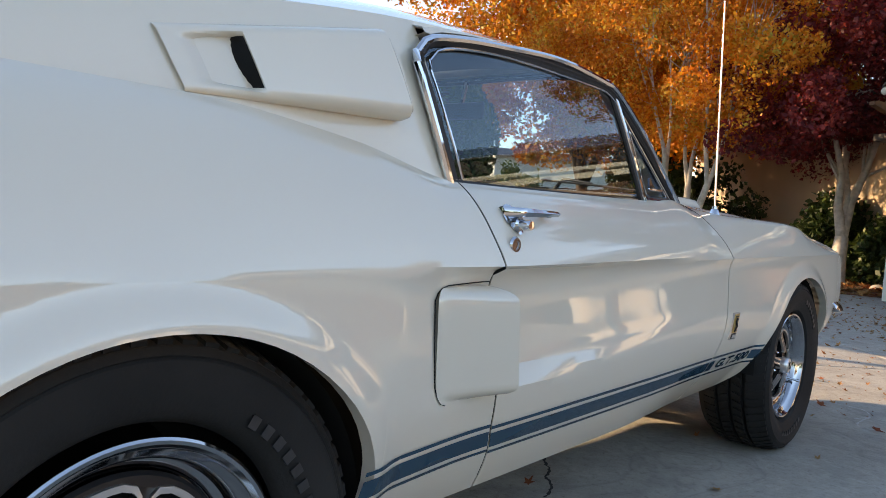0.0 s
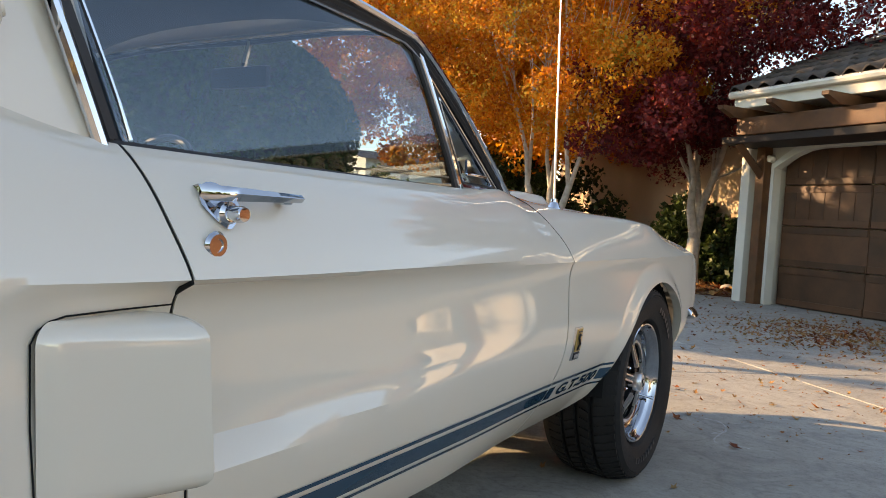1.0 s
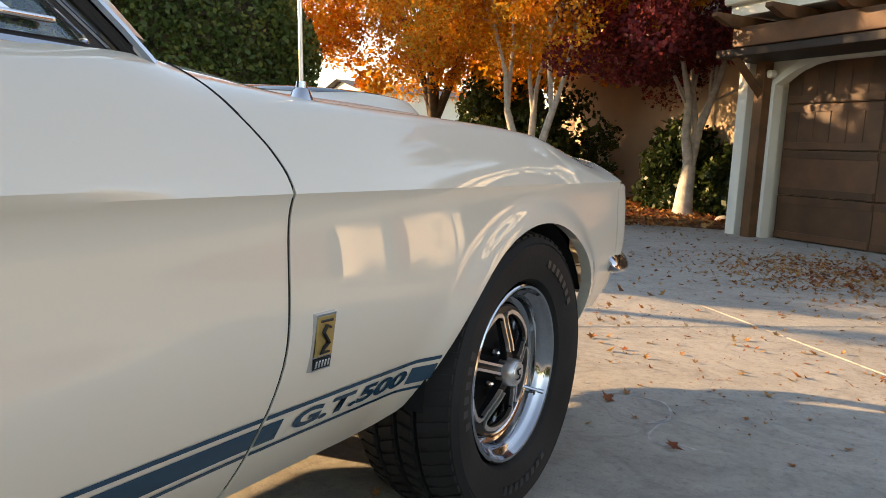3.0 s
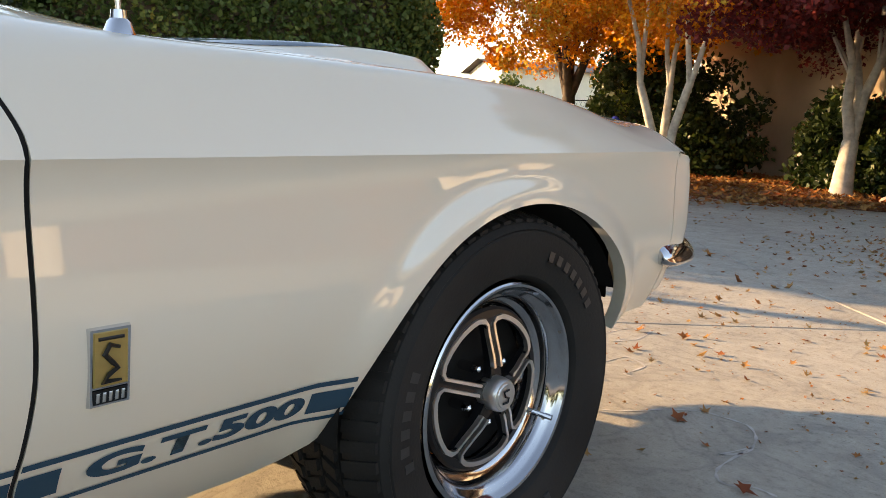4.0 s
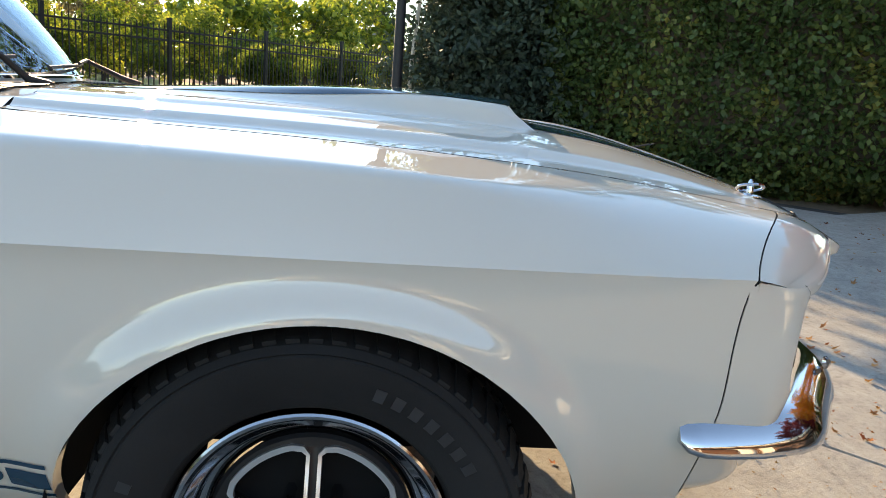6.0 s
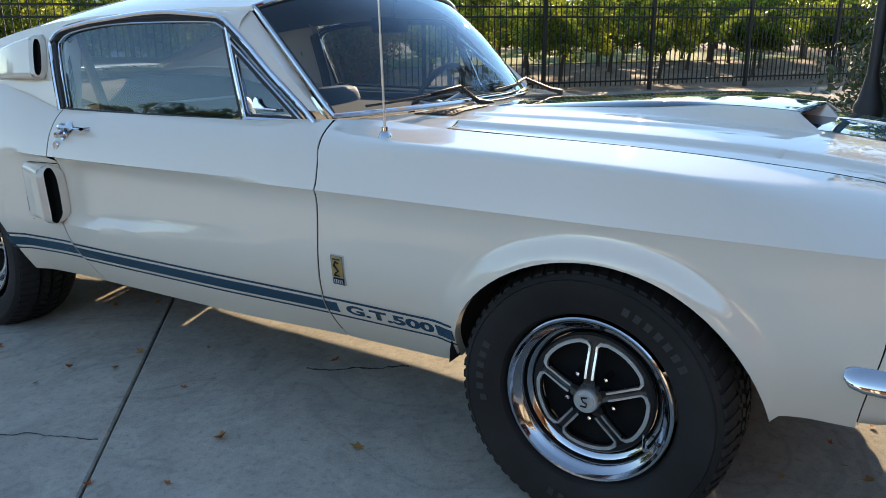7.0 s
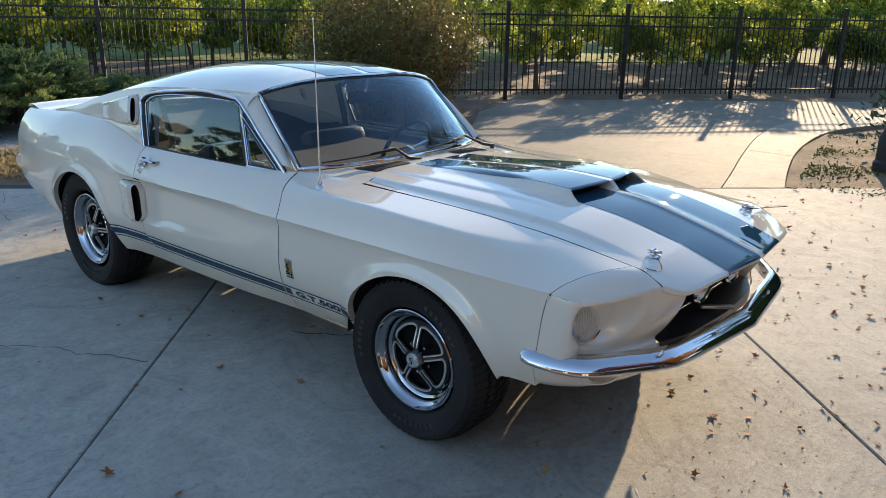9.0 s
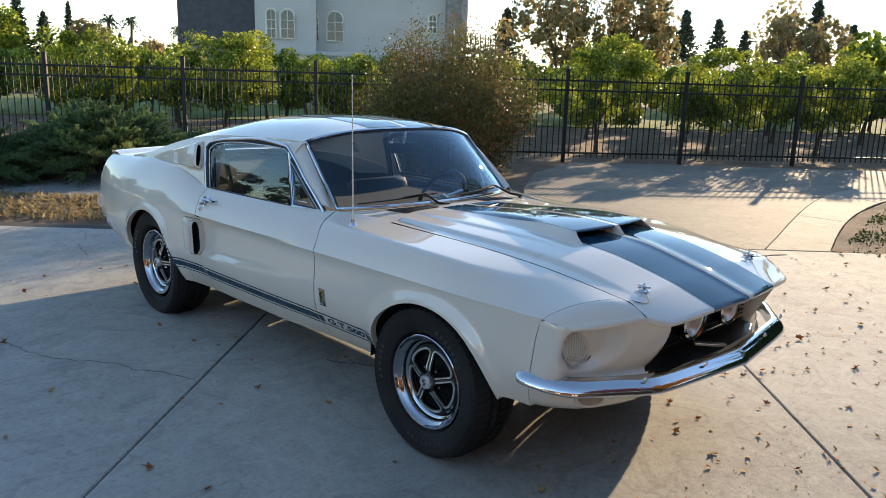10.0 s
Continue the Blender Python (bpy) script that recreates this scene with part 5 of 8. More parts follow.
# black tubes behind the shut lines stand in for the gaps' shade
for side in (1, -1):
    for yc, f in SEAMS:
        hi = top_z(yc) - 0.004 if yc < 0.5 else 0.788
        pts = []
        for k in range(40):
            z = 0.335 + (hi - 0.335) * k / 39
            if yc > 0.5 and z < 0.43:
                continue
            y = yc + f(z)
            pts.append((side * (flank_x(y, z) - 0.0055), y, z))
        if yc > 0.5:
            pts += [(side * (p.x - 0.003), p.y - 0.002, p.z - 0.0052) for p in SEAM_LINE[40::6]]
        part("seam_seal", tube(pts, 0.0042, 6), SEAM, car)
for side in (1, -1):
    own = {1: (right_fender, right_door, right_quarter)}.get(side) or tuple(flank_children[n + ".001"] for n in ("front_fender", "door", "quarter_panel"))
    for z0, z1, what in ((0.461, 0.469, "thin"), (0.416, 0.452, "wide"), (0.400, 0.407, "thin")):
        spans = [(-2.0442, -0.804, own[1], 0.0), (-2.40, -2.0505, own[2], 0.006)]
        if what == "thin":
            spans.append((-0.7965, -0.370, own[0], 0.0))
        else:
            spans += [(-0.7965, -0.758, own[0], 0.0), (-0.436, -0.372, own[0], 0.0)]
        for a, b, who, up in spans:
            part("side_stripe", flank_band(a, b, z0 + up, z1 + up, side, slope=STRIPE_SLOPE), BLUE, who, "dark blue side stripe")
    cu = bpy.data.curves.new("letters", "FONT")
    cu.body, cu.size, cu.shear, cu.offset = "G.T.500", 1.0, 0.06, 0.045
    cu.resolution_u = 6
    tmp = bpy.data.objects.new("letters", cu)
    scene.collection.objects.link(tmp)
    bpy.context.view_layer.update()
    me = bpy.data.meshes.new_from_object(tmp.evaluated_get(bpy.context.evaluated_depsgraph_get()))
    bpy.data.objects.remove(tmp)
    bm = bmesh.new()
    bm.from_mesh(me)
    bmesh.ops.triangulate(bm, faces=bm.faces)
    x0, x1 = min(v.co.x for v in bm.verts), max(v.co.x for v in bm.verts)
    y0, y1 = min(v.co.y for v in bm.verts), max(v.co.y for v in bm.verts)
    for v in bm.verts:
        u = (v.co.x - x0) / (x1 - x0)
        if side < 0:
            u = 1 - u
        z = 0.4165 + (v.co.y - y0) / (y1 - y0) * 0.035
        y = -0.746 + u * 0.303
        v.co = (side * (low_x(y, z) + 0.0018), y, z)
    part("model_lettering", bm, BLUE, own[0], "dark blue model lettering", smooth=False)

    # enamel badge behind the wheel arch
    y0, y1, z0, z1 = -0.756, -0.710, 0.521, 0.612
    def on_flank(y, z, lift):
        return (side * (low_x(y, z) + lift), y, z)
    def plate(ya, yb, za, zb, lo, hi):
        b = bmesh.new()
        q = [on_flank(y, z, lo) for y, z in ((ya, za), (yb, za), (yb, zb), (ya, zb))]
        w = [on_flank(y, z, hi) for y, z in ((ya + 0.0015, za + 0.0015), (yb - 0.0015, za + 0.0015), (yb - 0.0015, zb - 0.0015), (ya + 0.0015, zb - 0.0015))]
        a = [b.verts.new(p) for p in q]
        c = [b.verts.new(p) for p in w]
        b.faces.new(c)
        for i in range(4):
            b.faces.new((a[i], a[(i + 1) % 4], c[(i + 1) % 4], c[i]))
        bmesh.ops.recalc_face_normals(b, faces=b.faces)
        return b
    badge = part("badge", plate(y0, y1, z0, z1, 0, 0.007), CHROME, own[0], "gold and chrome fender badge", smooth=False)
    part("badge_field", plate(y0 + 0.004, y1 - 0.004, z0 + 0.024, z1 - 0.004, 0.006, 0.0082), GOLD, badge, smooth=False)
    part("badge_base", plate(y0 + 0.004, y1 - 0.004, z0 + 0.003, z0 + 0.021, 0.006, 0.0082), BLACK, badge, smooth=False)
    part("badge_bar", plate(y0 + 0.009, y1 - 0.009, z1 - 0.014, z1 - 0.010, 0.008, 0.0090), BLACK, badge, smooth=False)
    for k in range(5):
        ya = y0 + 0.007 + 0.0068 * k
        part("badge_stroke", plate(ya, ya + 0.0042, z0 + 0.006, z0 + 0.018, 0.008, 0.0092), SILVER, badge, smooth=False)
    em = tube([on_flank(y0 + 0.023 + dy, z0 + dz, 0.0092) for dy, dz in ((0.008, 0.068), (-0.002, 0.072), (-0.008, 0.062), (0.0, 0.052), (0.006, 0.045), (-0.004, 0.038), (-0.010, 0.031), (0.010, 0.030))], [0.002, 0.003, 0.0032, 0.003, 0.003, 0.003, 0.0034, 0.0015], 6)
    part("badge_emblem", em, BLACK, badge)

    # door handle, lock
    hz, hy = 0.895, -1.945
    hx = flank_x(hy, hz)
    rows = []
    for t in np.linspace(0, 1, 13):
        y = -2.005 + 0.155 * t
        x = flank_x(y, hz) + 0.034 * smooth01(t / 0.15) + 0.002
        hw = 0.0135 * (1 - 0.45 * t)
        rows.append([(side * (x - 0.008), y, hz - hw * 0.5), (side * (x + 0.004), y, hz - hw * 0.8), (side * (x + 0.010), y, hz), (side * (x + 0.003), y, hz + hw * 0.7), (side * (x - 0.009), y, hz + hw * 0.5)])
    bm = grid_bm(rows, None, True)
    box_bm((0.03, 0.018, 0.012), (side * (flank_x(-1.862, hz) + 0.012), -1.862, hz - 0.004), 0.003, bm)
    handle = part("door_handle", bm, CHROME, own[1], "chrome door handle", sharp=50)
    bm = bmesh.new()
    rows = []
    for r in (1.0, 0.7, 0.0):
        rows.append([(side * (flank_x(hy - 0.03 + 0.032 * r * math.cos(a) * (1 - 0.5 * (math.sin(a) < 0) * abs(math.sin(a))), hz - 0.016 + 0.030 * r * math.sin(a)) + 0.004 + 0.004 * (1 - r)),
                      hy - 0.03 + 0.032 * r * math.cos(a) * (1 - 0.5 * (math.sin(a) < 0) * abs(math.sin(a))), hz - 0.016 + 0.030 * r * math.sin(a)) for a in np.linspace(0, 2 * math.pi, 25)[:-1]])
    grid_bm(rows, bm, True)
    part("handle_plate", bm, CHROME, handle)
    bt = lathe([(0.0, 0.040), (0.009, 0.039), (0.011, 0.034), (0.011, 0.014), (0.016, 0.010), (0.016, 0.0)], 20)
    bmesh.ops.transform(bt, matrix=Matrix.Translation((side * flank_x(hy - 0.028, hz - 0.026), hy - 0.028, hz - 0.026)) @ Matrix.Rotation(radians(0 if side > 0 else 180), 4, "Z"), verts=bt.verts)
    part("push_button", bt, CHROME, handle)
    lk = lathe([(0.0, 0.004), (0.008, 0.004), (0.0085, 0.006), (0.014, 0.006), (0.018, 0.001)], 24)
    bmesh.ops.transform(lk, matrix=Matrix.Translation((side * flank_x(-2.003, 0.829), -2.003, 0.829)) @ Matrix.Rotation(radians(0 if side > 0 else 180), 4, "Z"), verts=lk.verts)
    part("door_lock", lk, CHROME, own[1], "round chrome door lock")

    # lower side scoop: a shell whose mouth faces forward
    rows = []
    for k in range(13):
        t = k / 12                                   # back to front
        r = []
        for j in range(25):
            w = 0.5 - 0.5 * math.cos(math.pi * j / 24)
            low = 0.541 - 0.004 * t
            z = low + (0.752 - low) * w
            back = -2.222 - 0.011 * w
            y = back + (-2.050 - back) * t + 0.022 * (0.5 - w) * t
            edge = min(1.0, min(w, 1 - w) / 0.12)
            roundy = math.sqrt(max(0, 1 - (1 - edge) ** 2))
            y += (-0.030 * t + 0.022 * (1 - t)) * (1 - roundy)
            lift = (0.012 + 0.066 * t ** 1.1) * roundy * (1 if 0 < k else 0.4) + 0.001
            flat_x = 0.5 * low_x(y, 0.655) + 0.5 * max(low_x(y, 0.655), 0.872)
            r.append((side * max(flat_x + lift, low_x(y, z) + 0.003), y, z))
        rows.append(r)
    bm = grid_bm(rows)
    bmesh.ops.recalc_face_normals(bm, faces=bm.faces)
    sc = part("side_scoop", bm, WHITE, own[2], "white brake cooling scoop", sharp=40)
    gap = [(side * (low_x(y, z) + 0.002), y, z) for y, z in [(-2.05, 0.756), (-2.12, 0.756), (-2.195, 0.755), (-2.214, 0.751), (-2.226, 0.743), (-2.233, 0.730), (-2.232, 0.65), (-2.226, 0.575), (-2.221, 0.557), (-2.212, 0.545), (-2.198, 0.539)]]
    part("scoop_gap", tube(gap, 0.0011, 6), SEAM, sc)
    scoop_face(side, sc, rows[-1], lambda y, z: low_x(y, z) + 0.002, 0.034)

    # upper louvre scoop on the sail panel
    def sail(y, z):
        a, b = Vector((top_x(y) - 0.004, top_z(y) - 0.012)), Vector((rail_x(y), rail_z(y)))
        w = (z - a.y) / (b.y - a.y)
        h = b.y - a.y
        return a.x + (b.x - a.x) * w + 0.12 * h * w * (1 - w) - 0.22 * h * w * (1 - w) ** 3
    rows = []
    for k in range(49):
        t = k / 48
        r = []
        for j in range(29):
            w = j / 28
            y = -2.690 + 0.437 * t + 0.05 * (0.5 - w) * t + 0.10 * (1 - w) * (1 - t) * 0.4
            zl = 1.037 + 0.010 * t
            zh = 1.128 + 0.083 * t
            z = zl + (zh - zl) * w
            edge = min(1.0, min(w / 0.16, (1 - w) / 0.10))
            roundy = math.sqrt(max(0, 1 - (1 - edge) ** 2))
            lift = (0.006 + 0.046 * smooth01(t / 0.8)) * roundy + 0.002
            if 0.06 < t < 0.31 and 0.12 < w < 0.88:
                lift -= 0.050 * ((t - 0.06) / 0.25) ** 1.2 * smooth01(min(w - 0.12, 0.88 - w) / 0.10)
            r.append((side * (sail(y, z) + lift), y, z))
        rows.append(r)
    bm = grid_bm(rows)
    bmesh.ops.recalc_face_normals(bm, faces=bm.faces)
    uv = part("upper_scoop", bm, WHITE, own[2], "white roof pillar scoop", sharp=40)
    scoop_face(side, uv, rows[-1], lambda y, z: sail(y, z) + 0.002, 0.030)
    # black opening at the deep end of the pocket
    rows = []
    for j in range(9):
        w = 0.17 + 0.66 * j / 8
        t = 0.318
        y = -2.690 + 0.437 * t + 0.05 * (0.5 - w) * t + 0.10 * (1 - w) * (1 - t) * 0.4
        zl, zh = 1.037 + 0.010 * t, 1.128 + 0.083 * t
        z = zl + (zh - zl) * w
        hi = (0.006 + 0.046 * smooth01(t / 0.8)) + 0.002
        bow = 0.020 * (1 - ((w - 0.5) / 0.33) ** 2)
        rows.append([(side * (sail(y, z) + hi - 0.050), y - 0.012 - bow, z), (side * (sail(y, z) + hi - 0.040), y - 0.014 - bow, z), (side * (sail(y, z) + hi - 0.002), y - 0.004, z)])
    part("louvre_slot", grid_bm(rows), SEAM, uv, "black louvre slot")

# ---- aerial, wipers ----
ax, ay, az = 0.751, -0.652, 0.925
bm = lathe([(0.020, 0.0), (0.021, 0.004), (0.014, 0.022), (0.010, 0.026), (0.009, 0.036), (0.0, 0.037)], 24, None, "z")
bmesh.ops.translate(bm, verts=bm.verts, vec=(ax, ay, az - 0.004))
ant = part("aerial_base", bm, CHROME, car, "chrome aerial base")
tip = Vector((ax - 0.015, ay - 0.03, az + 0.72))
root = Vector((ax, ay, az + 0.03))
bm = tube([root, root.lerp(tip, 0.36)], 0.0034, 8)
tube([root.lerp(tip, 0.36), root.lerp(tip, 0.70)], 0.0026, 8, bm)
tube([root.lerp(tip, 0.70), tip], 0.0019, 8, bm)
bmesh.ops.create_uvsphere(bm, u_segments=8, v_segments=6, radius=0.004, matrix=Matrix.Translation(tip))
part("aerial_mast", bm, SILVER, ant, "telescopic chrome mast")
def screen(u, v):
    j = (u + 1) / 2 * 28
    k = v * 14
    a, b = int(min(13, k)), int(min(27, j))
    return ws_rows[a][b].lerp(ws_rows[a + 1][b], k - a) + Vector((0, 0.014, 0.010))
for x0, u0, u1 in ((0.16, 0.16, 0.86), (-0.44, -0.72, -0.04)):
    inner_u, outer_u = (u0, u1) if x0 > 0 else (u0, u1)
    pts = [screen(inner_u + (outer_u - inner_u) * t, 0.085 - 0.045 * t) for t in np.linspace(0, 1, 11)]
    pivot = Vector((pts[0].x - 0.03, -0.688, 0.966))
    arm = tube([pivot, pivot + Vector((0.06, -0.02, 0.012)), pts[2] + Vector((0, 0.012, 0.012)), pts[5] + Vector((0, 0.006, 0.006))], [0.010, 0.009, 0.006, 0.004], 8)
    tube([pivot + Vector((0, 0, -0.04)), pivot + Vector((0, 0, 0.006))], 0.012, 10, arm)
    wp = part("wiper_arm", arm, TRIM, car, "black wiper arm")
    part("wiper_blade", tube(pts, 0.0045, 6), TRIM, wp, "black wiper blade")

# ---- cabin ----
def seat(x):
    bm = box_bm((0.50, 0.52, 0.16), (x, -1.50, 0.52), 0.05)
    s1 = part("seat_cushion", bm, VINYL, car, "dark vinyl bucket seat")
    bm = box_bm((0.48, 0.14, 0.42), (0, 0, 0.21), 0.05)
    bmesh.ops.transform(bm, matrix=Matrix.Translation((x, -1.74, 0.55)) @ Matrix.Rotation(radians(14), 4, "X"), verts=bm.verts)
    part("seat_back", bm, VINYL, s1)
seat(0.36)
seat(-0.36)
rows = []
for k in range(13):
    a = math.pi * k / 12
    rows.append([(x, -0.93 - 0.16 * math.sin(a), 0.84 - 0.09 * math.cos(a) * -1 + 0.03 * (x > -0.60 and x < -0.15) * math.sin(a)) for x in np.linspace(-0.66, 0.66, 19)])
dash = part("dashboard", grid_bm(rows), VINYL, car, "dark padded dashboard")
ring = [(-0.36 + 0.19 * math.cos(a), -1.18 + 0.19 * math.sin(a) * 0.40, 0.90 + 0.19 * math.sin(a) * 0.92) for a in np.linspace(0, 2 * math.pi, 33)]
stw = part("steering_wheel", tube(ring, 0.013, 8), TRIM, car, "dark rimmed steering wheel")
bm = tube([(-0.36, -1.18, 0.90), (-0.36, -0.98, 0.84)], 0.03, 10)
for a in (0.2, 2.9, 4.7):
    tube([(-0.36, -1.17, 0.90), (-0.36 + 0.185 * math.cos(a), -1.18 + 0.185 * math.sin(a) * 0.4, 0.90 + 0.185 * math.sin(a) * 0.92)], 0.009, 6, bm)
part("wheel_spokes", bm, SILVER, stw)
bm = box_bm((0.22, 0.02, 0.06), (0.0, -1.16, 1.235), 0.008)
mir = part("rear_view_mirror", bm, TRIM, car, "dark rear-view mirror")
part("mirror_stalk", tube([(0, -1.15, 1.26), (0, -1.13, 1.34)], 0.008, 6), CHROME, mir)
part("rear_seat", box_bm((1.1, 0.4, 0.35), (0, -2.35, 0.60), 0.08), VINYL, car, "dark rear bench seat")
bm = box_bm((1.28, 2.4, 0.04), (0, -1.75, 0.33))
part("cabin_floor", bm, VINYL, car)
for s in (1, -1):
    bm = box_bm((0.04, 1.2, 0.48), (s * 0.715, -1.50, 0.68), 0.01)
    part("door_card", bm, VINYL, car)
    bm = tube([(s * 0.665, -2.12, 1.20), (s * 0.655, -2.05, 1.00), (s * 0.64, -2.0, 0.80)], 0.03, 6, flat=0.4)
    part("seat_belt", bm, TRIM, car)

# ======== the ground ========
D1, D2 = Vector((0.7071, 0.7071, 0)), Vector((0.7071, -0.7071, 0))   # the paving lies turned by 45 degrees


def at(d1, d2, z=0.0):
    p = D1 * d1 + D2 * d2
    return Vector((p.x, p.y, z))


n = 48
verts, faces = [(0, 0, -0.055)], []
for r in (6, 14, 30, 60, 140, 400, 1500):
    base = len(verts)
    for k in range(n):
        a = 2 * math.pi * k / n
        verts.append((r * math.cos(a), r * math.sin(a), -0.055))
    for k in range(n):
        if base == 1:
            faces.append((0, base + k, base + (k + 1) % n))
        else:
            faces.append((base - n + k, base + k, base + (k + 1) % n, base - n + (k + 1) % n))
tagged(raw("ground", verts, faces, SOIL), "bare brown soil of the yard and orchard", "ground", kind="structure")

drive = tagged(new("driveway"), "pale grey concrete driveway with cut joints", "pavement", kind="structure")


def slab(outline, z=0.0, name="slab", deep=0.10, material=None):
    """A concrete slab with a slightly rounded edge."""
    pts = [Vector((x, y, 0)) for x, y in outline]
    if sum(p.x * q.y - q.x * p.y for p, q in zip(pts, pts[1:] + pts[:1])) < 0:
        pts = pts[::-1]
    c = sum(pts, Vector()) / len(pts)
    def inset(d):
        out = []
        m = len(pts)
        for i, p in enumerate(pts):
            a, b = (p - pts[i - 1]).normalized(), (pts[(i + 1) % m] - p).normalized()
            na, nb = Vector((-a.y, a.x, 0)), Vector((-b.y, b.x, 0))
            k = (na + nb)
            out.append(p + k * d / max(0.5, (1 + na.dot(nb))))
        return out
    bm = bmesh.new()
    rings = [[bm.verts.new((p.x, p.y, zz)) for p in inset(d)] for d, zz in ((0.004, z - deep), (0.004, z - 0.006), (0.010, z))]
    m = len(pts)
    for a, b in zip(rings, rings[1:]):
        for i in range(m):
            bm.faces.new((a[i], a[(i + 1) % m], b[(i + 1) % m], b[i]))
    f = bm.faces.new(rings[-1])
    if f.normal.z < 0 or True:
        bmesh.ops.recalc_face_normals(bm, faces=bm.faces)
    bm.normal_update()
    if f.normal.z < 0:
        bmesh.ops.reverse_faces(bm, faces=bm.faces)
    return part(name, bm, material or CONCRETE, drive, smooth=False)


JOINT_TURN = {1.87: (1.846, 0.052), -1.28: (-1.305, 0.02)}   # cuts that run a little askew


def cut_line(d1, d2):
    base, turn = JOINT_TURN.get(d2, (d2, 0.0))
    return at(d1, base + turn * d1)


def slab_grid(d1s, d2s, skip=()):
    for i in range(len(d1s) - 1):
        for j in range(len(d2s) - 1):
            if (i, j) in skip:
                continue
            q = [cut_line(d1s[i], d2s[j]), cut_line(d1s[i + 1], d2s[j]), cut_line(d1s[i + 1], d2s[j + 1]), cut_line(d1s[i], d2s[j + 1])]
            slab([(p.x, p.y) for p in q])


# apron round the car up to the garage, then the strip along the hedge, then the way to the fence
slab_grid((-4.05, 2.59, 6.5), (-7.58, -4.43, -1.28, 1.87, 5.02, 8.2, 12.0), skip=((1, 0),))
slab_grid((6.5, 10.4), (-4.43, -1.28, 1.87, 5.02, 8.2, 12.0))
slab([tuple(at(a, b).xy) for a, b in ((2.59, -4.43), (6.5, -4.43), (6.5, -6.35), (5.5, -6.9), (4.4, -7.58), (2.59, -7.58))])
slab([tuple(at(a, b).xy) for a, b in ((-0.6, -7.58), (4.4, -7.58), (3.3, -10.0), (2.85, -13.3), (2.45, -19.0), (0.4, -19.0), (0.6, -12.0))])
arc_f = curve_of((-11.0, -10.0), (-10.0, -7.5), (-9.45, -6.57), (-8.6, -5.67), (-7.64, -4.95), (-5.87, -3.85), (-4.78, -3.22), (-4.06, -2.79))
inn_f = curve_of((-9.6, -10.5), (-9.0, -8.0), (-8.6, -7.1), (-7.95, -6.21), (-6.74, -5.16), (-5.87, -4.55), (-4.89, -3.95), (-4.06, -3.48))
arc = [(d, arc_f(d)) for d in np.linspace(-4.06, -11.0, 22)]
inn = [(d, inn_f(d)) for d in np.linspace(-4.06, -9.6, 22)]
near = [p for p in arc if p[0] > -8.2]
far = [p for p in arc if p[0] <= -8.2]
slab([tuple(at(a, b).xy) for a, b in [(-4.06, -0.3)] + near + [(-8.2, arc_f(-8.2)), (-8.2, -0.62)]], material=TAN_CONCRETE)
slab([tuple(at(a, b).xy) for a, b in [(-8.2, -0.62), (-8.2, arc_f(-8.2))] + far + [(-12.55, -10.0), (-12.55, -2.1), (-10.3, -1.0)]], material=TAN_CONCRETE)
slab([tuple(at(a, b).xy) for a, b in ((-11.0, -10.0), (-11.0, -26.0), (-12.55, -26.0), (-12.55, -10.0))], material=TAN_CONCRETE)
# curved mowing strip round the bed
for i in range(0, 21, 7):
    lo, hi = i, min(i + 7, 21)
    q = [at(*arc[k]) for k in range(lo, hi + 1)] + [at(*inn[k]) for k in range(hi, lo - 1, -1)]
    slab([(p.x, p.y) for p in q], name="edging_slab", z=0.004, material=EDGE_CONCRETE)
bm = prism_bm([tuple(at(a, b).xy) for a, b in ((-4.3, -8), (-4.3, 12.2), (6.7, 12.2), (6.7, -6), (3, -8))], -0.05, -0.018)
tagged(part("joint_filler", bm, JOINT, None, smooth=False), "dark filler in the concrete joints", "joint", kind="structure")

# hairline cracks in the concrete
def crack(a, b, seed, width=0.004):
    rnd = random.Random(seed)
    pts = [Vector((*a, 0)), Vector((*b, 0))]
    for _ in range(5):
        out = []
        for p, q in zip(pts, pts[1:]):
            m = (p + q) / 2
            d = (q - p)
            m += Vector((-d.y, d.x, 0)) * rnd.uniform(-0.13, 0.13)
            out += [p, m]
        pts = out + [pts[-1]]
    rows = []
    for p in pts:
        w = width * rnd.uniform(0.4, 1.2)
        rows.append([(p.x - w * 0.7, p.y - w * 0.7, 0.0015), (p.x + w * 0.7, p.y + w * 0.7, 0.0015)])
    part("crack", grid_bm(rows), JOINT, drive, smooth=False)


for i, (p, q) in enumerate((((1.205, -1.43), (1.40, -1.77)), ((1.40, -1.77), (1.63, -2.18)), ((1.63, -2.18), (1.79, -2.60)), ((1.79, -2.60), (1.76, -3.05)), ((1.76, -3.05), (1.95, -3.9)))):
    crack(p, q, 3 + i, 0.003)
crack((0.28, -5.75), (0.82, -4.37), 11, 0.005)
crack((0.82, -4.37), (1.20, -4.07), 12, 0.004)
crack((0.27, -0.90), (0.48, -1.22), 17, 0.006)

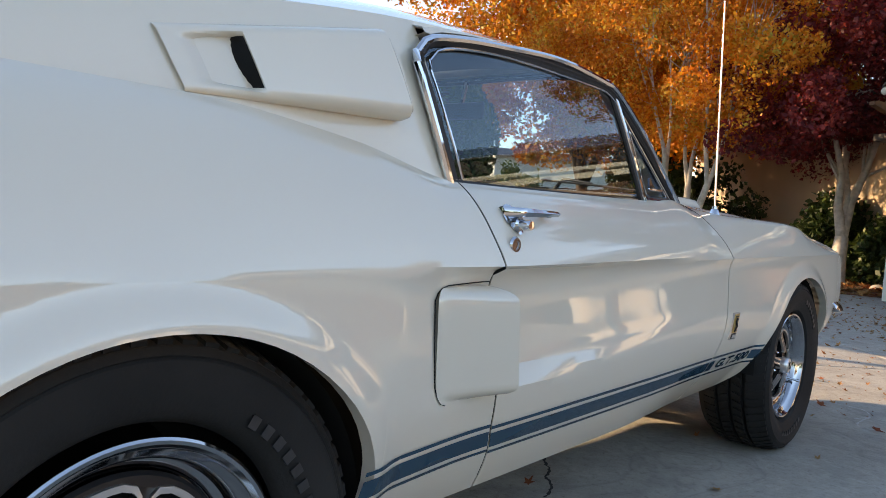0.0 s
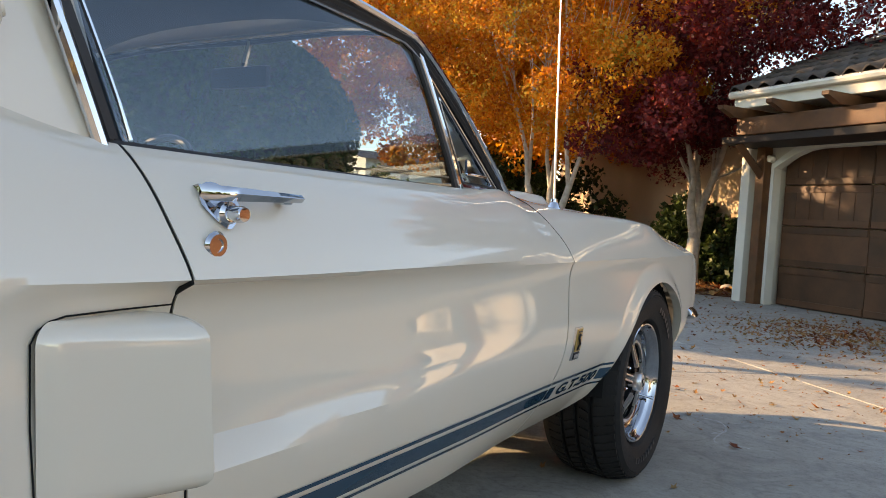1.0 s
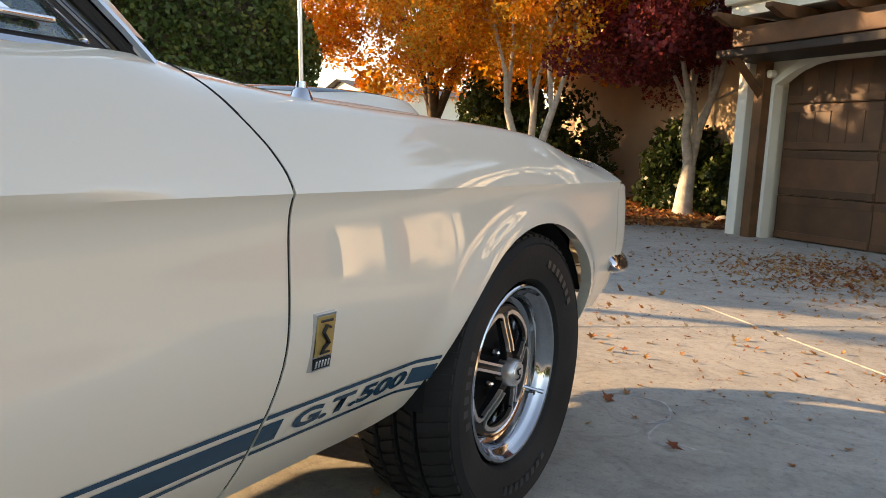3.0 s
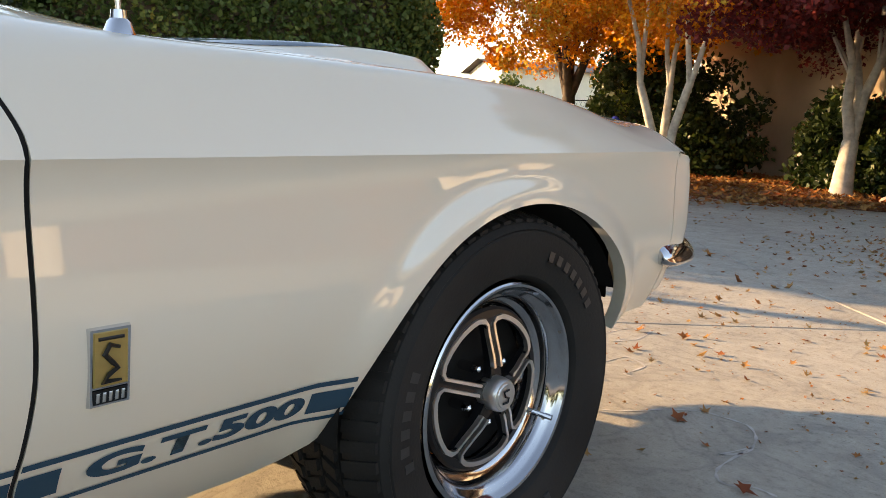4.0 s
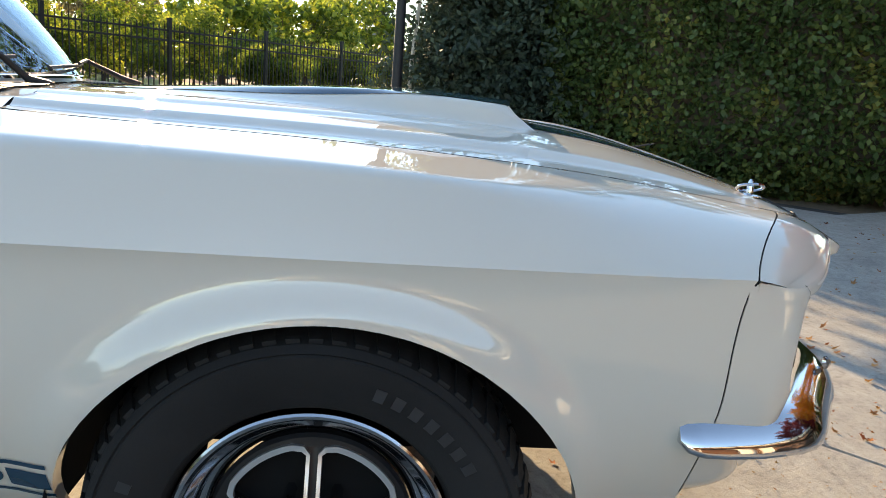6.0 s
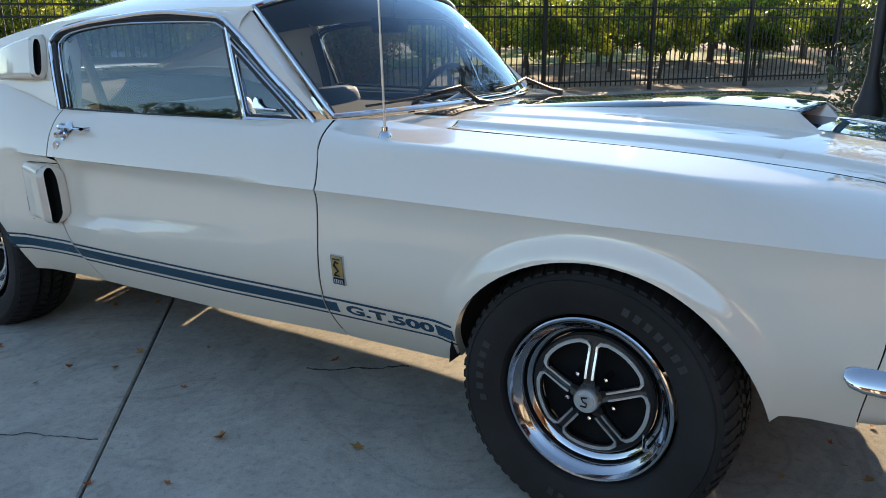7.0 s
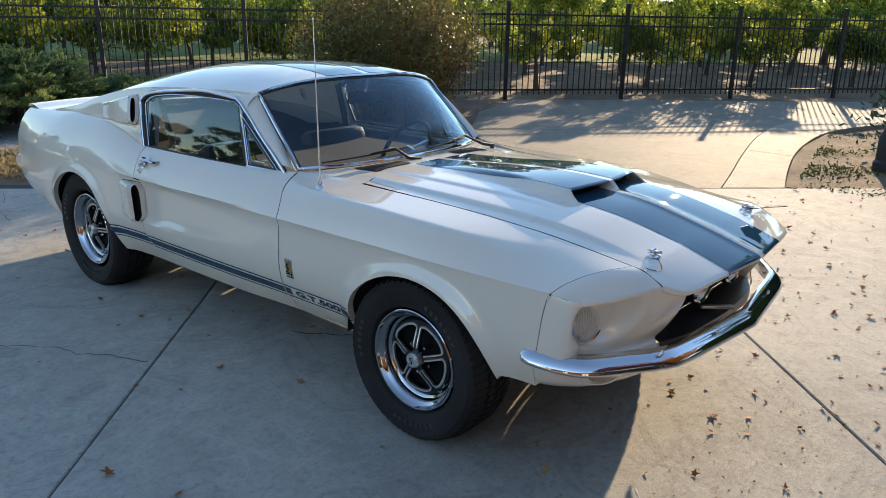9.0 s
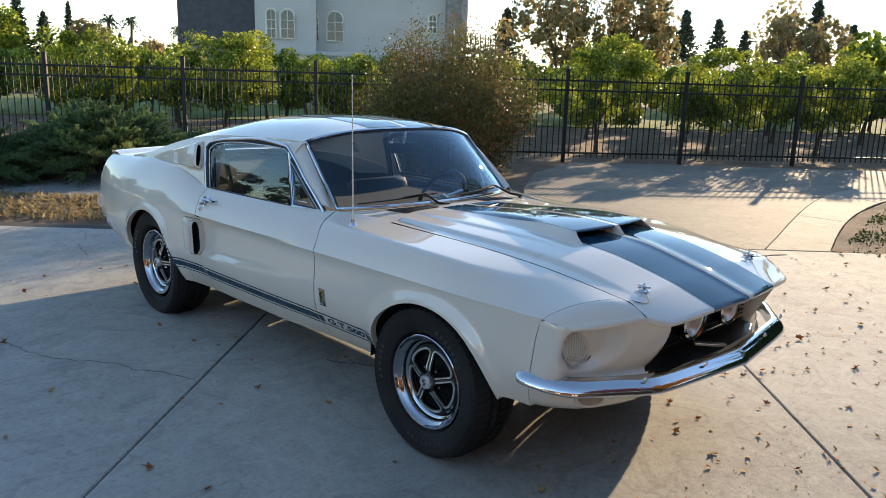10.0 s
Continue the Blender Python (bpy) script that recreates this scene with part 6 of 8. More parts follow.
# faded chalk scribbles by the front wheel
def chalk(*pts):
    xs = curve_of(*[(i, p[0]) for i, p in enumerate(pts)])
    ys = curve_of(*[(i, p[1]) for i, p in enumerate(pts)])
    rows = []
    for t in np.linspace(0, len(pts) - 1, 12 * len(pts)):
        d = Vector((xs(t + 0.05) - xs(t - 0.05), ys(t + 0.05) - ys(t - 0.05), 0))
        d = d.normalized() if d.length > 1e-6 else Vector((1, 0, 0))
        w = 0.0035 + 0.0015 * math.sin(t * 9)
        rows.append([(xs(t) - d.y * w, ys(t) + d.x * w, 0.0014), (xs(t) + d.y * w, ys(t) - d.x * w, 0.0014)])
    part("chalk_mark", facing(grid_bm(rows), (0, 0, 1)), CHALK, drive, smooth=False)


chalk((0.532, 0.865), (0.601, 0.929), (0.678, 1.034), (0.778, 1.091), (0.873, 1.087), (0.940, 1.011), (0.963, 0.900), (0.917, 0.825), (0.958, 0.931), (0.947, 0.759), (0.966, 0.688), (0.999, 0.667), (1.059, 0.703), (1.109, 0.695))
chalk((0.077, 1.634), (0.103, 1.775), (0.181, 1.827), (0.215, 1.669), (0.159, 1.541))
chalk((0.282, 1.295), (0.310, 1.410), (0.413, 1.347), (0.404, 1.224), (0.442, 1.214))

# leaf-strewn bed under the trees and the sandy verge by the fence
bm = prism_bm([tuple(at(a, b).xy) for a, b in ((5.52, -6.88), (4.42, -7.56), (3.32, -9.98), (2.87, -13.28), (2.47, -19.0), (14, -19.0), (14, -6.4), (6.6, -6.4))], -0.05, 0.012)
tagged(part("planting_bed", bm, BEDSOIL, None, smooth=False), "soil bed covered with red-brown fallen leaves", "flower bed", kind="structure")

# ======== foliage ========
def leaf_mesh(name, pts, size, material, parent=None, label="", seed=1, long=1.5, flat=0.0, along=None):
    """Many small leaves, each a folded blade of its own."""
    rng = np.random.default_rng(seed)
    pts = np.asarray(pts)
    m = len(pts)
    u = rng.normal(size=(m, 3)) if along is None else np.asarray(along) + rng.normal(size=(m, 3)) * 0.35
    if flat:
        u[:, 2] *= (1 - flat)
    u /= np.linalg.norm(u, axis=1)[:, None]
    w = rng.normal(size=(m, 3))
    if flat:
        w[:, 2] *= (1 - flat)
    w -= u * (u * w).sum(1)[:, None]
    w /= np.linalg.norm(w, axis=1)[:, None]
    s = size * rng.uniform(0.6, 1.35, m)[:, None]
    v = np.empty((m, 4, 3))
    nrm = np.cross(u, w)
    v[:, 0] = pts - u * s * long / 2
    v[:, 1] = pts + w * s / 2 + nrm * s * 0.12
    v[:, 2] = pts + u * s * long / 2
    v[:, 3] = pts - w * s / 2 + nrm * s * 0.12
    me = bpy.data.meshes.new(name)
    me.vertices.add(m * 4)
    me.vertices.foreach_set("co", v.reshape(-1))
    me.loops.add(m * 4)
    me.loops.foreach_set("vertex_index", np.arange(m * 4, dtype=np.int32))
    me.polygons.add(m)
    me.polygons.foreach_set("loop_start", np.arange(0, m * 4, 4, dtype=np.int32))
    me.update(calc_edges=True)
    ob = new(name, me)
    if parent is not None:
        ob.parent = parent
    me.materials.append(material)
    return tagged(ob, label)


def clumps(rng, centres, radii, per, shell=0.55, squash=0.8):
    out = []
    for c, r in zip(centres, radii):
        d = rng.normal(size=(per, 3))
        d /= np.linalg.norm(d, axis=1)[:, None]
        q = r * (shell + (1 - shell) * rng.random(per)) ** 1.0
        p = d * q[:, None]
        p[:, 2] *= squash
        out.append(p + c)
    return np.concatenate(out)


def crown_points(seed, radius, height, base, clump_n, per, clump_r, hollow=0.45, lean=(0, 0), ragged=0.25):
    """Clumps spread through an uneven dome."""
    rng = np.random.default_rng(seed)
    cs, rs = [], []
    while len(cs) < clump_n:
        p = rng.uniform(-1, 1, 3)
        q = np.linalg.norm(p)
        lim = 1 + ragged * math.sin(3 * math.atan2(p[1], p[0]) + seed) * 0.6 + rng.normal() * 0.05
        if hollow < q < lim and p[2] > -0.75:
            cs.append((p[0] * radius + lean[0] * (p[2] + 1), p[1] * radius + lean[1] * (p[2] + 1), base + (p[2] + 0.75) / 1.75 * height))
            rs.append(clump_r * rng.uniform(0.6, 1.3))
    return np.array(cs), clumps(rng, cs, rs, per), rs


def limb_set(bm, rng, fork, tips, r0, mains, turn):
    """A few main limbs leave the fork; twigs bend from them to the crown's clumps."""
    groups = {}
    for tipp in tips:
        a = math.atan2(tipp[1] - fork.y, tipp[0] - fork.x) - turn
        groups.setdefault(int(round(a / (2 * math.pi / mains))) % mains, []).append(Vector(tipp))
    for g in groups.values():
        c = sum(g, Vector()) / len(g)
        end = fork.lerp(c, 0.85)
        lift = max(0.3, end.z - fork.z)
        mid = Vector((fork.x + (end.x - fork.x) * 0.36 + rng.normal() * 0.05, fork.y + (end.y - fork.y) * 0.36 + rng.normal() * 0.05, fork.z + lift * 0.45))
        low = fork.lerp(mid, 0.5) + Vector((rng.normal() * 0.04, rng.normal() * 0.04, -0.02))
        tube([fork - Vector((0, 0, 0.05)), low, mid, end], [r0, r0 * 0.82, r0 * 0.6, r0 * 0.2], 8, bm, caps=False)
        for tipp in g[:16]:
            t = rng.uniform(0.25, 1.0)
            s0 = mid.lerp(end, t) if t > 0.4 else low.lerp(mid, t * 2.4)
            bend = s0.lerp(tipp, 0.5) + Vector((rng.normal() * 0.08, rng.normal() * 0.08, 0.08))
            tube([s0, bend, tipp], [r0 * 0.28, r0 * 0.17, 0.004], 5, bm, caps=False)


def tree(name, label, place, height, radius, base, bark, leaf_material, seed, stems=1, trunk_r=0.09, clump_n=90, per=260, leaf=0.075, clump_r=0.5, lean=(0, 0), spread=0.6, fork_z=0.0, mains=4):
    t = thing(name, label, "tree", place)
    rng = np.random.default_rng(seed)
    cs, pts, _ = crown_points(seed, radius, height - base, base, clump_n, per, clump_r, lean=lean)
    bm = bmesh.new()
    for k in range(stems):
        a = 2 * math.pi * k / stems + seed
        foot = Vector((0.05 * math.cos(a), 0.05 * math.sin(a), -0.05)) if stems > 1 else Vector((0, 0, -0.05))
        out = spread if stems > 1 else 0.12
        knee = Vector((foot.x + out * 0.35 * math.cos(a), foot.y + out * 0.35 * math.sin(a), (fork_z or base) * 0.55))
        fork = Vector((foot.x + out * math.cos(a), foot.y + out * math.sin(a), fork_z or base * 1.02))
        tube([foot + Vector((0, 0, -0.02)), foot + Vector((0, 0, 0.12)), knee, fork], [trunk_r * 1.5, trunk_r * 1.1, trunk_r * 0.9, trunk_r * 0.76], 12, bm)
        mine = sorted(range(len(cs)), key=lambda i: (cs[i][0] - fork.x * 2) ** 2 + (cs[i][1] - fork.y * 2) ** 2 + rng.random() * radius)[: max(14, 60 // stems)]
        limb_set(bm, rng, fork, [cs[i] for i in mine], trunk_r * 0.62, mains if stems == 1 else 2, a + 0.6)
    part("trunk", bm, bark, t, "bare bark trunk and limbs", sharp=60)
    leaf_mesh("crown", pts, leaf, leaf_material, t, "", seed)
    return t


def shrub(name, label, place, size, leaf_material, seed, n=9000, leaf=0.06, clump_n=70, clump_r=0.35, category="bush", long=1.6, stems=True):
    t = thing(name, label, category, place)
    rng = np.random.default_rng(seed)
    cs, rs = [], []
    while len(cs) < clump_n:
        p = rng.uniform(-1, 1, 3)
        p[2] = abs(p[2])
        if 0.35 < np.linalg.norm(p) < 1 + 0.12 * math.sin(5 * math.atan2(p[1], p[0]) + seed):
            cs.append(tuple(p * np.array(size)))
            rs.append(clump_r * rng.uniform(0.6, 1.3))
    pts = clumps(rng, cs, rs, n // clump_n, 0.4)
    pts = pts[pts[:, 2] > 0.02]
    leaf_mesh("foliage", pts, leaf, leaf_material, t, "", seed, long)
    if stems:
        bm = bmesh.new()
        for i in range(0, clump_n, 3):
            c = Vector(cs[i])
            tube([Vector((c.x * 0.12, c.y * 0.12, -0.05)), Vector((c.x * 0.5, c.y * 0.5, c.z * 0.55)), c], [0.03, 0.018, 0.006], 5, bm, caps=False)
        part("woody_base", bm, BARK_DARK, t, "dark woody stems")
    return t


# trees by the house
tree("maple_tree", "orange autumn tree with pale forked trunks", (-3.8, 9.6, 0), 6.8, 3.1, 2.5, BARK_PALE, ORANGE_LEAF, 4, stems=3, trunk_r=0.075, clump_n=200, per=620, leaf=0.040, clump_r=0.50, lean=(0.25, 0.15), spread=0.36, fork_z=1.55)
tree("maple_tree", "large orange autumn tree with dark trunk", (-8.75, 14.5, 0), 8.6, 4.8, 2.55, BARK_DARK, ORANGE_LEAF, 9, stems=1, trunk_r=0.20, clump_n=240, per=380, leaf=0.07, clump_r=0.7, spread=0.9, fork_z=1.6)
tree("maple_tree", "orange autumn tree behind the bed", (-6.6, 14.0, 0), 8.0, 3.4, 2.3, BARK_DARK, ORANGE_LEAF, 21, stems=2, trunk_r=0.10, clump_n=140, per=250, leaf=0.08, clump_r=0.6, spread=0.6)
tree("plum_tree", "dark red-leaved tree with pale forked trunk", (-1.60, 10.95, 0), 8.2, 3.75, 2.15, BARK_PALE, RED_LEAF, 14, stems=1, trunk_r=0.15, clump_n=380, per=420, leaf=0.050, clump_r=0.5, lean=(2.2, 0.2), spread=0.7, fork_z=0.80, mains=3)
# tall trees added here with crowns set so their shade dapples the garage
tree("tall_tree", "tall leafy tree behind the hedge", (-13.2, 3.6, 0), 9.8, 3.2, 4.3, BARK_DARK, HEDGE_LEAF, 33, stems=2, trunk_r=0.14, clump_n=70, per=200, leaf=0.08, clump_r=0.5, spread=0.8)
tree("tall_tree", "tall leafy tree behind the hedge", (-14.5, 7.6, 0), 9.6, 2.9, 4.5, BARK_DARK, HEDGE_LEAF, 34, stems=2, trunk_r=0.14, clump_n=70, per=200, leaf=0.08, clump_r=0.5, spread=0.8)

# hedge, tall conifers, shrubs before the wall
def hedge(place, turn, size, seed):
    t = thing("hedge", "tall clipped green hedge with rounded top", "hedge", place, turn)
    rng = np.random.default_rng(seed)
    m = 90000
    d = rng.normal(size=(m, 3))
    d /= (np.abs(d) ** 3.2).sum(1)[:, None] ** (1 / 3.2)
    wob = 1 + 0.035 * np.sin(d[:, 0] * 7 + d[:, 2] * 5) + 0.03 * np.sin(d[:, 1] * 9 - d[:, 2] * 4)
    q = (0.90 + 0.12 * rng.random(m)) * wob
    p = d * q[:, None] * np.array((size[0] / 2, size[1] / 2, size[2] / 2)) + np.array((0, 0, size[2] / 2))
    leaf_mesh("foliage", p[p[:, 2] > 0], 0.058, HEDGE_LEAF, t, "", seed, 1.5)
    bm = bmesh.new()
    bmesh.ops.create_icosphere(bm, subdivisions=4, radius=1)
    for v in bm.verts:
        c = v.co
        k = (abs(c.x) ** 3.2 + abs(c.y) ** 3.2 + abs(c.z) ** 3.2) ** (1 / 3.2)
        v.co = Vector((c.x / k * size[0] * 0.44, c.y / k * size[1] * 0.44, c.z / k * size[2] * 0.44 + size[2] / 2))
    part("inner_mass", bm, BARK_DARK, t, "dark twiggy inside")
    return t


hedge((-8.2, 4.95, -0.1), 62, (5.6, 3.0, 3.7), 31)


def conifer(place, height, radius, seed, dense=1.0, leaf=0.10, label="tall dark green conifer", needle=None, taper=0.75, fluff=0.16):
    t = thing("conifer", label, "tree", place)
    rng = np.random.default_rng(seed)
    part("trunk", tube([(0, 0, -0.1), (0, 0, height * 0.5), (0, 0, height * 0.98)], [height * 0.022, height * 0.013, 0.01], 7), BARK_DARK, t)
    pts = []
    m = int(190 * dense)
    for i in range(m):
        h = 0.05 + 0.93 * i / m
        a = i * 2.4 + rng.random()
        reach = radius * (1 - h) ** taper * rng.uniform(0.6, 1.15)
        k = int(70 * dense ** 0.5)
        s = rng.random(k) ** 0.6
        x = s * reach
        spreadw = fluff * radius * (1 - h * 0.8)
        pts.append(np.stack([x * math.cos(a) + rng.normal(size=k) * spreadw, x * math.sin(a) + rng.normal(size=k) * spreadw, h * height - 0.18 * x + rng.normal(size=k) * 0.10], 1))
    leaf_mesh("crown", np.concatenate(pts), leaf, needle or CONIFER_LEAF, t, "", seed, 2.2)
    return t


conifer((-9.6, 1.7, 0), 4.9, 2.1, 41, 3.4, 0.05)
conifer((-10.4, 3.8, 0), 7.6, 1.30, 42, 1.4, 0.055)
shrub("shrub", "dark leafy shrub against the house wall", (-5.9, 13.6, 0), (1.9, 1.1, 2.5), DARK_LEAF, 51, 14000, 0.085, 90, 0.45)
shrub("shrub", "tall dark shrub at the end of the house wall", (-7.2, 15.2, 0), (1.4, 1.1, 3.0), DARK_LEAF, 57, 11000, 0.09, 70, 0.45)
shrub("shrub", "dark leafy shrub under the red tree", (-1.95, 12.1, 0), (0.6, 0.5, 1.8), DARK_LEAF, 52, 8000, 0.08, 60, 0.35)
shrub("shrub", "dark leafy shrub by the garage corner", (-0.75, 11.5, 0), (0.6, 0.4, 1.6), DARK_LEAF, 53, 6000, 0.08, 50, 0.3)
shrub("shrub", "yellow-green variegated shrub under the trees", (-6.7, 13.9, 0), (1.25, 0.6, 1.95), IVY_LEAF, 54, 12000, 0.055, 80, 0.32)
shrub("shrub", "low green ground cover by the path", (-7.8, 12.4, 0), (1.2, 0.6, 0.3), DARK_LEAF, 55, 3000, 0.05, 30, 0.15, stems=False)
shrub("shrub", "bright yellow shrub behind the wire fence", (-19.6, 22.5, 0), (1.5, 1.5, 2.0), YELLOW_LEAF, 56, 7000, 0.09, 50, 0.4)

for k, (az, d, h) in enumerate(((133.6, 24, 1.5), (132.6, 27, 1.7), (131.4, 24, 1.4), (130.2, 26, 1.9), (129.2, 23, 1.7), (128.4, 27, 1.8))):
    shrub("shrub", "garden shrub beyond the path", (1.7 + d * math.cos(radians(az)), -0.4 + d * math.sin(radians(az)), 0), (0.9, 0.9, h), (DARK_LEAF, CITRUS_LEAF, BAMBOO_LEAF)[k % 3], 580 + k, 2600, 0.10, 30, 0.35)

# juniper and reddish shrub before the fence
def juniper(place, size, seed):
    """A spreading mound of feathery sprays that arch outwards and reach the ground."""
    t = thing("juniper", "spreading green juniper mound on the verge", "bush", place)
    rng = np.random.default_rng(seed)
    pts, dirs, bm = [], [], bmesh.new()
    for i in range(190):
        a = i * 2.39996 + rng.normal() * 0.2
        e = math.asin(((i + 0.5) / 190) ** 0.8)
        d = np.array((math.cos(a) * math.cos(e), math.sin(a) * math.cos(e), math.sin(e)))
        tipp = d * np.array(size) * (rng.uniform(0.72, 1.0) + 0.10 * math.sin(3 * a + seed))
        root = tipp * np.array((0.2, 0.2, 0.0)) + np.array((0, 0, 0.05))
        way = (tipp - root) / np.linalg.norm(tipp - root)
        side = np.cross(way, (0, 0, 1.0))
        side /= np.linalg.norm(side) + 1e-6
        if i % 4 == 0:
            tube([Vector(root), Vector((root + tipp) / 2) + Vector((0, 0, 0.10)), Vector(tipp)], [0.024, 0.014, 0.004], 5, bm, caps=False)
        for j in range(17):
            # one plume: leaves the branch forwards and sideways, its tip nodding
            s0 = rng.uniform(0.45, 1.0)
            base = root + (tipp - root) * s0 + np.array((0, 0, 0.10 * math.sin(s0 * 3.0)))
            L = rng.uniform(0.16, 0.36)
            go = way * rng.uniform(0.5, 1.0) + side * rng.uniform(-0.8, 0.8) + np.array((0, 0, rng.uniform(-0.05, 0.45)))
            go /= np.linalg.norm(go)
            k = 46
            f = rng.random(k) ** 0.8
            q = base[None] + go[None] * (L * f)[:, None]
            q[:, 2] -= 0.10 * L / 0.3 * f ** 2.2
            off = rng.normal(size=(k, 3)) * (0.026 * (1 - 0.75 * f))[:, None]
            pts.append(q + off)
            dirs.append(go[None] + off * 14)
    p, u = np.concatenate(pts), np.concatenate(dirs)
    keep = p[:, 2] > 0.0
    part("woody_base", bm, BARK_DARK, t, "brown woody stems")
    leaf_mesh("sprays", p[keep], 0.013, JUNIPER_LEAF, t, "", seed, 4.0, along=u[keep])
    return t


juniper((-1.55, -10.25, 0), (1.45, 1.25, 1.10), 61)
juniper((0.65, -10.5, 0), (1.9, 1.3, 0.72), 62)
juniper((-3.6, -10.4, 0), (1.4, 1.1, 0.48), 63)


def cane_shrub(place, size, seed):
    t = thing("shrub", "airy reddish cane shrub beside the fence", "bush", place)
    rng = np.random.default_rng(seed)
    bm = bmesh.new()
    pts = []
    for i in range(130):
        a = rng.uniform(0, 2 * math.pi)
        r0, r1 = rng.random() ** 0.5 * 0.55, rng.random() ** 0.5
        h = size[2] * rng.uniform(0.6, 1.05) * (1 - 0.35 * r1 * r1)
        f = Vector((r0 * size[0] * math.cos(a), r0 * size[1] * math.sin(a), -0.05))
        tp = Vector((r1 * size[0] * math.cos(a), r1 * size[1] * math.sin(a), h))
        mid = f.lerp(tp, 0.55) + Vector((0, 0, 0.15))
        tube([f, mid, tp], [0.012, 0.008, 0.003], 4, bm, caps=False)
        k = 420
        s = rng.random(k) ** 0.7
        q = np.array(f)[None] * (1 - s)[:, None] + np.array(tp)[None] * s[:, None]
        pts.append(q + rng.normal(size=(k, 3)) * 0.15)
    part("canes", bm, BARK_DARK, t, "thin brown canes")
    p = np.concatenate(pts)
    leaf_mesh("foliage", p[p[:, 2] > 0.03], 0.024, BAMBOO_LEAF, t, "", seed, 2.8)
    return t


cane_shrub((-6.6, -7.5, 0), (1.9, 1.5, 2.6), 71)

# ======== the fence ========
P0, STEP = Vector((-10.42, -7.76, 0)), Vector((-2.10, 1.636, 0))


def fence_panel(k):
    """Eight feet of black tubular fence with its post."""
    a, b = P0 + STEP * k, P0 + STEP * (k + 1)
    d = (b - a)
    L = d.length
    ang = math.degrees(math.atan2(d.y, d.x))
    f = thing("fence_panel", "black metal picket fence panel", "fence", (a.x, a.y, 0), ang, "fence along the orchard")
    bm = box_bm((0.075, 0.075, 1.98), (0, 0, 0.94), 0.004)
    box_bm((0.088, 0.088, 0.03), (0, 0, 1.94), 0.006, bm)
    part("post", bm, FENCE, f, smooth=False)
    for z in (0.16, 1.50, 1.70):
        part("rail", box_bm((L - 0.075, 0.032, 0.038), (L / 2, 0, z), 0.003), FENCE, f, smooth=False)
    pk = bmesh.new()
    box_bm((0.019, 0.019, 1.70), (0, 0, 0.91), 0, pk)
    tipv = pk.verts.new((0, 0, 1.86))
    top = [v for v in pk.verts if abs(v.co.z - 1.76) < 1e-4]
    top.sort(key=lambda v: math.atan2(v.co.y, v.co.x))
    for i in range(4):
        pk.faces.new((top[i], top[(i + 1) % 4], tipv))
    me = bpy.data.meshes.new("picket")
    pk.to_mesh(me)
    pk.free()
    me.materials.append(FENCE)
    m = 20
    for i in range(m):
        o = new("picket", me)
        o.parent = f
        o.location = (0.12 + (L - 0.24) * i / (m - 1), 0, 0)


for k in range(-7, 9):
    fence_panel(k)

# ======== the orchard and what lies beyond ========
rng = np.random.default_rng(5)
citrus = None
for i in range(4):
    for j in range(13):
        p = P0 + STEP * (j - 6.5 + 0.35 * (i % 2)) * 1.15 + Vector((-0.614, -0.789, 0)) * (2.4 + 4.2 * i + 0.5 * rng.random())
        sc = rng.uniform(0.78, 1.32)
        if i == 0:
            tree("citrus_tree", "leafy yellow-green citrus tree in the orchard", (p.x, p.y, 0), 2.15 * sc, 1.0 * sc, 0.7 + 0.25 * rng.random(), BARK_DARK, CITRUS_LEAF, 100 + j, 1, 0.05, 50, 300, 0.050, 0.34)
        else:
            if citrus is None:
                citrus = tree("citrus_tree", "leafy yellow-green citrus tree in the orchard", (p.x, p.y, 0), 2.3, 1.2, 0.75, BARK_DARK, CITRUS_LEAF, 200, 1, 0.06, 46, 240, 0.065, 0.36)
            else:
                copy_thing(citrus, pose(p.x, p.y, 0, 0, 0, rng.uniform(0, 360)))
c0 = P0 + Vector((-0.614, -0.789, 0)) * 13
LAWN = soil_mat("lawn", [(0.3, (0.07, 0.10, 0.02)), (0.5, (0.13, 0.16, 0.03)), (0.7, (0.22, 0.22, 0.05))], 3)
bm = prism_bm([(c0.x + d1 * -0.789 * 1 + d2 * -0.614, c0.y + d1 * 0.614 + d2 * -0.789) for d1, d2 in ((-26, 0), (26, 0), (26, 22), (-26, 22))], -0.05, -0.02)
tagged(part("lawn", bm, LAWN, None, smooth=False), "sunlit green lawn beyond the orchard", "lawn", kind="structure")


def far_place(az, dist):
    return (2.93 + dist * math.cos(radians(az)), 2.25 + dist * math.sin(radians(az)), 0)


first = {}
for i, (az, dist, h, r) in enumerate([(210.6, 64, 7.0, 1.9), (208.9, 60, 7.2, 1.7), (206.7, 64, 6.9, 1.6), (204.9, 66, 6.2, 1.5), (202.2, 60, 6.4, 1.6), (200.6, 56, 7.4, 1.7), (198.4, 66, 6.6, 1.6),
                                      (193.8, 62, 9.5, 2.3), (190.5, 58, 9.0, 2.2), (221.5, 58, 7.0, 2.0), (187, 60, 9.5, 2.3), (183, 62, 10.5, 2.3), (179, 60, 9.5, 2.2), (254.7, 62, 6.6, 1.3), (253.2, 62, 5.6, 1.3), (251.7, 64, 6.5, 0.9)]):
    p = far_place(az, dist)
    if "pine" not in first:
        first["pine"] = conifer(p, 9.2, 2.1, 300, 0.42, 0.15, "distant pine tree with needles paled as by haze", HAZED_NEEDLE, 0.85, 0.12)
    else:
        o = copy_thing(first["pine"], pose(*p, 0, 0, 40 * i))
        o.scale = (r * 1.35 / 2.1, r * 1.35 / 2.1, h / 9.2)
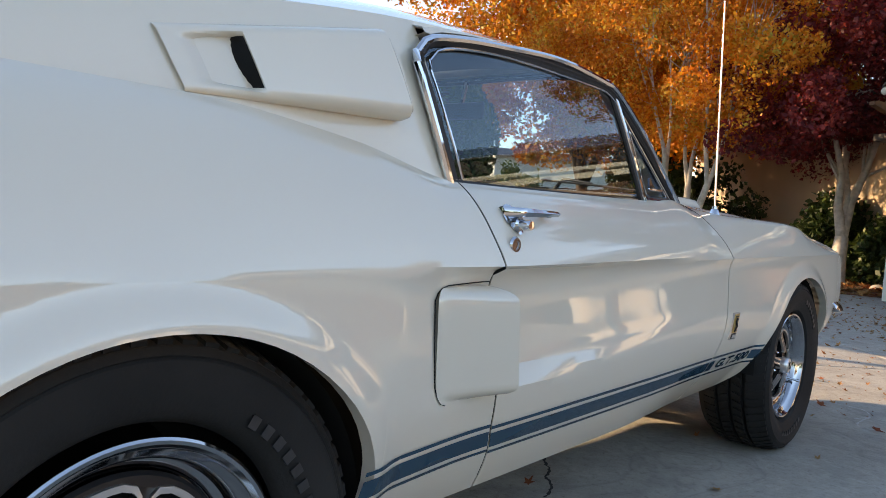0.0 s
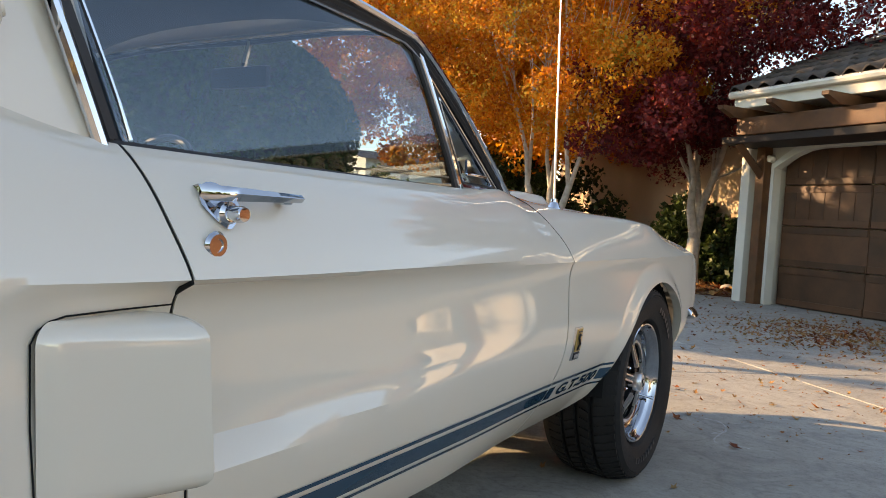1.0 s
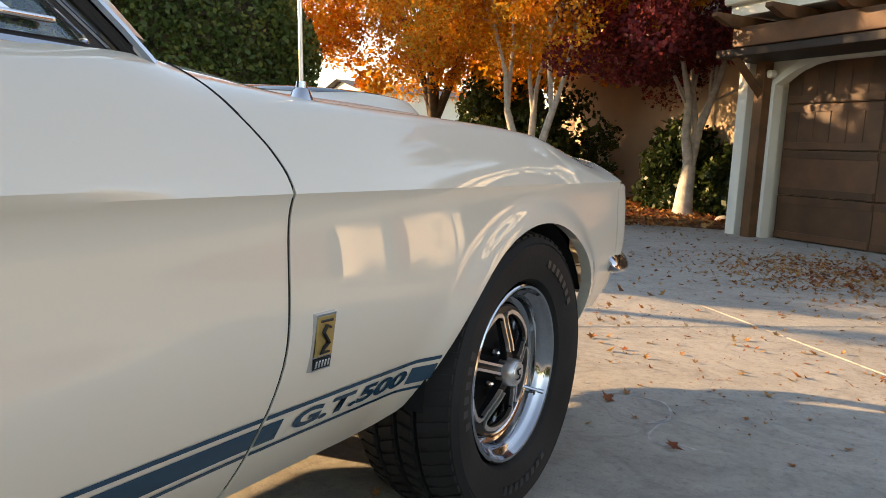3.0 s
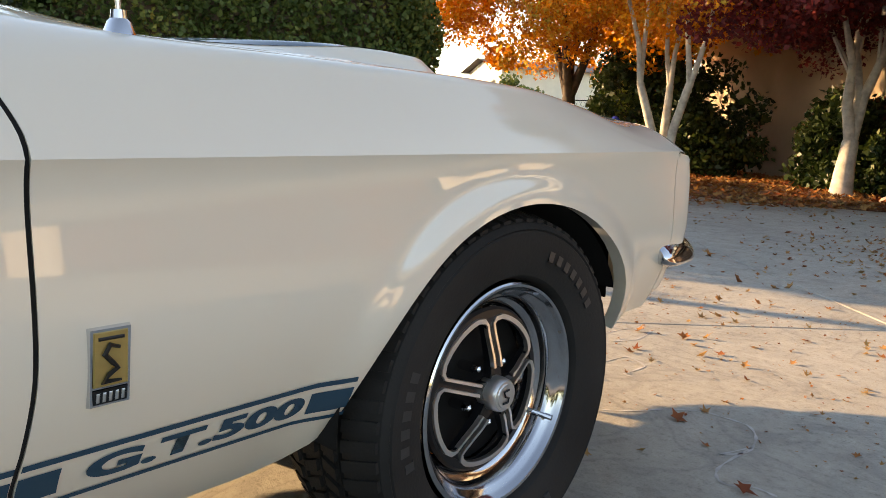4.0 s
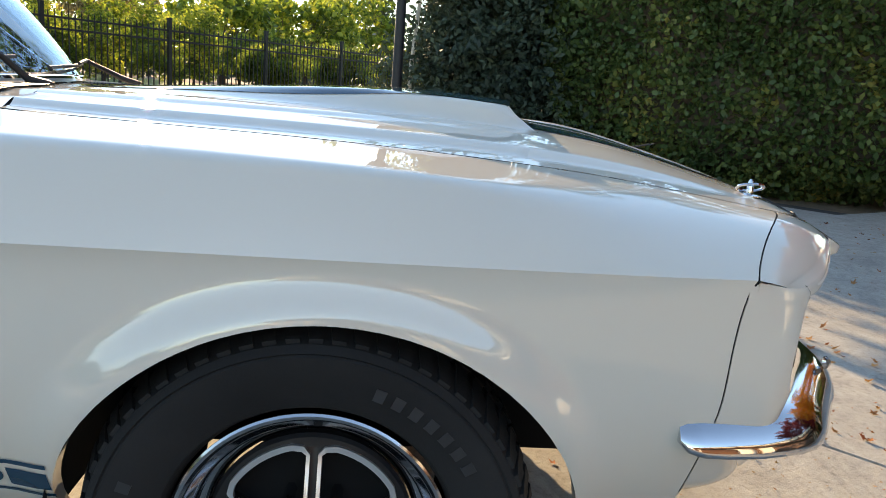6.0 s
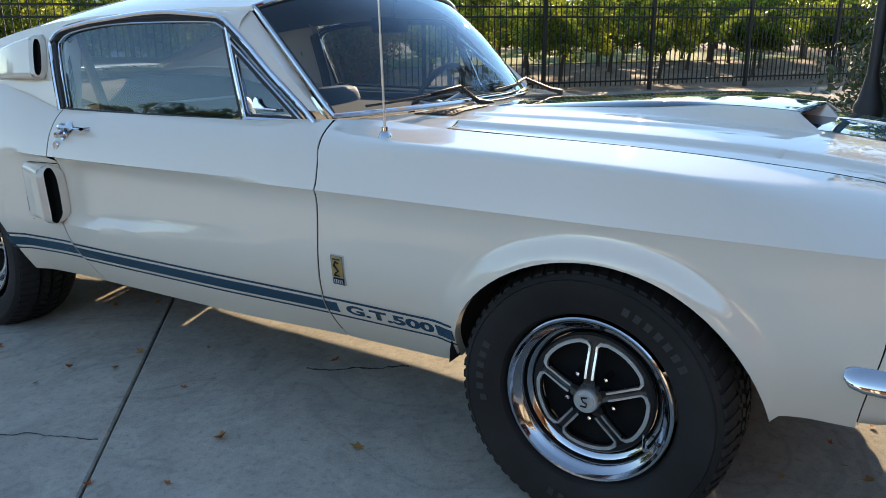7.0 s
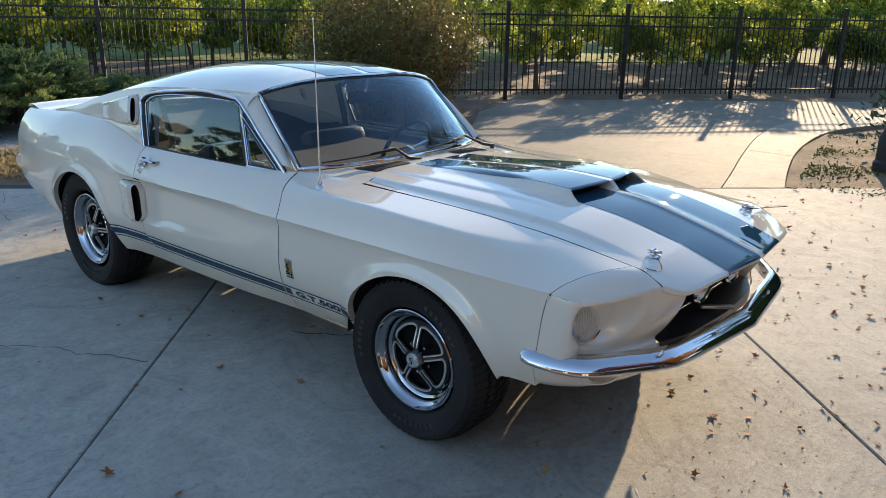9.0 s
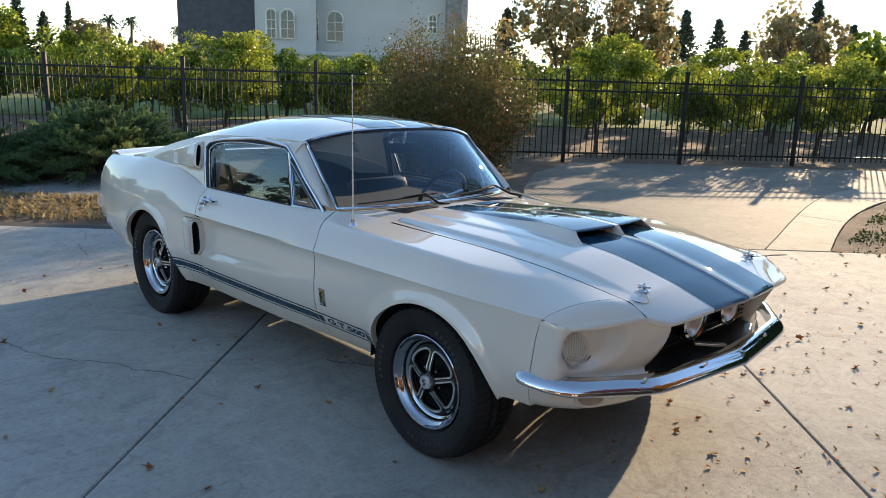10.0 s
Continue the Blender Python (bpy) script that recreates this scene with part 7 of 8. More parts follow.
for i, (az, dist, h, r, mt) in enumerate([(217.5, 44, 9.0, 2.8, "o"), (214.5, 46, 10.0, 3.2, "o"), (212.2, 44, 8.0, 2.2, "r"), (195.0, 36, 4.6, 2.4, "g"), (201.5, 50, 6.6, 2.6, "r"), (255.6, 60, 5.2, 1.6, "g"), (250.4, 62, 4.9, 1.5, "r"), (246.6, 52, 3.2, 1.2, "r"), (189.0, 40, 5.0, 2.6, "g"), (185.0, 44, 5.5, 2.6, "g")]):
    lm = {"o": HAZED_LEAF, "r": HAZED_LEAF, "g": CITRUS_LEAF}[mt]
    tree("distant_tree", "distant tree turning autumn colours", far_place(az, dist), h, r, h * 0.22, BARK_DARK, lm, 400 + i, 1, 0.14, 60, 62, 0.20, 0.75)


def palm(place, h, seed):
    t = thing("palm_tree", "tall slim palm tree against the sky", "tree", place)
    rng = np.random.default_rng(seed)
    part("trunk", tube([(0, 0, 0), (0.1, 0, h * 0.5), (0, 0.1, h)], [0.14, 0.10, 0.09], 7), BARK_DARK, t)
    pts = []
    for k in range(22):
        a, e = rng.uniform(0, 6.28), rng.uniform(-0.7, 1.3)
        s = np.linspace(0, 1, 26)
        L = rng.uniform(0.7, 0.95)
        pts.append(np.stack([L * s * math.cos(a) * math.cos(e), L * s * math.sin(a) * math.cos(e), h + L * s * math.sin(e) - 0.45 * s * s], 1) + rng.normal(size=(26, 3)) * 0.03)
    leaf_mesh("fronds", np.concatenate(pts), 0.07, HAZED_NEEDLE, t, "", seed, 2.8)


for az, d, h in ((249.3, 62, 5.1), (247.9, 62, 5.2), (244.9, 64, 4.7)):
    palm(far_place(az, d), h, int(az))
# low far woods close the horizon
rng = np.random.default_rng(8)
pts = []
for k in range(520):
    a = rng.uniform(0, 2 * math.pi)
    d = rng.uniform(95, 150)
    h = rng.uniform(2, 5.5)
    q = rng.normal(size=(60, 3)) * np.array((2.2, 2.2, h * 0.28))
    pts.append(q + np.array((d * math.cos(a), d * math.sin(a), h * 0.45)))
p = np.concatenate(pts)
tagged(leaf_mesh("far_woods", p[p[:, 2] > 0], 0.9, CONIFER_LEAF, None, "", 8), "belt of distant dark trees", "woods", kind="stuff")

# big grey house beyond the orchard
hx, hy, _ = far_place(233.6, 46)
house = thing("neighbour_house", "large pale grey stucco house behind the orchard", "house", (hx, hy, 0), math.degrees(math.atan2(2.25 - hy, 2.93 - hx)) + 90)
# local axes: -y faces the camera, x runs to the viewer's right
part("wall", box_bm((13.0, 8, 9.0), (1.0, 4.2, 4.4), 0.02), GREYSTUCCO, house, smooth=False)
part("gable_wall", box_bm((3.4, 1.4, 9.0), (-3.1, -0.3, 4.4), 0.02), GREYSTUCCO, house, smooth=False)
bm = bmesh.new()
box_bm((5.2, 5.0, 3.6), (-6.6, 2.5, 5.0), 0.05, bm)
part("shingle_roof", bm, SLATE, house, "dark grey shingle roof", smooth=False)
part("low_wall", box_bm((5.2, 4.6, 3.2), (-6.6, 2.6, 1.6), 0.02), STONE, house, smooth=False)
part("chimney", box_bm((0.9, 1.2, 10), (6.6, 0.0, 5.0), 0.03), STONE, house, "grey stone chimney", smooth=False)
part("string_course", box_bm((6.2, 0.25, 0.22), (-0.3, -1.05, 2.9), 0.02), GREYSTUCCO, house, smooth=False)
part("balcony", box_bm((2.6, 1.4, 0.25), (8.4, -0.4, 3.3), 0.02), STONE, house, smooth=False)
for k in range(9):
    part("balcony_rail", box_bm((0.06, 0.06, 0.9), (7.2 + 0.3 * k, -1.05, 3.85)), FENCE, house, smooth=False)
PANE = mat("far_window_glass", (0.05, 0.06, 0.07), 0.08, 0, 0.1, 2, 40, 0.02)


def arched_window(x, z0, w, h, y):
    fr = bmesh.new()
    outline = [(-w / 2, 0), (w / 2, 0), (w / 2, h - w / 2)] + [(w / 2 * math.cos(a), h - w / 2 + w / 2 * math.sin(a)) for a in np.linspace(0, math.pi, 11)[1:-1]] + [(-w / 2, h - w / 2)]
    v = [fr.verts.new((x + px, y - 0.03, z0 + pz)) for px, pz in outline]
    fr.faces.new(v)
    win = part("window", fr, PANE, house, "arched window with pale frame", smooth=False)
    loop = [(x + px, y - 0.05, z0 + pz) for px, pz in outline]
    part("frame", tube(loop + loop[:1], 0.06, 5), WHITESTUCCO, win)
    b = tube([(x, y - 0.05, z0), (x, y - 0.05, z0 + h)], 0.025, 4)
    for q in (0.33, 0.62):
        tube([(x - w / 2, y - 0.05, z0 + h * q), (x + w / 2, y - 0.05, z0 + h * q)], 0.025, 4, b)
    part("glazing_bar", b, WHITESTUCCO, win)


for x, w in ((-3.9, 0.55), (-3.0, 0.8), (-1.75, 0.9)):
    arched_window(x, 3.65, w, 1.6, -1.02 if x < -1.8 else 0.2)
arched_window(-0.35, 3.65, 0.95, 1.7, 0.2)
arched_window(5.4, 4.3, 0.5, 1.1, 0.2)

gx, gy, _ = far_place(207.2, 52)
pav = thing("garden_pavilion", "small pavilion with pale hipped roof", "pavilion", (gx, gy, 0), 30)
bm = bmesh.new()
bmesh.ops.create_cone(bm, cap_ends=True, segments=4, radius1=3.2, radius2=0.2, depth=0.9, matrix=Matrix.Translation((0, 0, 3.1)))
part("roof", bm, WHITESTUCCO, pav, smooth=False)
for sx in (-1, 1):
    for sy in (-1, 1):
        part("post", box_bm((0.15, 0.15, 2.7), (sx * 1.6, sy * 1.6, 1.33)), TIMBER, pav, smooth=False)

# lamp post in the bed
lp = thing("street_lamp", "black fluted lamp post in the planted bed", "lamp post", (-7.2, 0.17, 0))
bm = lathe([(0.17, -0.05), (0.17, 0.10), (0.15, 0.13), (0.15, 0.40), (0.12, 0.46), (0.085, 0.62), (0.06, 0.75), (0.055, 2.9)], 20, None, "z")
part("column", bm, FENCE, lp, sharp=30)
bm = lathe([(0.0, 3.45), (0.05, 3.40), (0.16, 3.30), (0.17, 3.26), (0.11, 2.95), (0.06, 2.90)], 12, None, "z")
part("lantern", bm, FENCE, lp, sharp=30)
tree("young_tree", "thin-stemmed young tree in the bed", (-9.4, 0.35, 0), 4.4, 1.0, 2.4, BARK_PALE, CITRUS_LEAF, 77, 1, 0.035, 20, 60, 0.07, 0.3)

# bins by the hedge
def wheelie_bin(place, turn):
    t = thing("wheelie_bin", "dark green plastic wheelie bin", "bin", place, turn)
    rows = []
    for z, w, d in ((0.05, 0.28, 0.30), (0.80, 0.34, 0.40), (0.82, 0.37, 0.43), (0.90, 0.37, 0.43), (0.91, 0.345, 0.405), (1.27, 0.37, 0.44), (1.29, 0.39, 0.46), (1.37, 0.39, 0.46)):
        rows.append([(w * sx, d * sy, z) for sx, sy in ((-1, -1), (1, -1), (1, 1), (-1, 1))])
    bm = grid_bm(rows, None, True)
    bmesh.ops.recalc_face_normals(bm, faces=bm.faces)
    part("body", bm, GREENBIN, t, smooth=False)
    part("lid", box_bm((0.84, 0.98, 0.08), (0, 0, 1.41), 0.025), GREENBIN, t, "green hinged lid")
    for s in (-1, 1):
        bm = lathe([(0.0, 0.02), (0.11, 0.02), (0.11, -0.02), (0.0, -0.02)], 20)
        bmesh.ops.translate(bm, verts=bm.verts, vec=(s * 0.33, 0.32, 0.11))
        part("wheel", bm, RUBBER, t)


wheelie_bin((-7.70, 8.40, 0), 12)
wheelie_bin((-8.15, 9.35, 0), 12)

# ======== house and garage ========
g_turn, G0 = -33.0, (5.402, 4.761, 0)


garage = thing("garage", "cream stucco garage wing with dark tile roof", "house", G0, g_turn)
# local x along the front, local y into the building
def gbox(name, x0, x1, y0, y1, z0, z1, material, bevel=0.01, parent=None, label=""):
    return part(name, box_bm((x1 - x0, y1 - y0, z1 - z0), ((x0 + x1) / 2, (y0 + y1) / 2, (z0 + z1) / 2), bevel), material, parent or garage, label, smooth=False)


DOORS = ((-6.42, -1.25), (0.0, 4.9), (6.1, 11.0))
prev = -6.70
for a, b in DOORS:
    gbox("wall", prev, a, 0.0, 0.35, -0.05, 2.58, CREAMWALL)
    prev = b
gbox("wall", prev, 14.0, 0.0, 0.35, -0.05, 2.58, CREAMWALL)
gbox("wall", -6.70, -6.40, 0.35, 8.0, -0.05, 2.58, CREAMWALL)
gbox("wall", 13.7, 14.0, 0.35, 8.0, -0.05, 2.58, CREAMWALL)
gbox("back_wall", -6.70, 14.0, 7.7, 8.0, -0.05, 2.58, CREAMWALL)
for a, b in DOORS:
    mid = (a + b) / 2
    # arched head over the opening
    rows = []
    for k in range(21):
        x = a + (b - a) * k / 20
        u = abs(x - mid) / ((b - a) / 2)
        z = 2.13 - 0.30 * max(0, (u - 0.72) / 0.28) ** 2
        rows.append([(x, 0.0, 2.58), (x, 0.0, z), (x, 0.35, z), (x, 0.35, 2.58)])
    part("lintel", grid_bm(rows), CREAMWALL, garage, smooth=False)
    # header boarding coloured near-black for the shade band under the pergola
    gbox("header_beam", a - 0.30, b + 0.30, -0.66, -0.024, 2.10, 2.196, SHADEBEAM, label="timber boarding under the pergola, blackened as in shade")
    tr = []
    for k in range(31):
        t = k / 30
        x = a + (b - a) * t
        u = abs(x - mid) / ((b - a) / 2)
        tr.append((x, -0.02, 2.13 - 0.30 * max(0, (u - 0.72) / 0.28) ** 2))
    tr = [(a, -0.02, 0.0)] + tr + [(b, -0.02, 0.0)]
    rows = []
    for x, y, z in tr:
        k = 0.06
        dx = k if x <= a + 1e-6 else (-k if x >= b - 1e-6 else 0)
        rows.append([(x - dx * 0.3, y - 0.02, z + 0.03), (x + dx, y - 0.02, z - (0.0 if dx else k)), (x + dx, y + 0.12, z - (0.0 if dx else k)), (x - dx * 0.3, y + 0.12, z + 0.03)])
    part("door_surround", grid_bm(rows, None, True), WHITESTUCCO, garage, "cream painted door surround", smooth=False)
    door = new("garage_door")
    door.parent = garage
    tagged(door, "dark walnut panelled garage door")
    for row_z0, row_z1 in ((0.01, 0.53), (0.54, 1.07), (1.08, 1.61), (1.62, 2.18)):
        nb = 4
        wdt = (b - a - 0.10) / nb
        for q in range(nb):
            x0 = a + 0.05 + wdt * q
            bm = box_bm((wdt - 0.008, 0.04, row_z1 - row_z0), (x0 + wdt / 2, 0.22, (row_z0 + row_z1) / 2), 0.004)
            part("door_panel", bm, DOORWOOD, door, smooth=False)
            for z in (row_z0 + 0.05, row_z1 - 0.05):
                part("panel_rail", box_bm((wdt - 0.03, 0.02, 0.08), (x0 + wdt / 2, 0.195, z), 0.003), DOORWOOD, door, smooth=False)
            if row_z0 > 1.0:
                for s in range(6):
                    part("panel_slat", box_bm((wdt / 6 - 0.02, 0.014, row_z1 - row_z0 - 0.16), (x0 + wdt * (s + 0.5) / 6, 0.198, (row_z0 + row_z1) / 2), 0.003), DOORWOOD, door, smooth=False)
# pergola over the doors
pg = thing("pergola", "brown timber pergola over the garage doors", "pergola", G0, g_turn)
part("beam", box_bm((20.2, 0.14, 0.22), (3.65, -0.62, 2.31), 0.01), TIMBER, pg, smooth=False)
part("ledger", box_bm((20.0, 0.10, 0.24), (3.7, -0.06, 2.36), 0.01), TIMBER, pg, smooth=False)
for k in range(27):
    x = -6.38 + 0.75 * k
    out = bmesh.new()
    prof = [(0.05, 2.42), (-0.86, 2.42), (-0.98, 2.47), (-1.06, 2.50), (-1.06, 2.545), (0.05, 2.545)]
    va = [out.verts.new((x - 0.045, y, z)) for y, z in prof]
    vb = [out.verts.new((x + 0.045, y, z)) for y, z in prof]
    out.faces.new(va)
    out.faces.new(vb[::-1])
    for i in range(6):
        out.faces.new((va[i], vb[i], vb[(i + 1) % 6], va[(i + 1) % 6]))
    bmesh.ops.recalc_face_normals(out, faces=out.faces)
    part("rafter", out, TIMBER, pg, smooth=False)
for x in (-6.48, -0.62, 5.5, 11.5):
    part("post", box_bm((0.14, 0.14, 2.46), (x, -0.10, 1.22), 0.01), TIMBER, pg, smooth=False)
    part("brace", tube([(x, -0.12, 1.7), (x, -0.60, 2.12)], 0.06, 4), TIMBER, pg, smooth=False)
part("cream_pier", box_bm((0.15, 0.22, 2.4), (-6.78, 0.0, 1.18), 0.01), WHITESTUCCO, garage, smooth=False)
cam_b = lathe([(0.0, 0.06), (0.045, 0.04), (0.05, -0.03), (0.0, -0.03)], 16)
bmesh.ops.transform(cam_b, matrix=Matrix.Translation((-6.38, -0.09, 1.95)) @ Matrix.Rotation(radians(-90), 4, "Z"), verts=cam_b.verts)
part("wall_lamp", cam_b, WHITESTUCCO, garage, "small white round fixture")
# eave, gutter, roof deck, tiles
part("fascia", box_bm((21.0, 0.10, 0.20), (3.9, -0.55, 2.665), 0.01), WHITESTUCCO, garage, smooth=False)
part("gutter", tube([(-6.62, -0.65, 2.74), (14.4, -0.65, 2.74)], 0.05, 8), WHITESTUCCO, garage)
part("soffit", box_bm((21.0, 0.75, 0.05), (3.9, -0.2, 2.61)), WHITESTUCCO, garage, smooth=False)
rows = [[(x, -0.60, 2.77), (x, 3.7, 4.62), (x, 8.6, 2.72)] for x in (-6.6, 14.4)]
part("roof_deck", grid_bm(rows), TILE, garage, smooth=False)
verts, faces = [], []
seg = 6
tile_bm = bmesh.new()
rows = []
for t, lift in ((0.0, 0.035), (1.0, 0.0)):
    rows.append([(-0.10 + 0.20 * q / seg, 0.46 * t, lift + 0.16 * 0.46 * 0 + 0.075 * math.sin(math.pi * q / seg)) for q in range(seg + 1)])
rows.insert(0, [(x, y, z - 0.025) for x, y, z in rows[0]])
grid_bm(rows, tile_bm)
tile_me = bpy.data.meshes.new("roof_tile")
tile_bm.to_mesh(tile_me)
tile_bm.free()
tile_me.materials.append(TILE)
tile_me.shade_smooth()
slope = math.atan2(1.85, 4.3)
count = 0
for r in range(5):
    for i in range(56):
        o = new("roof_tile", tile_me)
        o.parent = garage
        y = -0.68 + 0.38 * r * math.cos(slope)
        o.matrix_basis = Matrix.Translation((-6.52 + 0.235 * i, y, 2.785 + (y + 0.6) * math.tan(slope))) @ Matrix.Rotation(slope, 4, "X") @ Matrix.Rotation(radians(2.0 * math.sin(i * 7.3 + r * 3.1)), 4, "Z")
rows = []
for r in range(5, 12):
    for i in range(90):
        x = -6.52 + 0.235 * i
        y = -0.68 + 0.38 * r * math.cos(slope)
        z = 2.785 + (y + 0.6) * math.tan(slope)
        base = len(verts)
        for t in (0, 1):
            for q in range(5):
                verts.append((x - 0.10 + 0.05 * q, y + 0.40 * t, z + 0.40 * t * math.tan(slope) + 0.03 * (1 - t) + 0.075 * math.sin(math.pi * q / 4)))
        for q in range(4):
            faces.append((base + q, base + q + 1, base + 6 + q, base + 5 + q))
for r in range(0, 5):
    for i in range(56, 90):
        x = -6.52 + 0.235 * i
        y = -0.68 + 0.38 * r * math.cos(slope)
        z = 2.785 + (y + 0.6) * math.tan(slope)
        base = len(verts)
        for t in (0, 1):
            for q in range(5):
                verts.append((x - 0.10 + 0.05 * q, y + 0.40 * t, z + 0.40 * t * math.tan(slope) + 0.03 * (1 - t) + 0.075 * math.sin(math.pi * q / 4)))
        for q in range(4):
            faces.append((base + q, base + q + 1, base + 6 + q, base + 5 + q))
tagged(raw("upper_tiles", verts, faces, TILE, garage), kind="stuff")

# solar panels above the lower tile courses
solar = None
for k in range(7):
    place = Matrix.Translation((-5.35 + 1.04 * k, 1.62, 2.77 + 2.22 * math.tan(slope) + 0.17)) @ Matrix.Rotation(slope, 4, "X")
    m = Matrix.Translation(G0) @ Matrix.Rotation(radians(g_turn), 4, "Z") @ place
    if solar is None:
        solar = thing("solar_panel", "dark glass solar panel with metal frame on roof", "solar panel", (0, 0, 0), 0, "panels on the garage roof")
        part("glass", box_bm((0.96, 1.60, 0.03), (0, 0, 0.004)), PANEL, solar, smooth=False)
        for s in (-1, 1):
            part("frame", box_bm((0.03, 1.66, 0.045), (s * 0.498, 0, 0), 0.004), SILVER, solar, smooth=False)
            part("end_frame", box_bm((0.96, 0.03, 0.045), (0, s * 0.815, 0), 0.004), SILVER, solar, smooth=False)
            part("mounting_rail", box_bm((1.04, 0.05, 0.14), (0, s * 0.5, -0.09), 0.004), SILVER, solar, smooth=False)
        solar.matrix_world = m
    else:
        copy_thing(solar, m)

# house wall set back behind the trees
hw = thing("house_wing", "tan stucco house wall behind the trees", "house", tuple(at(7.7, -6.5)), -45.0)
part("wall", box_bm((11.4, 0.3, 3.2), (-5.7, 0.15, 1.55), 0.01), STUCCO, hw, smooth=False)
part("side_wall", box_bm((0.3, 6.0, 3.2), (-11.25, 3.3, 1.55), 0.01), STUCCO, hw, smooth=False)
part("eave", box_bm((12.2, 0.5, 0.14), (-5.5, -0.18, 3.2), 0.01), WHITESTUCCO, hw, smooth=False)
rows = [[(x, -0.5, 3.25), (x, 3.0, 4.6)] for x in (-11.6, 0.6)]
part("roof", grid_bm(rows), TILE, hw, smooth=False)
for i in range(37):
    bm = tube([(-11.4 + 0.33 * i, -0.52, 3.30), (-11.4 + 0.33 * i, 2.6, 4.5)], 0.09, 6)
    part("tile_course", bm, TILE, hw)
# far white house beyond the garden, one wall in the sun
fh = thing("neighbour_house", "white two-storey house beyond the garden", "house", (-27.0, 34.4, 0), -30)
part("wall", box_bm((6.0, 12.0, 4.3), (-3.0, 6.0, 2.15), 0.02), WHITESTUCCO, fh, smooth=False)
rows = [[(-6.5, -0.5, 4.25), (-6.5, 12.5, 4.25)], [(-3.0, -0.5, 5.0), (-3.0, 12.5, 5.0)], [(0.5, -0.5, 4.25), (0.5, 12.5, 4.25)]]
part("roof", grid_bm(rows), SLATE, fh, "dark shingle roof", smooth=False)
gb = bmesh.new()
gb.faces.new([gb.verts.new(p) for p in ((-6.0, 0.0, 4.3), (0.0, 0.0, 4.3), (-3.0, 0.0, 4.95))])
part("gable", gb, WHITESTUCCO, fh, smooth=False)
for x in (-4.6, -1.7):
    win = part("window", box_bm((1.0, 0.1, 1.2), (x, -0.02, 2.9), 0.01), PANE, fh, smooth=False)
    part("sill", box_bm((1.2, 0.16, 0.10), (x, -0.06, 2.25), 0.01), WHITESTUCCO, win, smooth=False)
    part("hood_mould", box_bm((1.2, 0.20, 0.12), (x, -0.08, 3.58), 0.01), WHITESTUCCO, win, smooth=False)
lr = thing("neighbour_house", "low house with blue-grey roof beyond the garden", "house", (-39.5, 41.5, 0), -20)
part("wall", box_bm((7.0, 8.0, 2.4), (0, 0, 1.2), 0.02), STONE, lr, smooth=False)
rows = [[(-4, y, 2.3), (0, y, 4.1), (4, y, 2.3)] for y in (-4.3, 4.3)]
part("roof", grid_bm(rows), SLATE, lr, "blue-grey shingle roof", smooth=False)

# wire garden fence across the end of the path
wf = thing("wire_fence", "dark wire garden fence with slim posts", "fence", (-17.8, 19.8, 0), 24)
for k in range(6):
    part("post", tube([(2.0 * k, 0, -0.05), (2.0 * k, 0, 1.86)], 0.03, 8), FENCE, wf)
part("rail", tube([(0, 0, 1.84), (10, 0, 1.84)], 0.022, 6), FENCE, wf)
wires = bmesh.new()
for k in range(68):
    x = 0.15 * k
    for a, b in (((x, 0.0), (x + 1.0, 1.8)), ((x + 1.0, 0.0), (x, 1.8))):
        if a[0] <= 10 and b[0] <= 10:
            tube([(a[0], 0, a[1]), (b[0], 0, b[1])], 0.005, 3, wires, caps=False)
part("wire_mesh", wires, FENCE, wf)


def withered_bush(place, size, seed):
    t = thing("withered_branches", "heap of withered brown cut branches", "branches", place)
    rng = np.random.default_rng(seed)
    bm, pts = bmesh.new(), []
    for i in range(26):
        a, r = rng.uniform(0, 2 * math.pi), rng.uniform(0.3, 1.0)
        tp = Vector((r * size[0] * math.cos(a), r * size[1] * math.sin(a), size[2] * rng.uniform(0.25, 1.0) * (1.1 - 0.6 * r)))
        mid = Vector((tp.x * 0.35, tp.y * 0.35, tp.z * 0.85 + 0.1))
        tube([Vector((0.1 * math.cos(a), 0.1 * math.sin(a), 0)), mid, tp], [0.016, 0.010, 0.003], 5, bm, caps=False)
        k = 120
        q = np.array(mid)[None] + (np.array(tp) - np.array(mid))[None] * rng.random(k)[:, None]
        pts.append(q + rng.normal(size=(k, 3)) * 0.09)
    part("twigs", bm, BARK_DARK, t, "bare grey-brown twigs")
    p = np.concatenate(pts)
    leaf_mesh("dead_leaves", p[p[:, 2] > 0.02], 0.05, DEAD_LEAF, t, "", seed, 2.2)


withered_bush((-10.9, 14.75, 0), (0.75, 0.5, 1.7), 601)
for i, (az, d, h) in enumerate(((130.9, 33, 2.7), (128.9, 31, 2.9), (127.3, 30, 2.4))):
    shrub("shrub", "dark green garden shrub behind the wire fence", (1.735 + d * math.cos(radians(az)), -0.235 + d * math.sin(radians(az)), 0), (1.1, 1.1, h), HEDGE_LEAF, 660 + i, 5000, 0.10, 40, 0.4)
withered_bush((-12.2, 14.5, 0), (0.8, 0.5, 0.95), 602)

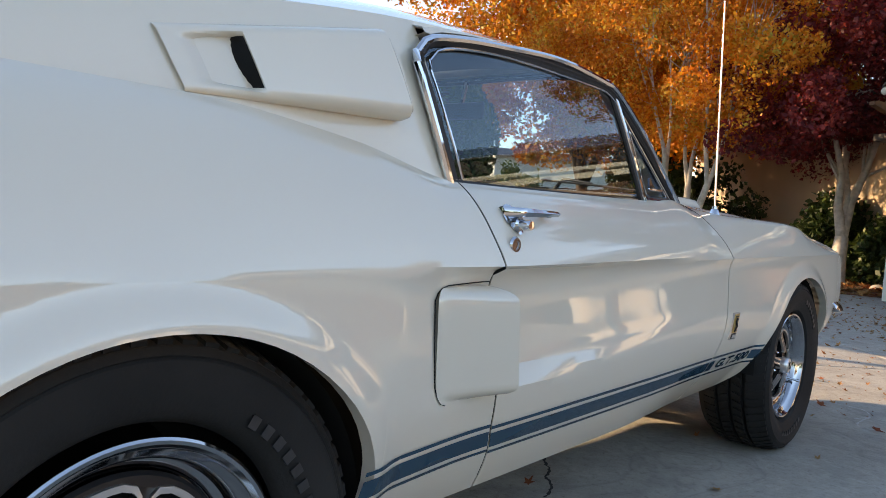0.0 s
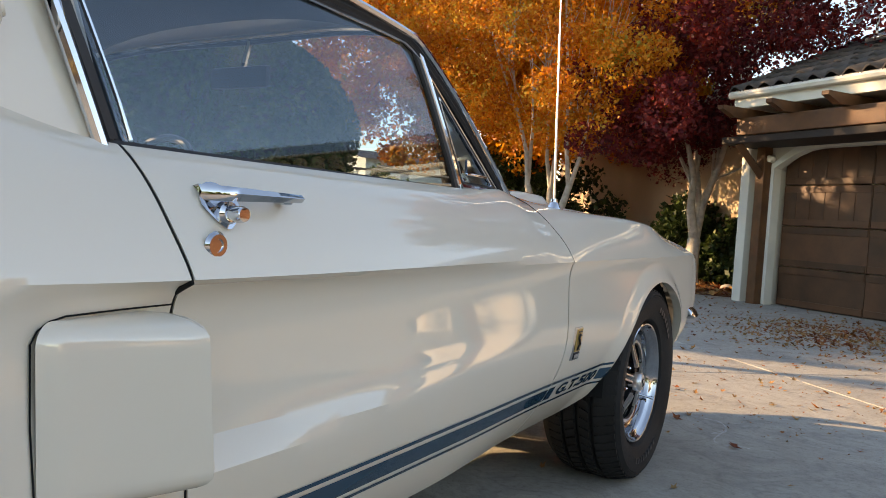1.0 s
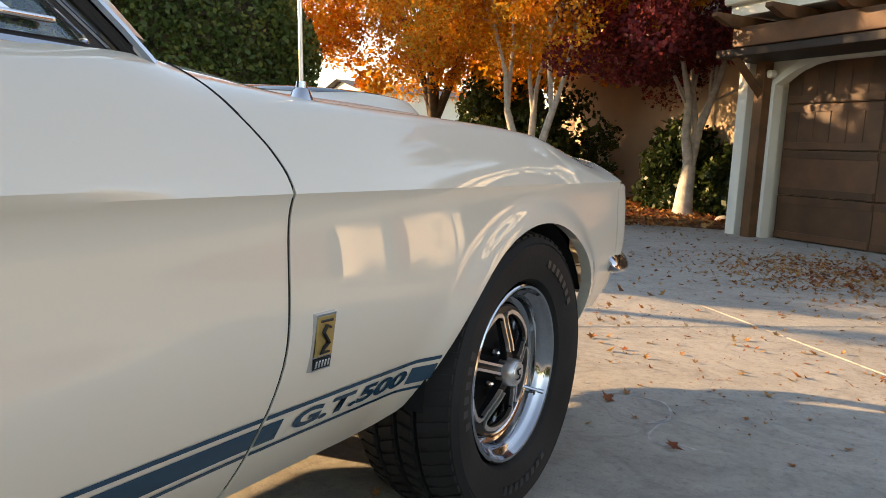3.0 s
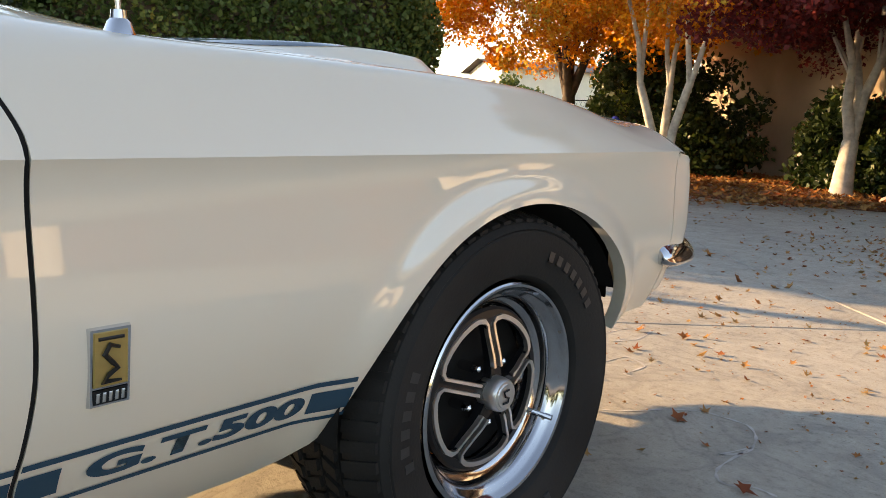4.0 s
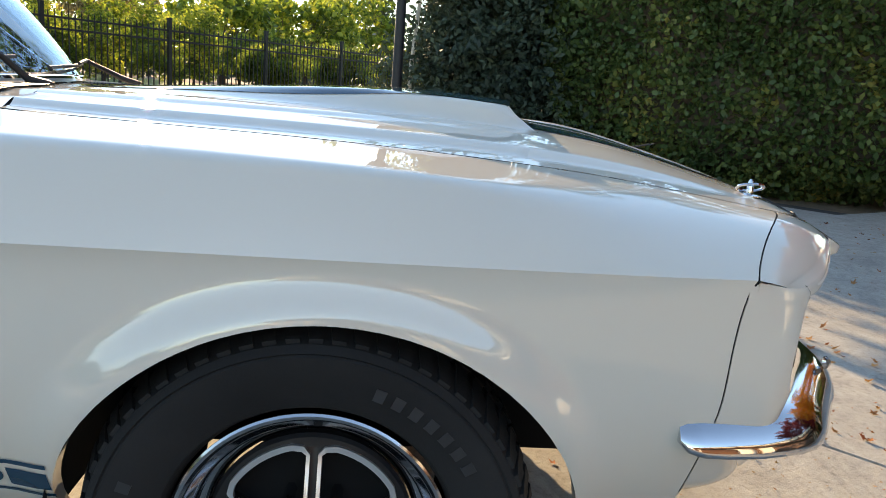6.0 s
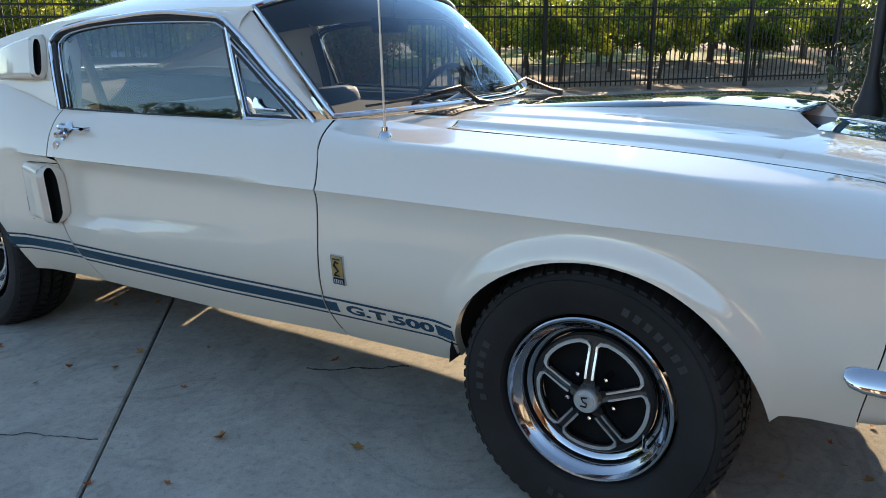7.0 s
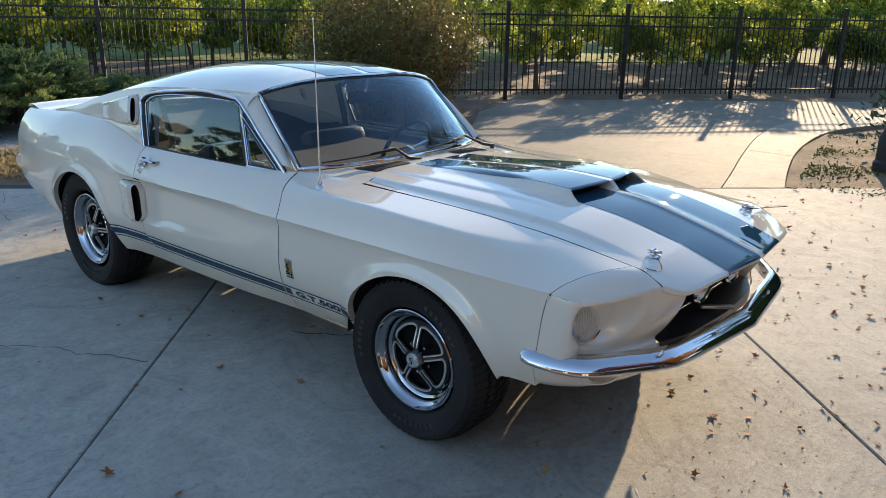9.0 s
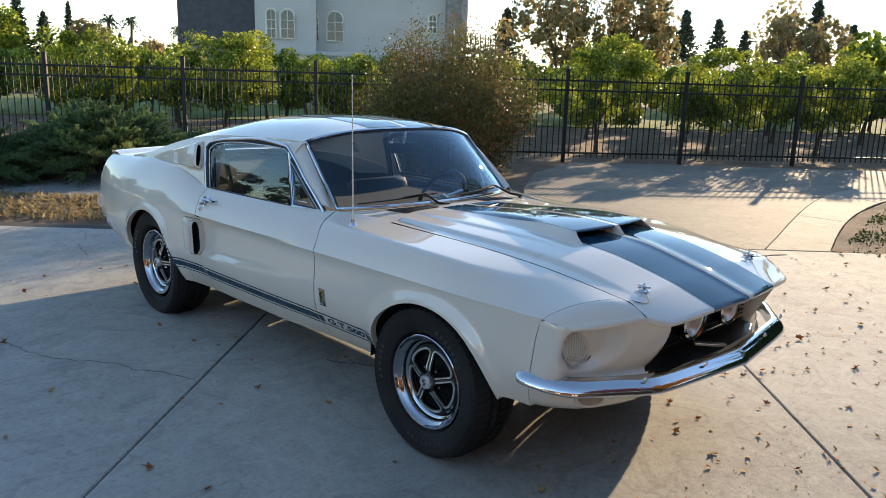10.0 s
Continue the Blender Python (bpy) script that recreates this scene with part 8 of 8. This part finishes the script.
# bed: boulders, a flat stepping stone, a blue glass ball on a stake
def boulder(place, size, seed):
    rng = np.random.default_rng(seed)
    bm = bmesh.new()
    bmesh.ops.create_icosphere(bm, subdivisions=3, radius=1)
    w = rng.normal(size=(3, 3)) * 2.2
    for v in bm.verts:
        k = 1 + 0.10 * sum(math.sin(float(np.dot(row, v.co)) + i) for i, row in enumerate(w))
        v.co = Vector((v.co.x * size[0] * k, v.co.y * size[1] * k, max(-0.2, v.co.z) * size[2] * k))
    ob = part("boulder", bm, STONE, None)
    ob.location = place
    tagged(ob, "pale grey boulder half sunk in leaf litter", "stone", "stones in the planting bed")


for i, (x, y, q) in enumerate(((-5.06, 10.80, 0.11), (-5.75, 11.5, 0.13), (-0.55, 10.1, 0.14), (-0.85, 10.35, 0.10), (-4.2, 10.2, 0.08))):
    boulder((x, y, 0.02), (q * 1.2, q, q * 0.75), 610 + i)
pad = slab([(-6.9, 10.75), (-6.0, 10.1), (-5.2, 9.75), (-5.05, 10.05), (-5.9, 10.55), (-6.6, 11.15)], 0.03, "stepping_slab")
orn = thing("garden_ornament", "shiny blue glass ball on a metal stake", "ornament", (-6.15, 12.2, 0))
part("stake", tube([(0, 0, -0.05), (0, 0, 0.95)], 0.008, 6), FENCE, orn)
bm = bmesh.new()
bmesh.ops.create_uvsphere(bm, u_segments=20, v_segments=12, radius=0.09, matrix=Matrix.Translation((0, 0, 1.03)))
part("ball", bm, BALLGLASS, orn, "blue glass ball")

# wall vent, climbing plant and gate by the garage corner
vent = part("wall_vent", box_bm((0.30, 0.05, 0.36), (0, 0, 0), 0.006), WHITESTUCCO, hw, "pale louvred vent", smooth=False)
vent.location = (-1.62, -0.02, 2.02)
for k in range(5):
    part("vent_blade", box_bm((0.24, 0.03, 0.022), (0, -0.03, -0.12 + 0.06 * k), 0.003), STONE, vent, smooth=False)

# dish aerial at the end of the garage roof
dm = Matrix.Translation(G0) @ Matrix.Rotation(radians(g_turn), 4, "Z")
dish = thing("satellite_dish", "pale grey satellite dish on a short mast", "dish", tuple(dm @ Vector((-6.42, 1.86, 3.80))), 200)
part("mast", tube([(0, 0, -0.05), (0, 0, 0.42), (0.06, 0, 0.50)], 0.022, 8), SILVER, dish)
dbm = lathe([(0.0, 0.0), (0.12, 0.008), (0.24, 0.034), (0.33, 0.066), (0.335, 0.062), (0.24, 0.024), (0.0, -0.012)], 32)
bmesh.ops.transform(dbm, matrix=Matrix.Translation((0.08, 0, 0.50)) @ Matrix.Rotation(radians(-30), 4, "Y"), verts=dbm.verts)
part("reflector", dbm, DISHGREY, dish, "pale grey dish")
part("feed_arm", tube([(0.08, 0, 0.20), (0.36, 0, 0.30), (0.44, 0, 0.52)], 0.012, 6), DISHGREY, dish)

# trees across the yard, seen mirrored in the paint and the glass
for i, (x, y, h, r) in enumerate(((9.5, -9.5, 2.5, 1.7), (6.2, -12.5, 2.9, 1.6), (15.5, -9.0, 3.0, 2.0), (4.4, -16.5, 3.2, 1.7), (12.5, -14.0, 3.6, 2.0))):
    tree("yard_tree", "leafy green tree across the yard", (x, y, 0), h, r, 0.5, BARK_DARK, HEDGE_LEAF, 640 + i, 1, 0.10, 60, 130, 0.09, 0.4)

# fallen leaves
rng = np.random.default_rng(12)
def lobed_leaves(pts, size, seed):
    """Small five-lobed leaves lying curled on the ground, each a little fan of its own."""
    rng = np.random.default_rng(seed)
    m = len(pts)
    ang = np.linspace(0, 2 * math.pi, 11)[:-1]
    rad = np.array([1.0, 0.42, 0.92, 0.40, 0.62, 0.22, 0.62, 0.40, 0.92, 0.42])
    fan = np.stack([rad * np.cos(ang), rad * np.sin(ang), np.zeros(10)], 1)
    s = size * rng.uniform(0.55, 1.4, m)
    turn = rng.uniform(0, 2 * math.pi, m)
    tilt = rng.normal(size=(m, 2)) * 0.28
    curl = rng.uniform(0.1, 0.75, m)
    wide = rng.uniform(0.45, 1.0, m)
    v = np.empty((m, 11, 3))
    x, y = fan[None, :, 0], fan[None, :, 1] * wide[:, None]
    z = curl[:, None] * (x * x * 0.5 + y * y) + tilt[:, :1] * x + tilt[:, 1:] * y
    z -= z.min(1)[:, None]
    c, sn = np.cos(turn)[:, None], np.sin(turn)[:, None]
    v[:, 1:, 0], v[:, 1:, 1], v[:, 1:, 2] = (x * c - y * sn), (x * sn + y * c), z
    v[:, 0] = 0
    v[:, 0, 2] = np.maximum(0.0, z.min(1))
    v = v * s[:, None, None] * 0.5 + np.asarray(pts)[:, None, :]
    base = (np.arange(m) * 11)[:, None]
    k = np.arange(10)
    tri = np.stack([np.zeros(10, int), 1 + k, 1 + (k + 1) % 10], 1)
    idx = (base[:, :, None] + tri[None]).reshape(-1).astype(np.int32)
    me = bpy.data.meshes.new("fallen_leaves")
    me.vertices.add(m * 11)
    me.vertices.foreach_set("co", v.reshape(-1))
    me.loops.add(len(idx))
    me.loops.foreach_set("vertex_index", idx)
    me.polygons.add(m * 10)
    me.polygons.foreach_set("loop_start", np.arange(0, len(idx), 3, dtype=np.int32))
    me.update(calc_edges=True)
    me.materials.append(FALLEN_LEAF)
    return new("fallen_leaves", me)


def scatter(n, fn, size, seed, label):
    pts = np.array([fn() for _ in range(n)])
    ob = lobed_leaves(pts - np.array((0, 0, 0.003)), size * 1.9, seed)
    return tagged(ob, label, "leaves", kind="stuff")
scatter(300, lambda: (*(at(rng.uniform(1.2, 6.4), rng.uniform(-7.5, 3.5)).xy), 0.006), 0.028, 90, "dry brown leaves scattered on the concrete")
scatter(2300, lambda: (1.1 + rng.normal() * 0.60, 5.4 + rng.normal() * 0.70, 0.008), 0.027, 91, "drift of red and orange leaves on the concrete")
scatter(800, lambda: (*(at(rng.uniform(0.5, 5.5), rng.uniform(-12, -5)).xy), 0.008), 0.034, 92, "orange leaves scattered below the trees")
scatter(5000, lambda: (*(at(rng.uniform(3.4, 9.2), rng.uniform(-15, -6.6)).xy), 0.03), 0.07, 93, "thick litter of red-brown leaves")
scatter(420, lambda: (rng.uniform(-0.6, 2.2), rng.uniform(1.2, 6.2), 0.006), 0.027, 97, "small dry leaves on the sunlit concrete")
scatter(60, lambda: (rng.uniform(0.2, 2.6), rng.uniform(-4.2, 1.0), 0.008), 0.030, 94, "few dry leaves beside the car")
scatter(160, lambda: (rng.uniform(-2.8, 0.8), rng.uniform(0.4, 2.4), 0.006), 0.027, 95, "curled dry leaves before the car")
scatter(150, lambda: (*(at(rng.uniform(-4, 1), rng.uniform(-7, -1)).xy), 0.008), 0.036, 96, "dry leaves on the sunlit drive")

scatter(700, lambda: (rng.uniform(-0.6, 2.0), rng.uniform(0.9, 2.8), 0.004), 0.009, 98, "fine dry crumbs on the concrete")
scatter(500, lambda: (*(at(rng.uniform(-4, 2), rng.uniform(-7, -1)).xy), 0.004), 0.016, 99, "small dry litter on the concrete")

# dry grass verge behind the car
rng = np.random.default_rng(15)
m = 9000
a = np.stack([rng.uniform(-6.2, -4.6, m), rng.uniform(-1.0, 12.0, m)], 1)
pts = np.stack([a[:, 0] * 0.7071 + a[:, 1] * 0.7071, a[:, 0] * 0.7071 - a[:, 1] * 0.7071, np.full(m, -0.02) + rng.random(m) * 0.03], 1)
tagged(leaf_mesh("dry_grass", pts, 0.035, GRASS, None, "", 15, 3.0), "strip of short dry grass beside the drive", "grass", kind="stuff")
bm = prism_bm([tuple(at(a, b).xy) for a, b in ((-6.0, 0.2), (-6.0, 12.0), (-8.6, 12.0), (-8.6, 0.2))], -0.05, -0.012)
tagged(part("gravel_strip", bm, GRAVEL, None, smooth=False), "grey gravel strip under the junipers", "gravel", kind="structure")

# mossy soil inside the curved edging
m = 16000
q = np.stack([rng.uniform(-10.5, -5.5, m), rng.uniform(-1.4, 2.4, m)], 1)
q = q[q[:, 1] > -0.36 + (q[:, 0] + 5.37) * 0.18]
patch = np.sin(q[:, 0] * 2.3 + 1) * np.sin(q[:, 1] * 3.1 + q[:, 0]) + rng.normal(size=len(q)) * 0.4
q = q[patch > 0.45]
tagged(leaf_mesh("moss_patches", np.stack([q[:, 0], q[:, 1], np.full(len(q), -0.004) + rng.random(len(q)) * 0.02], 1), 0.02, MOSS, None, "", 16, 2.2), "patches of short green moss on bare soil", "moss", kind="stuff")
bm = prism_bm([(-5.43, -0.43), (-6.25, -0.66), (-7.37, -0.93), (-8.42, -1.11), (-10.0, -1.22), (-10.6, 2.6), (-5.3, 2.6)], -0.05, -0.006)
tagged(part("bed_soil", bm, SOIL, None, smooth=False), "bare brown soil inside the curved edging", "soil", kind="structure")
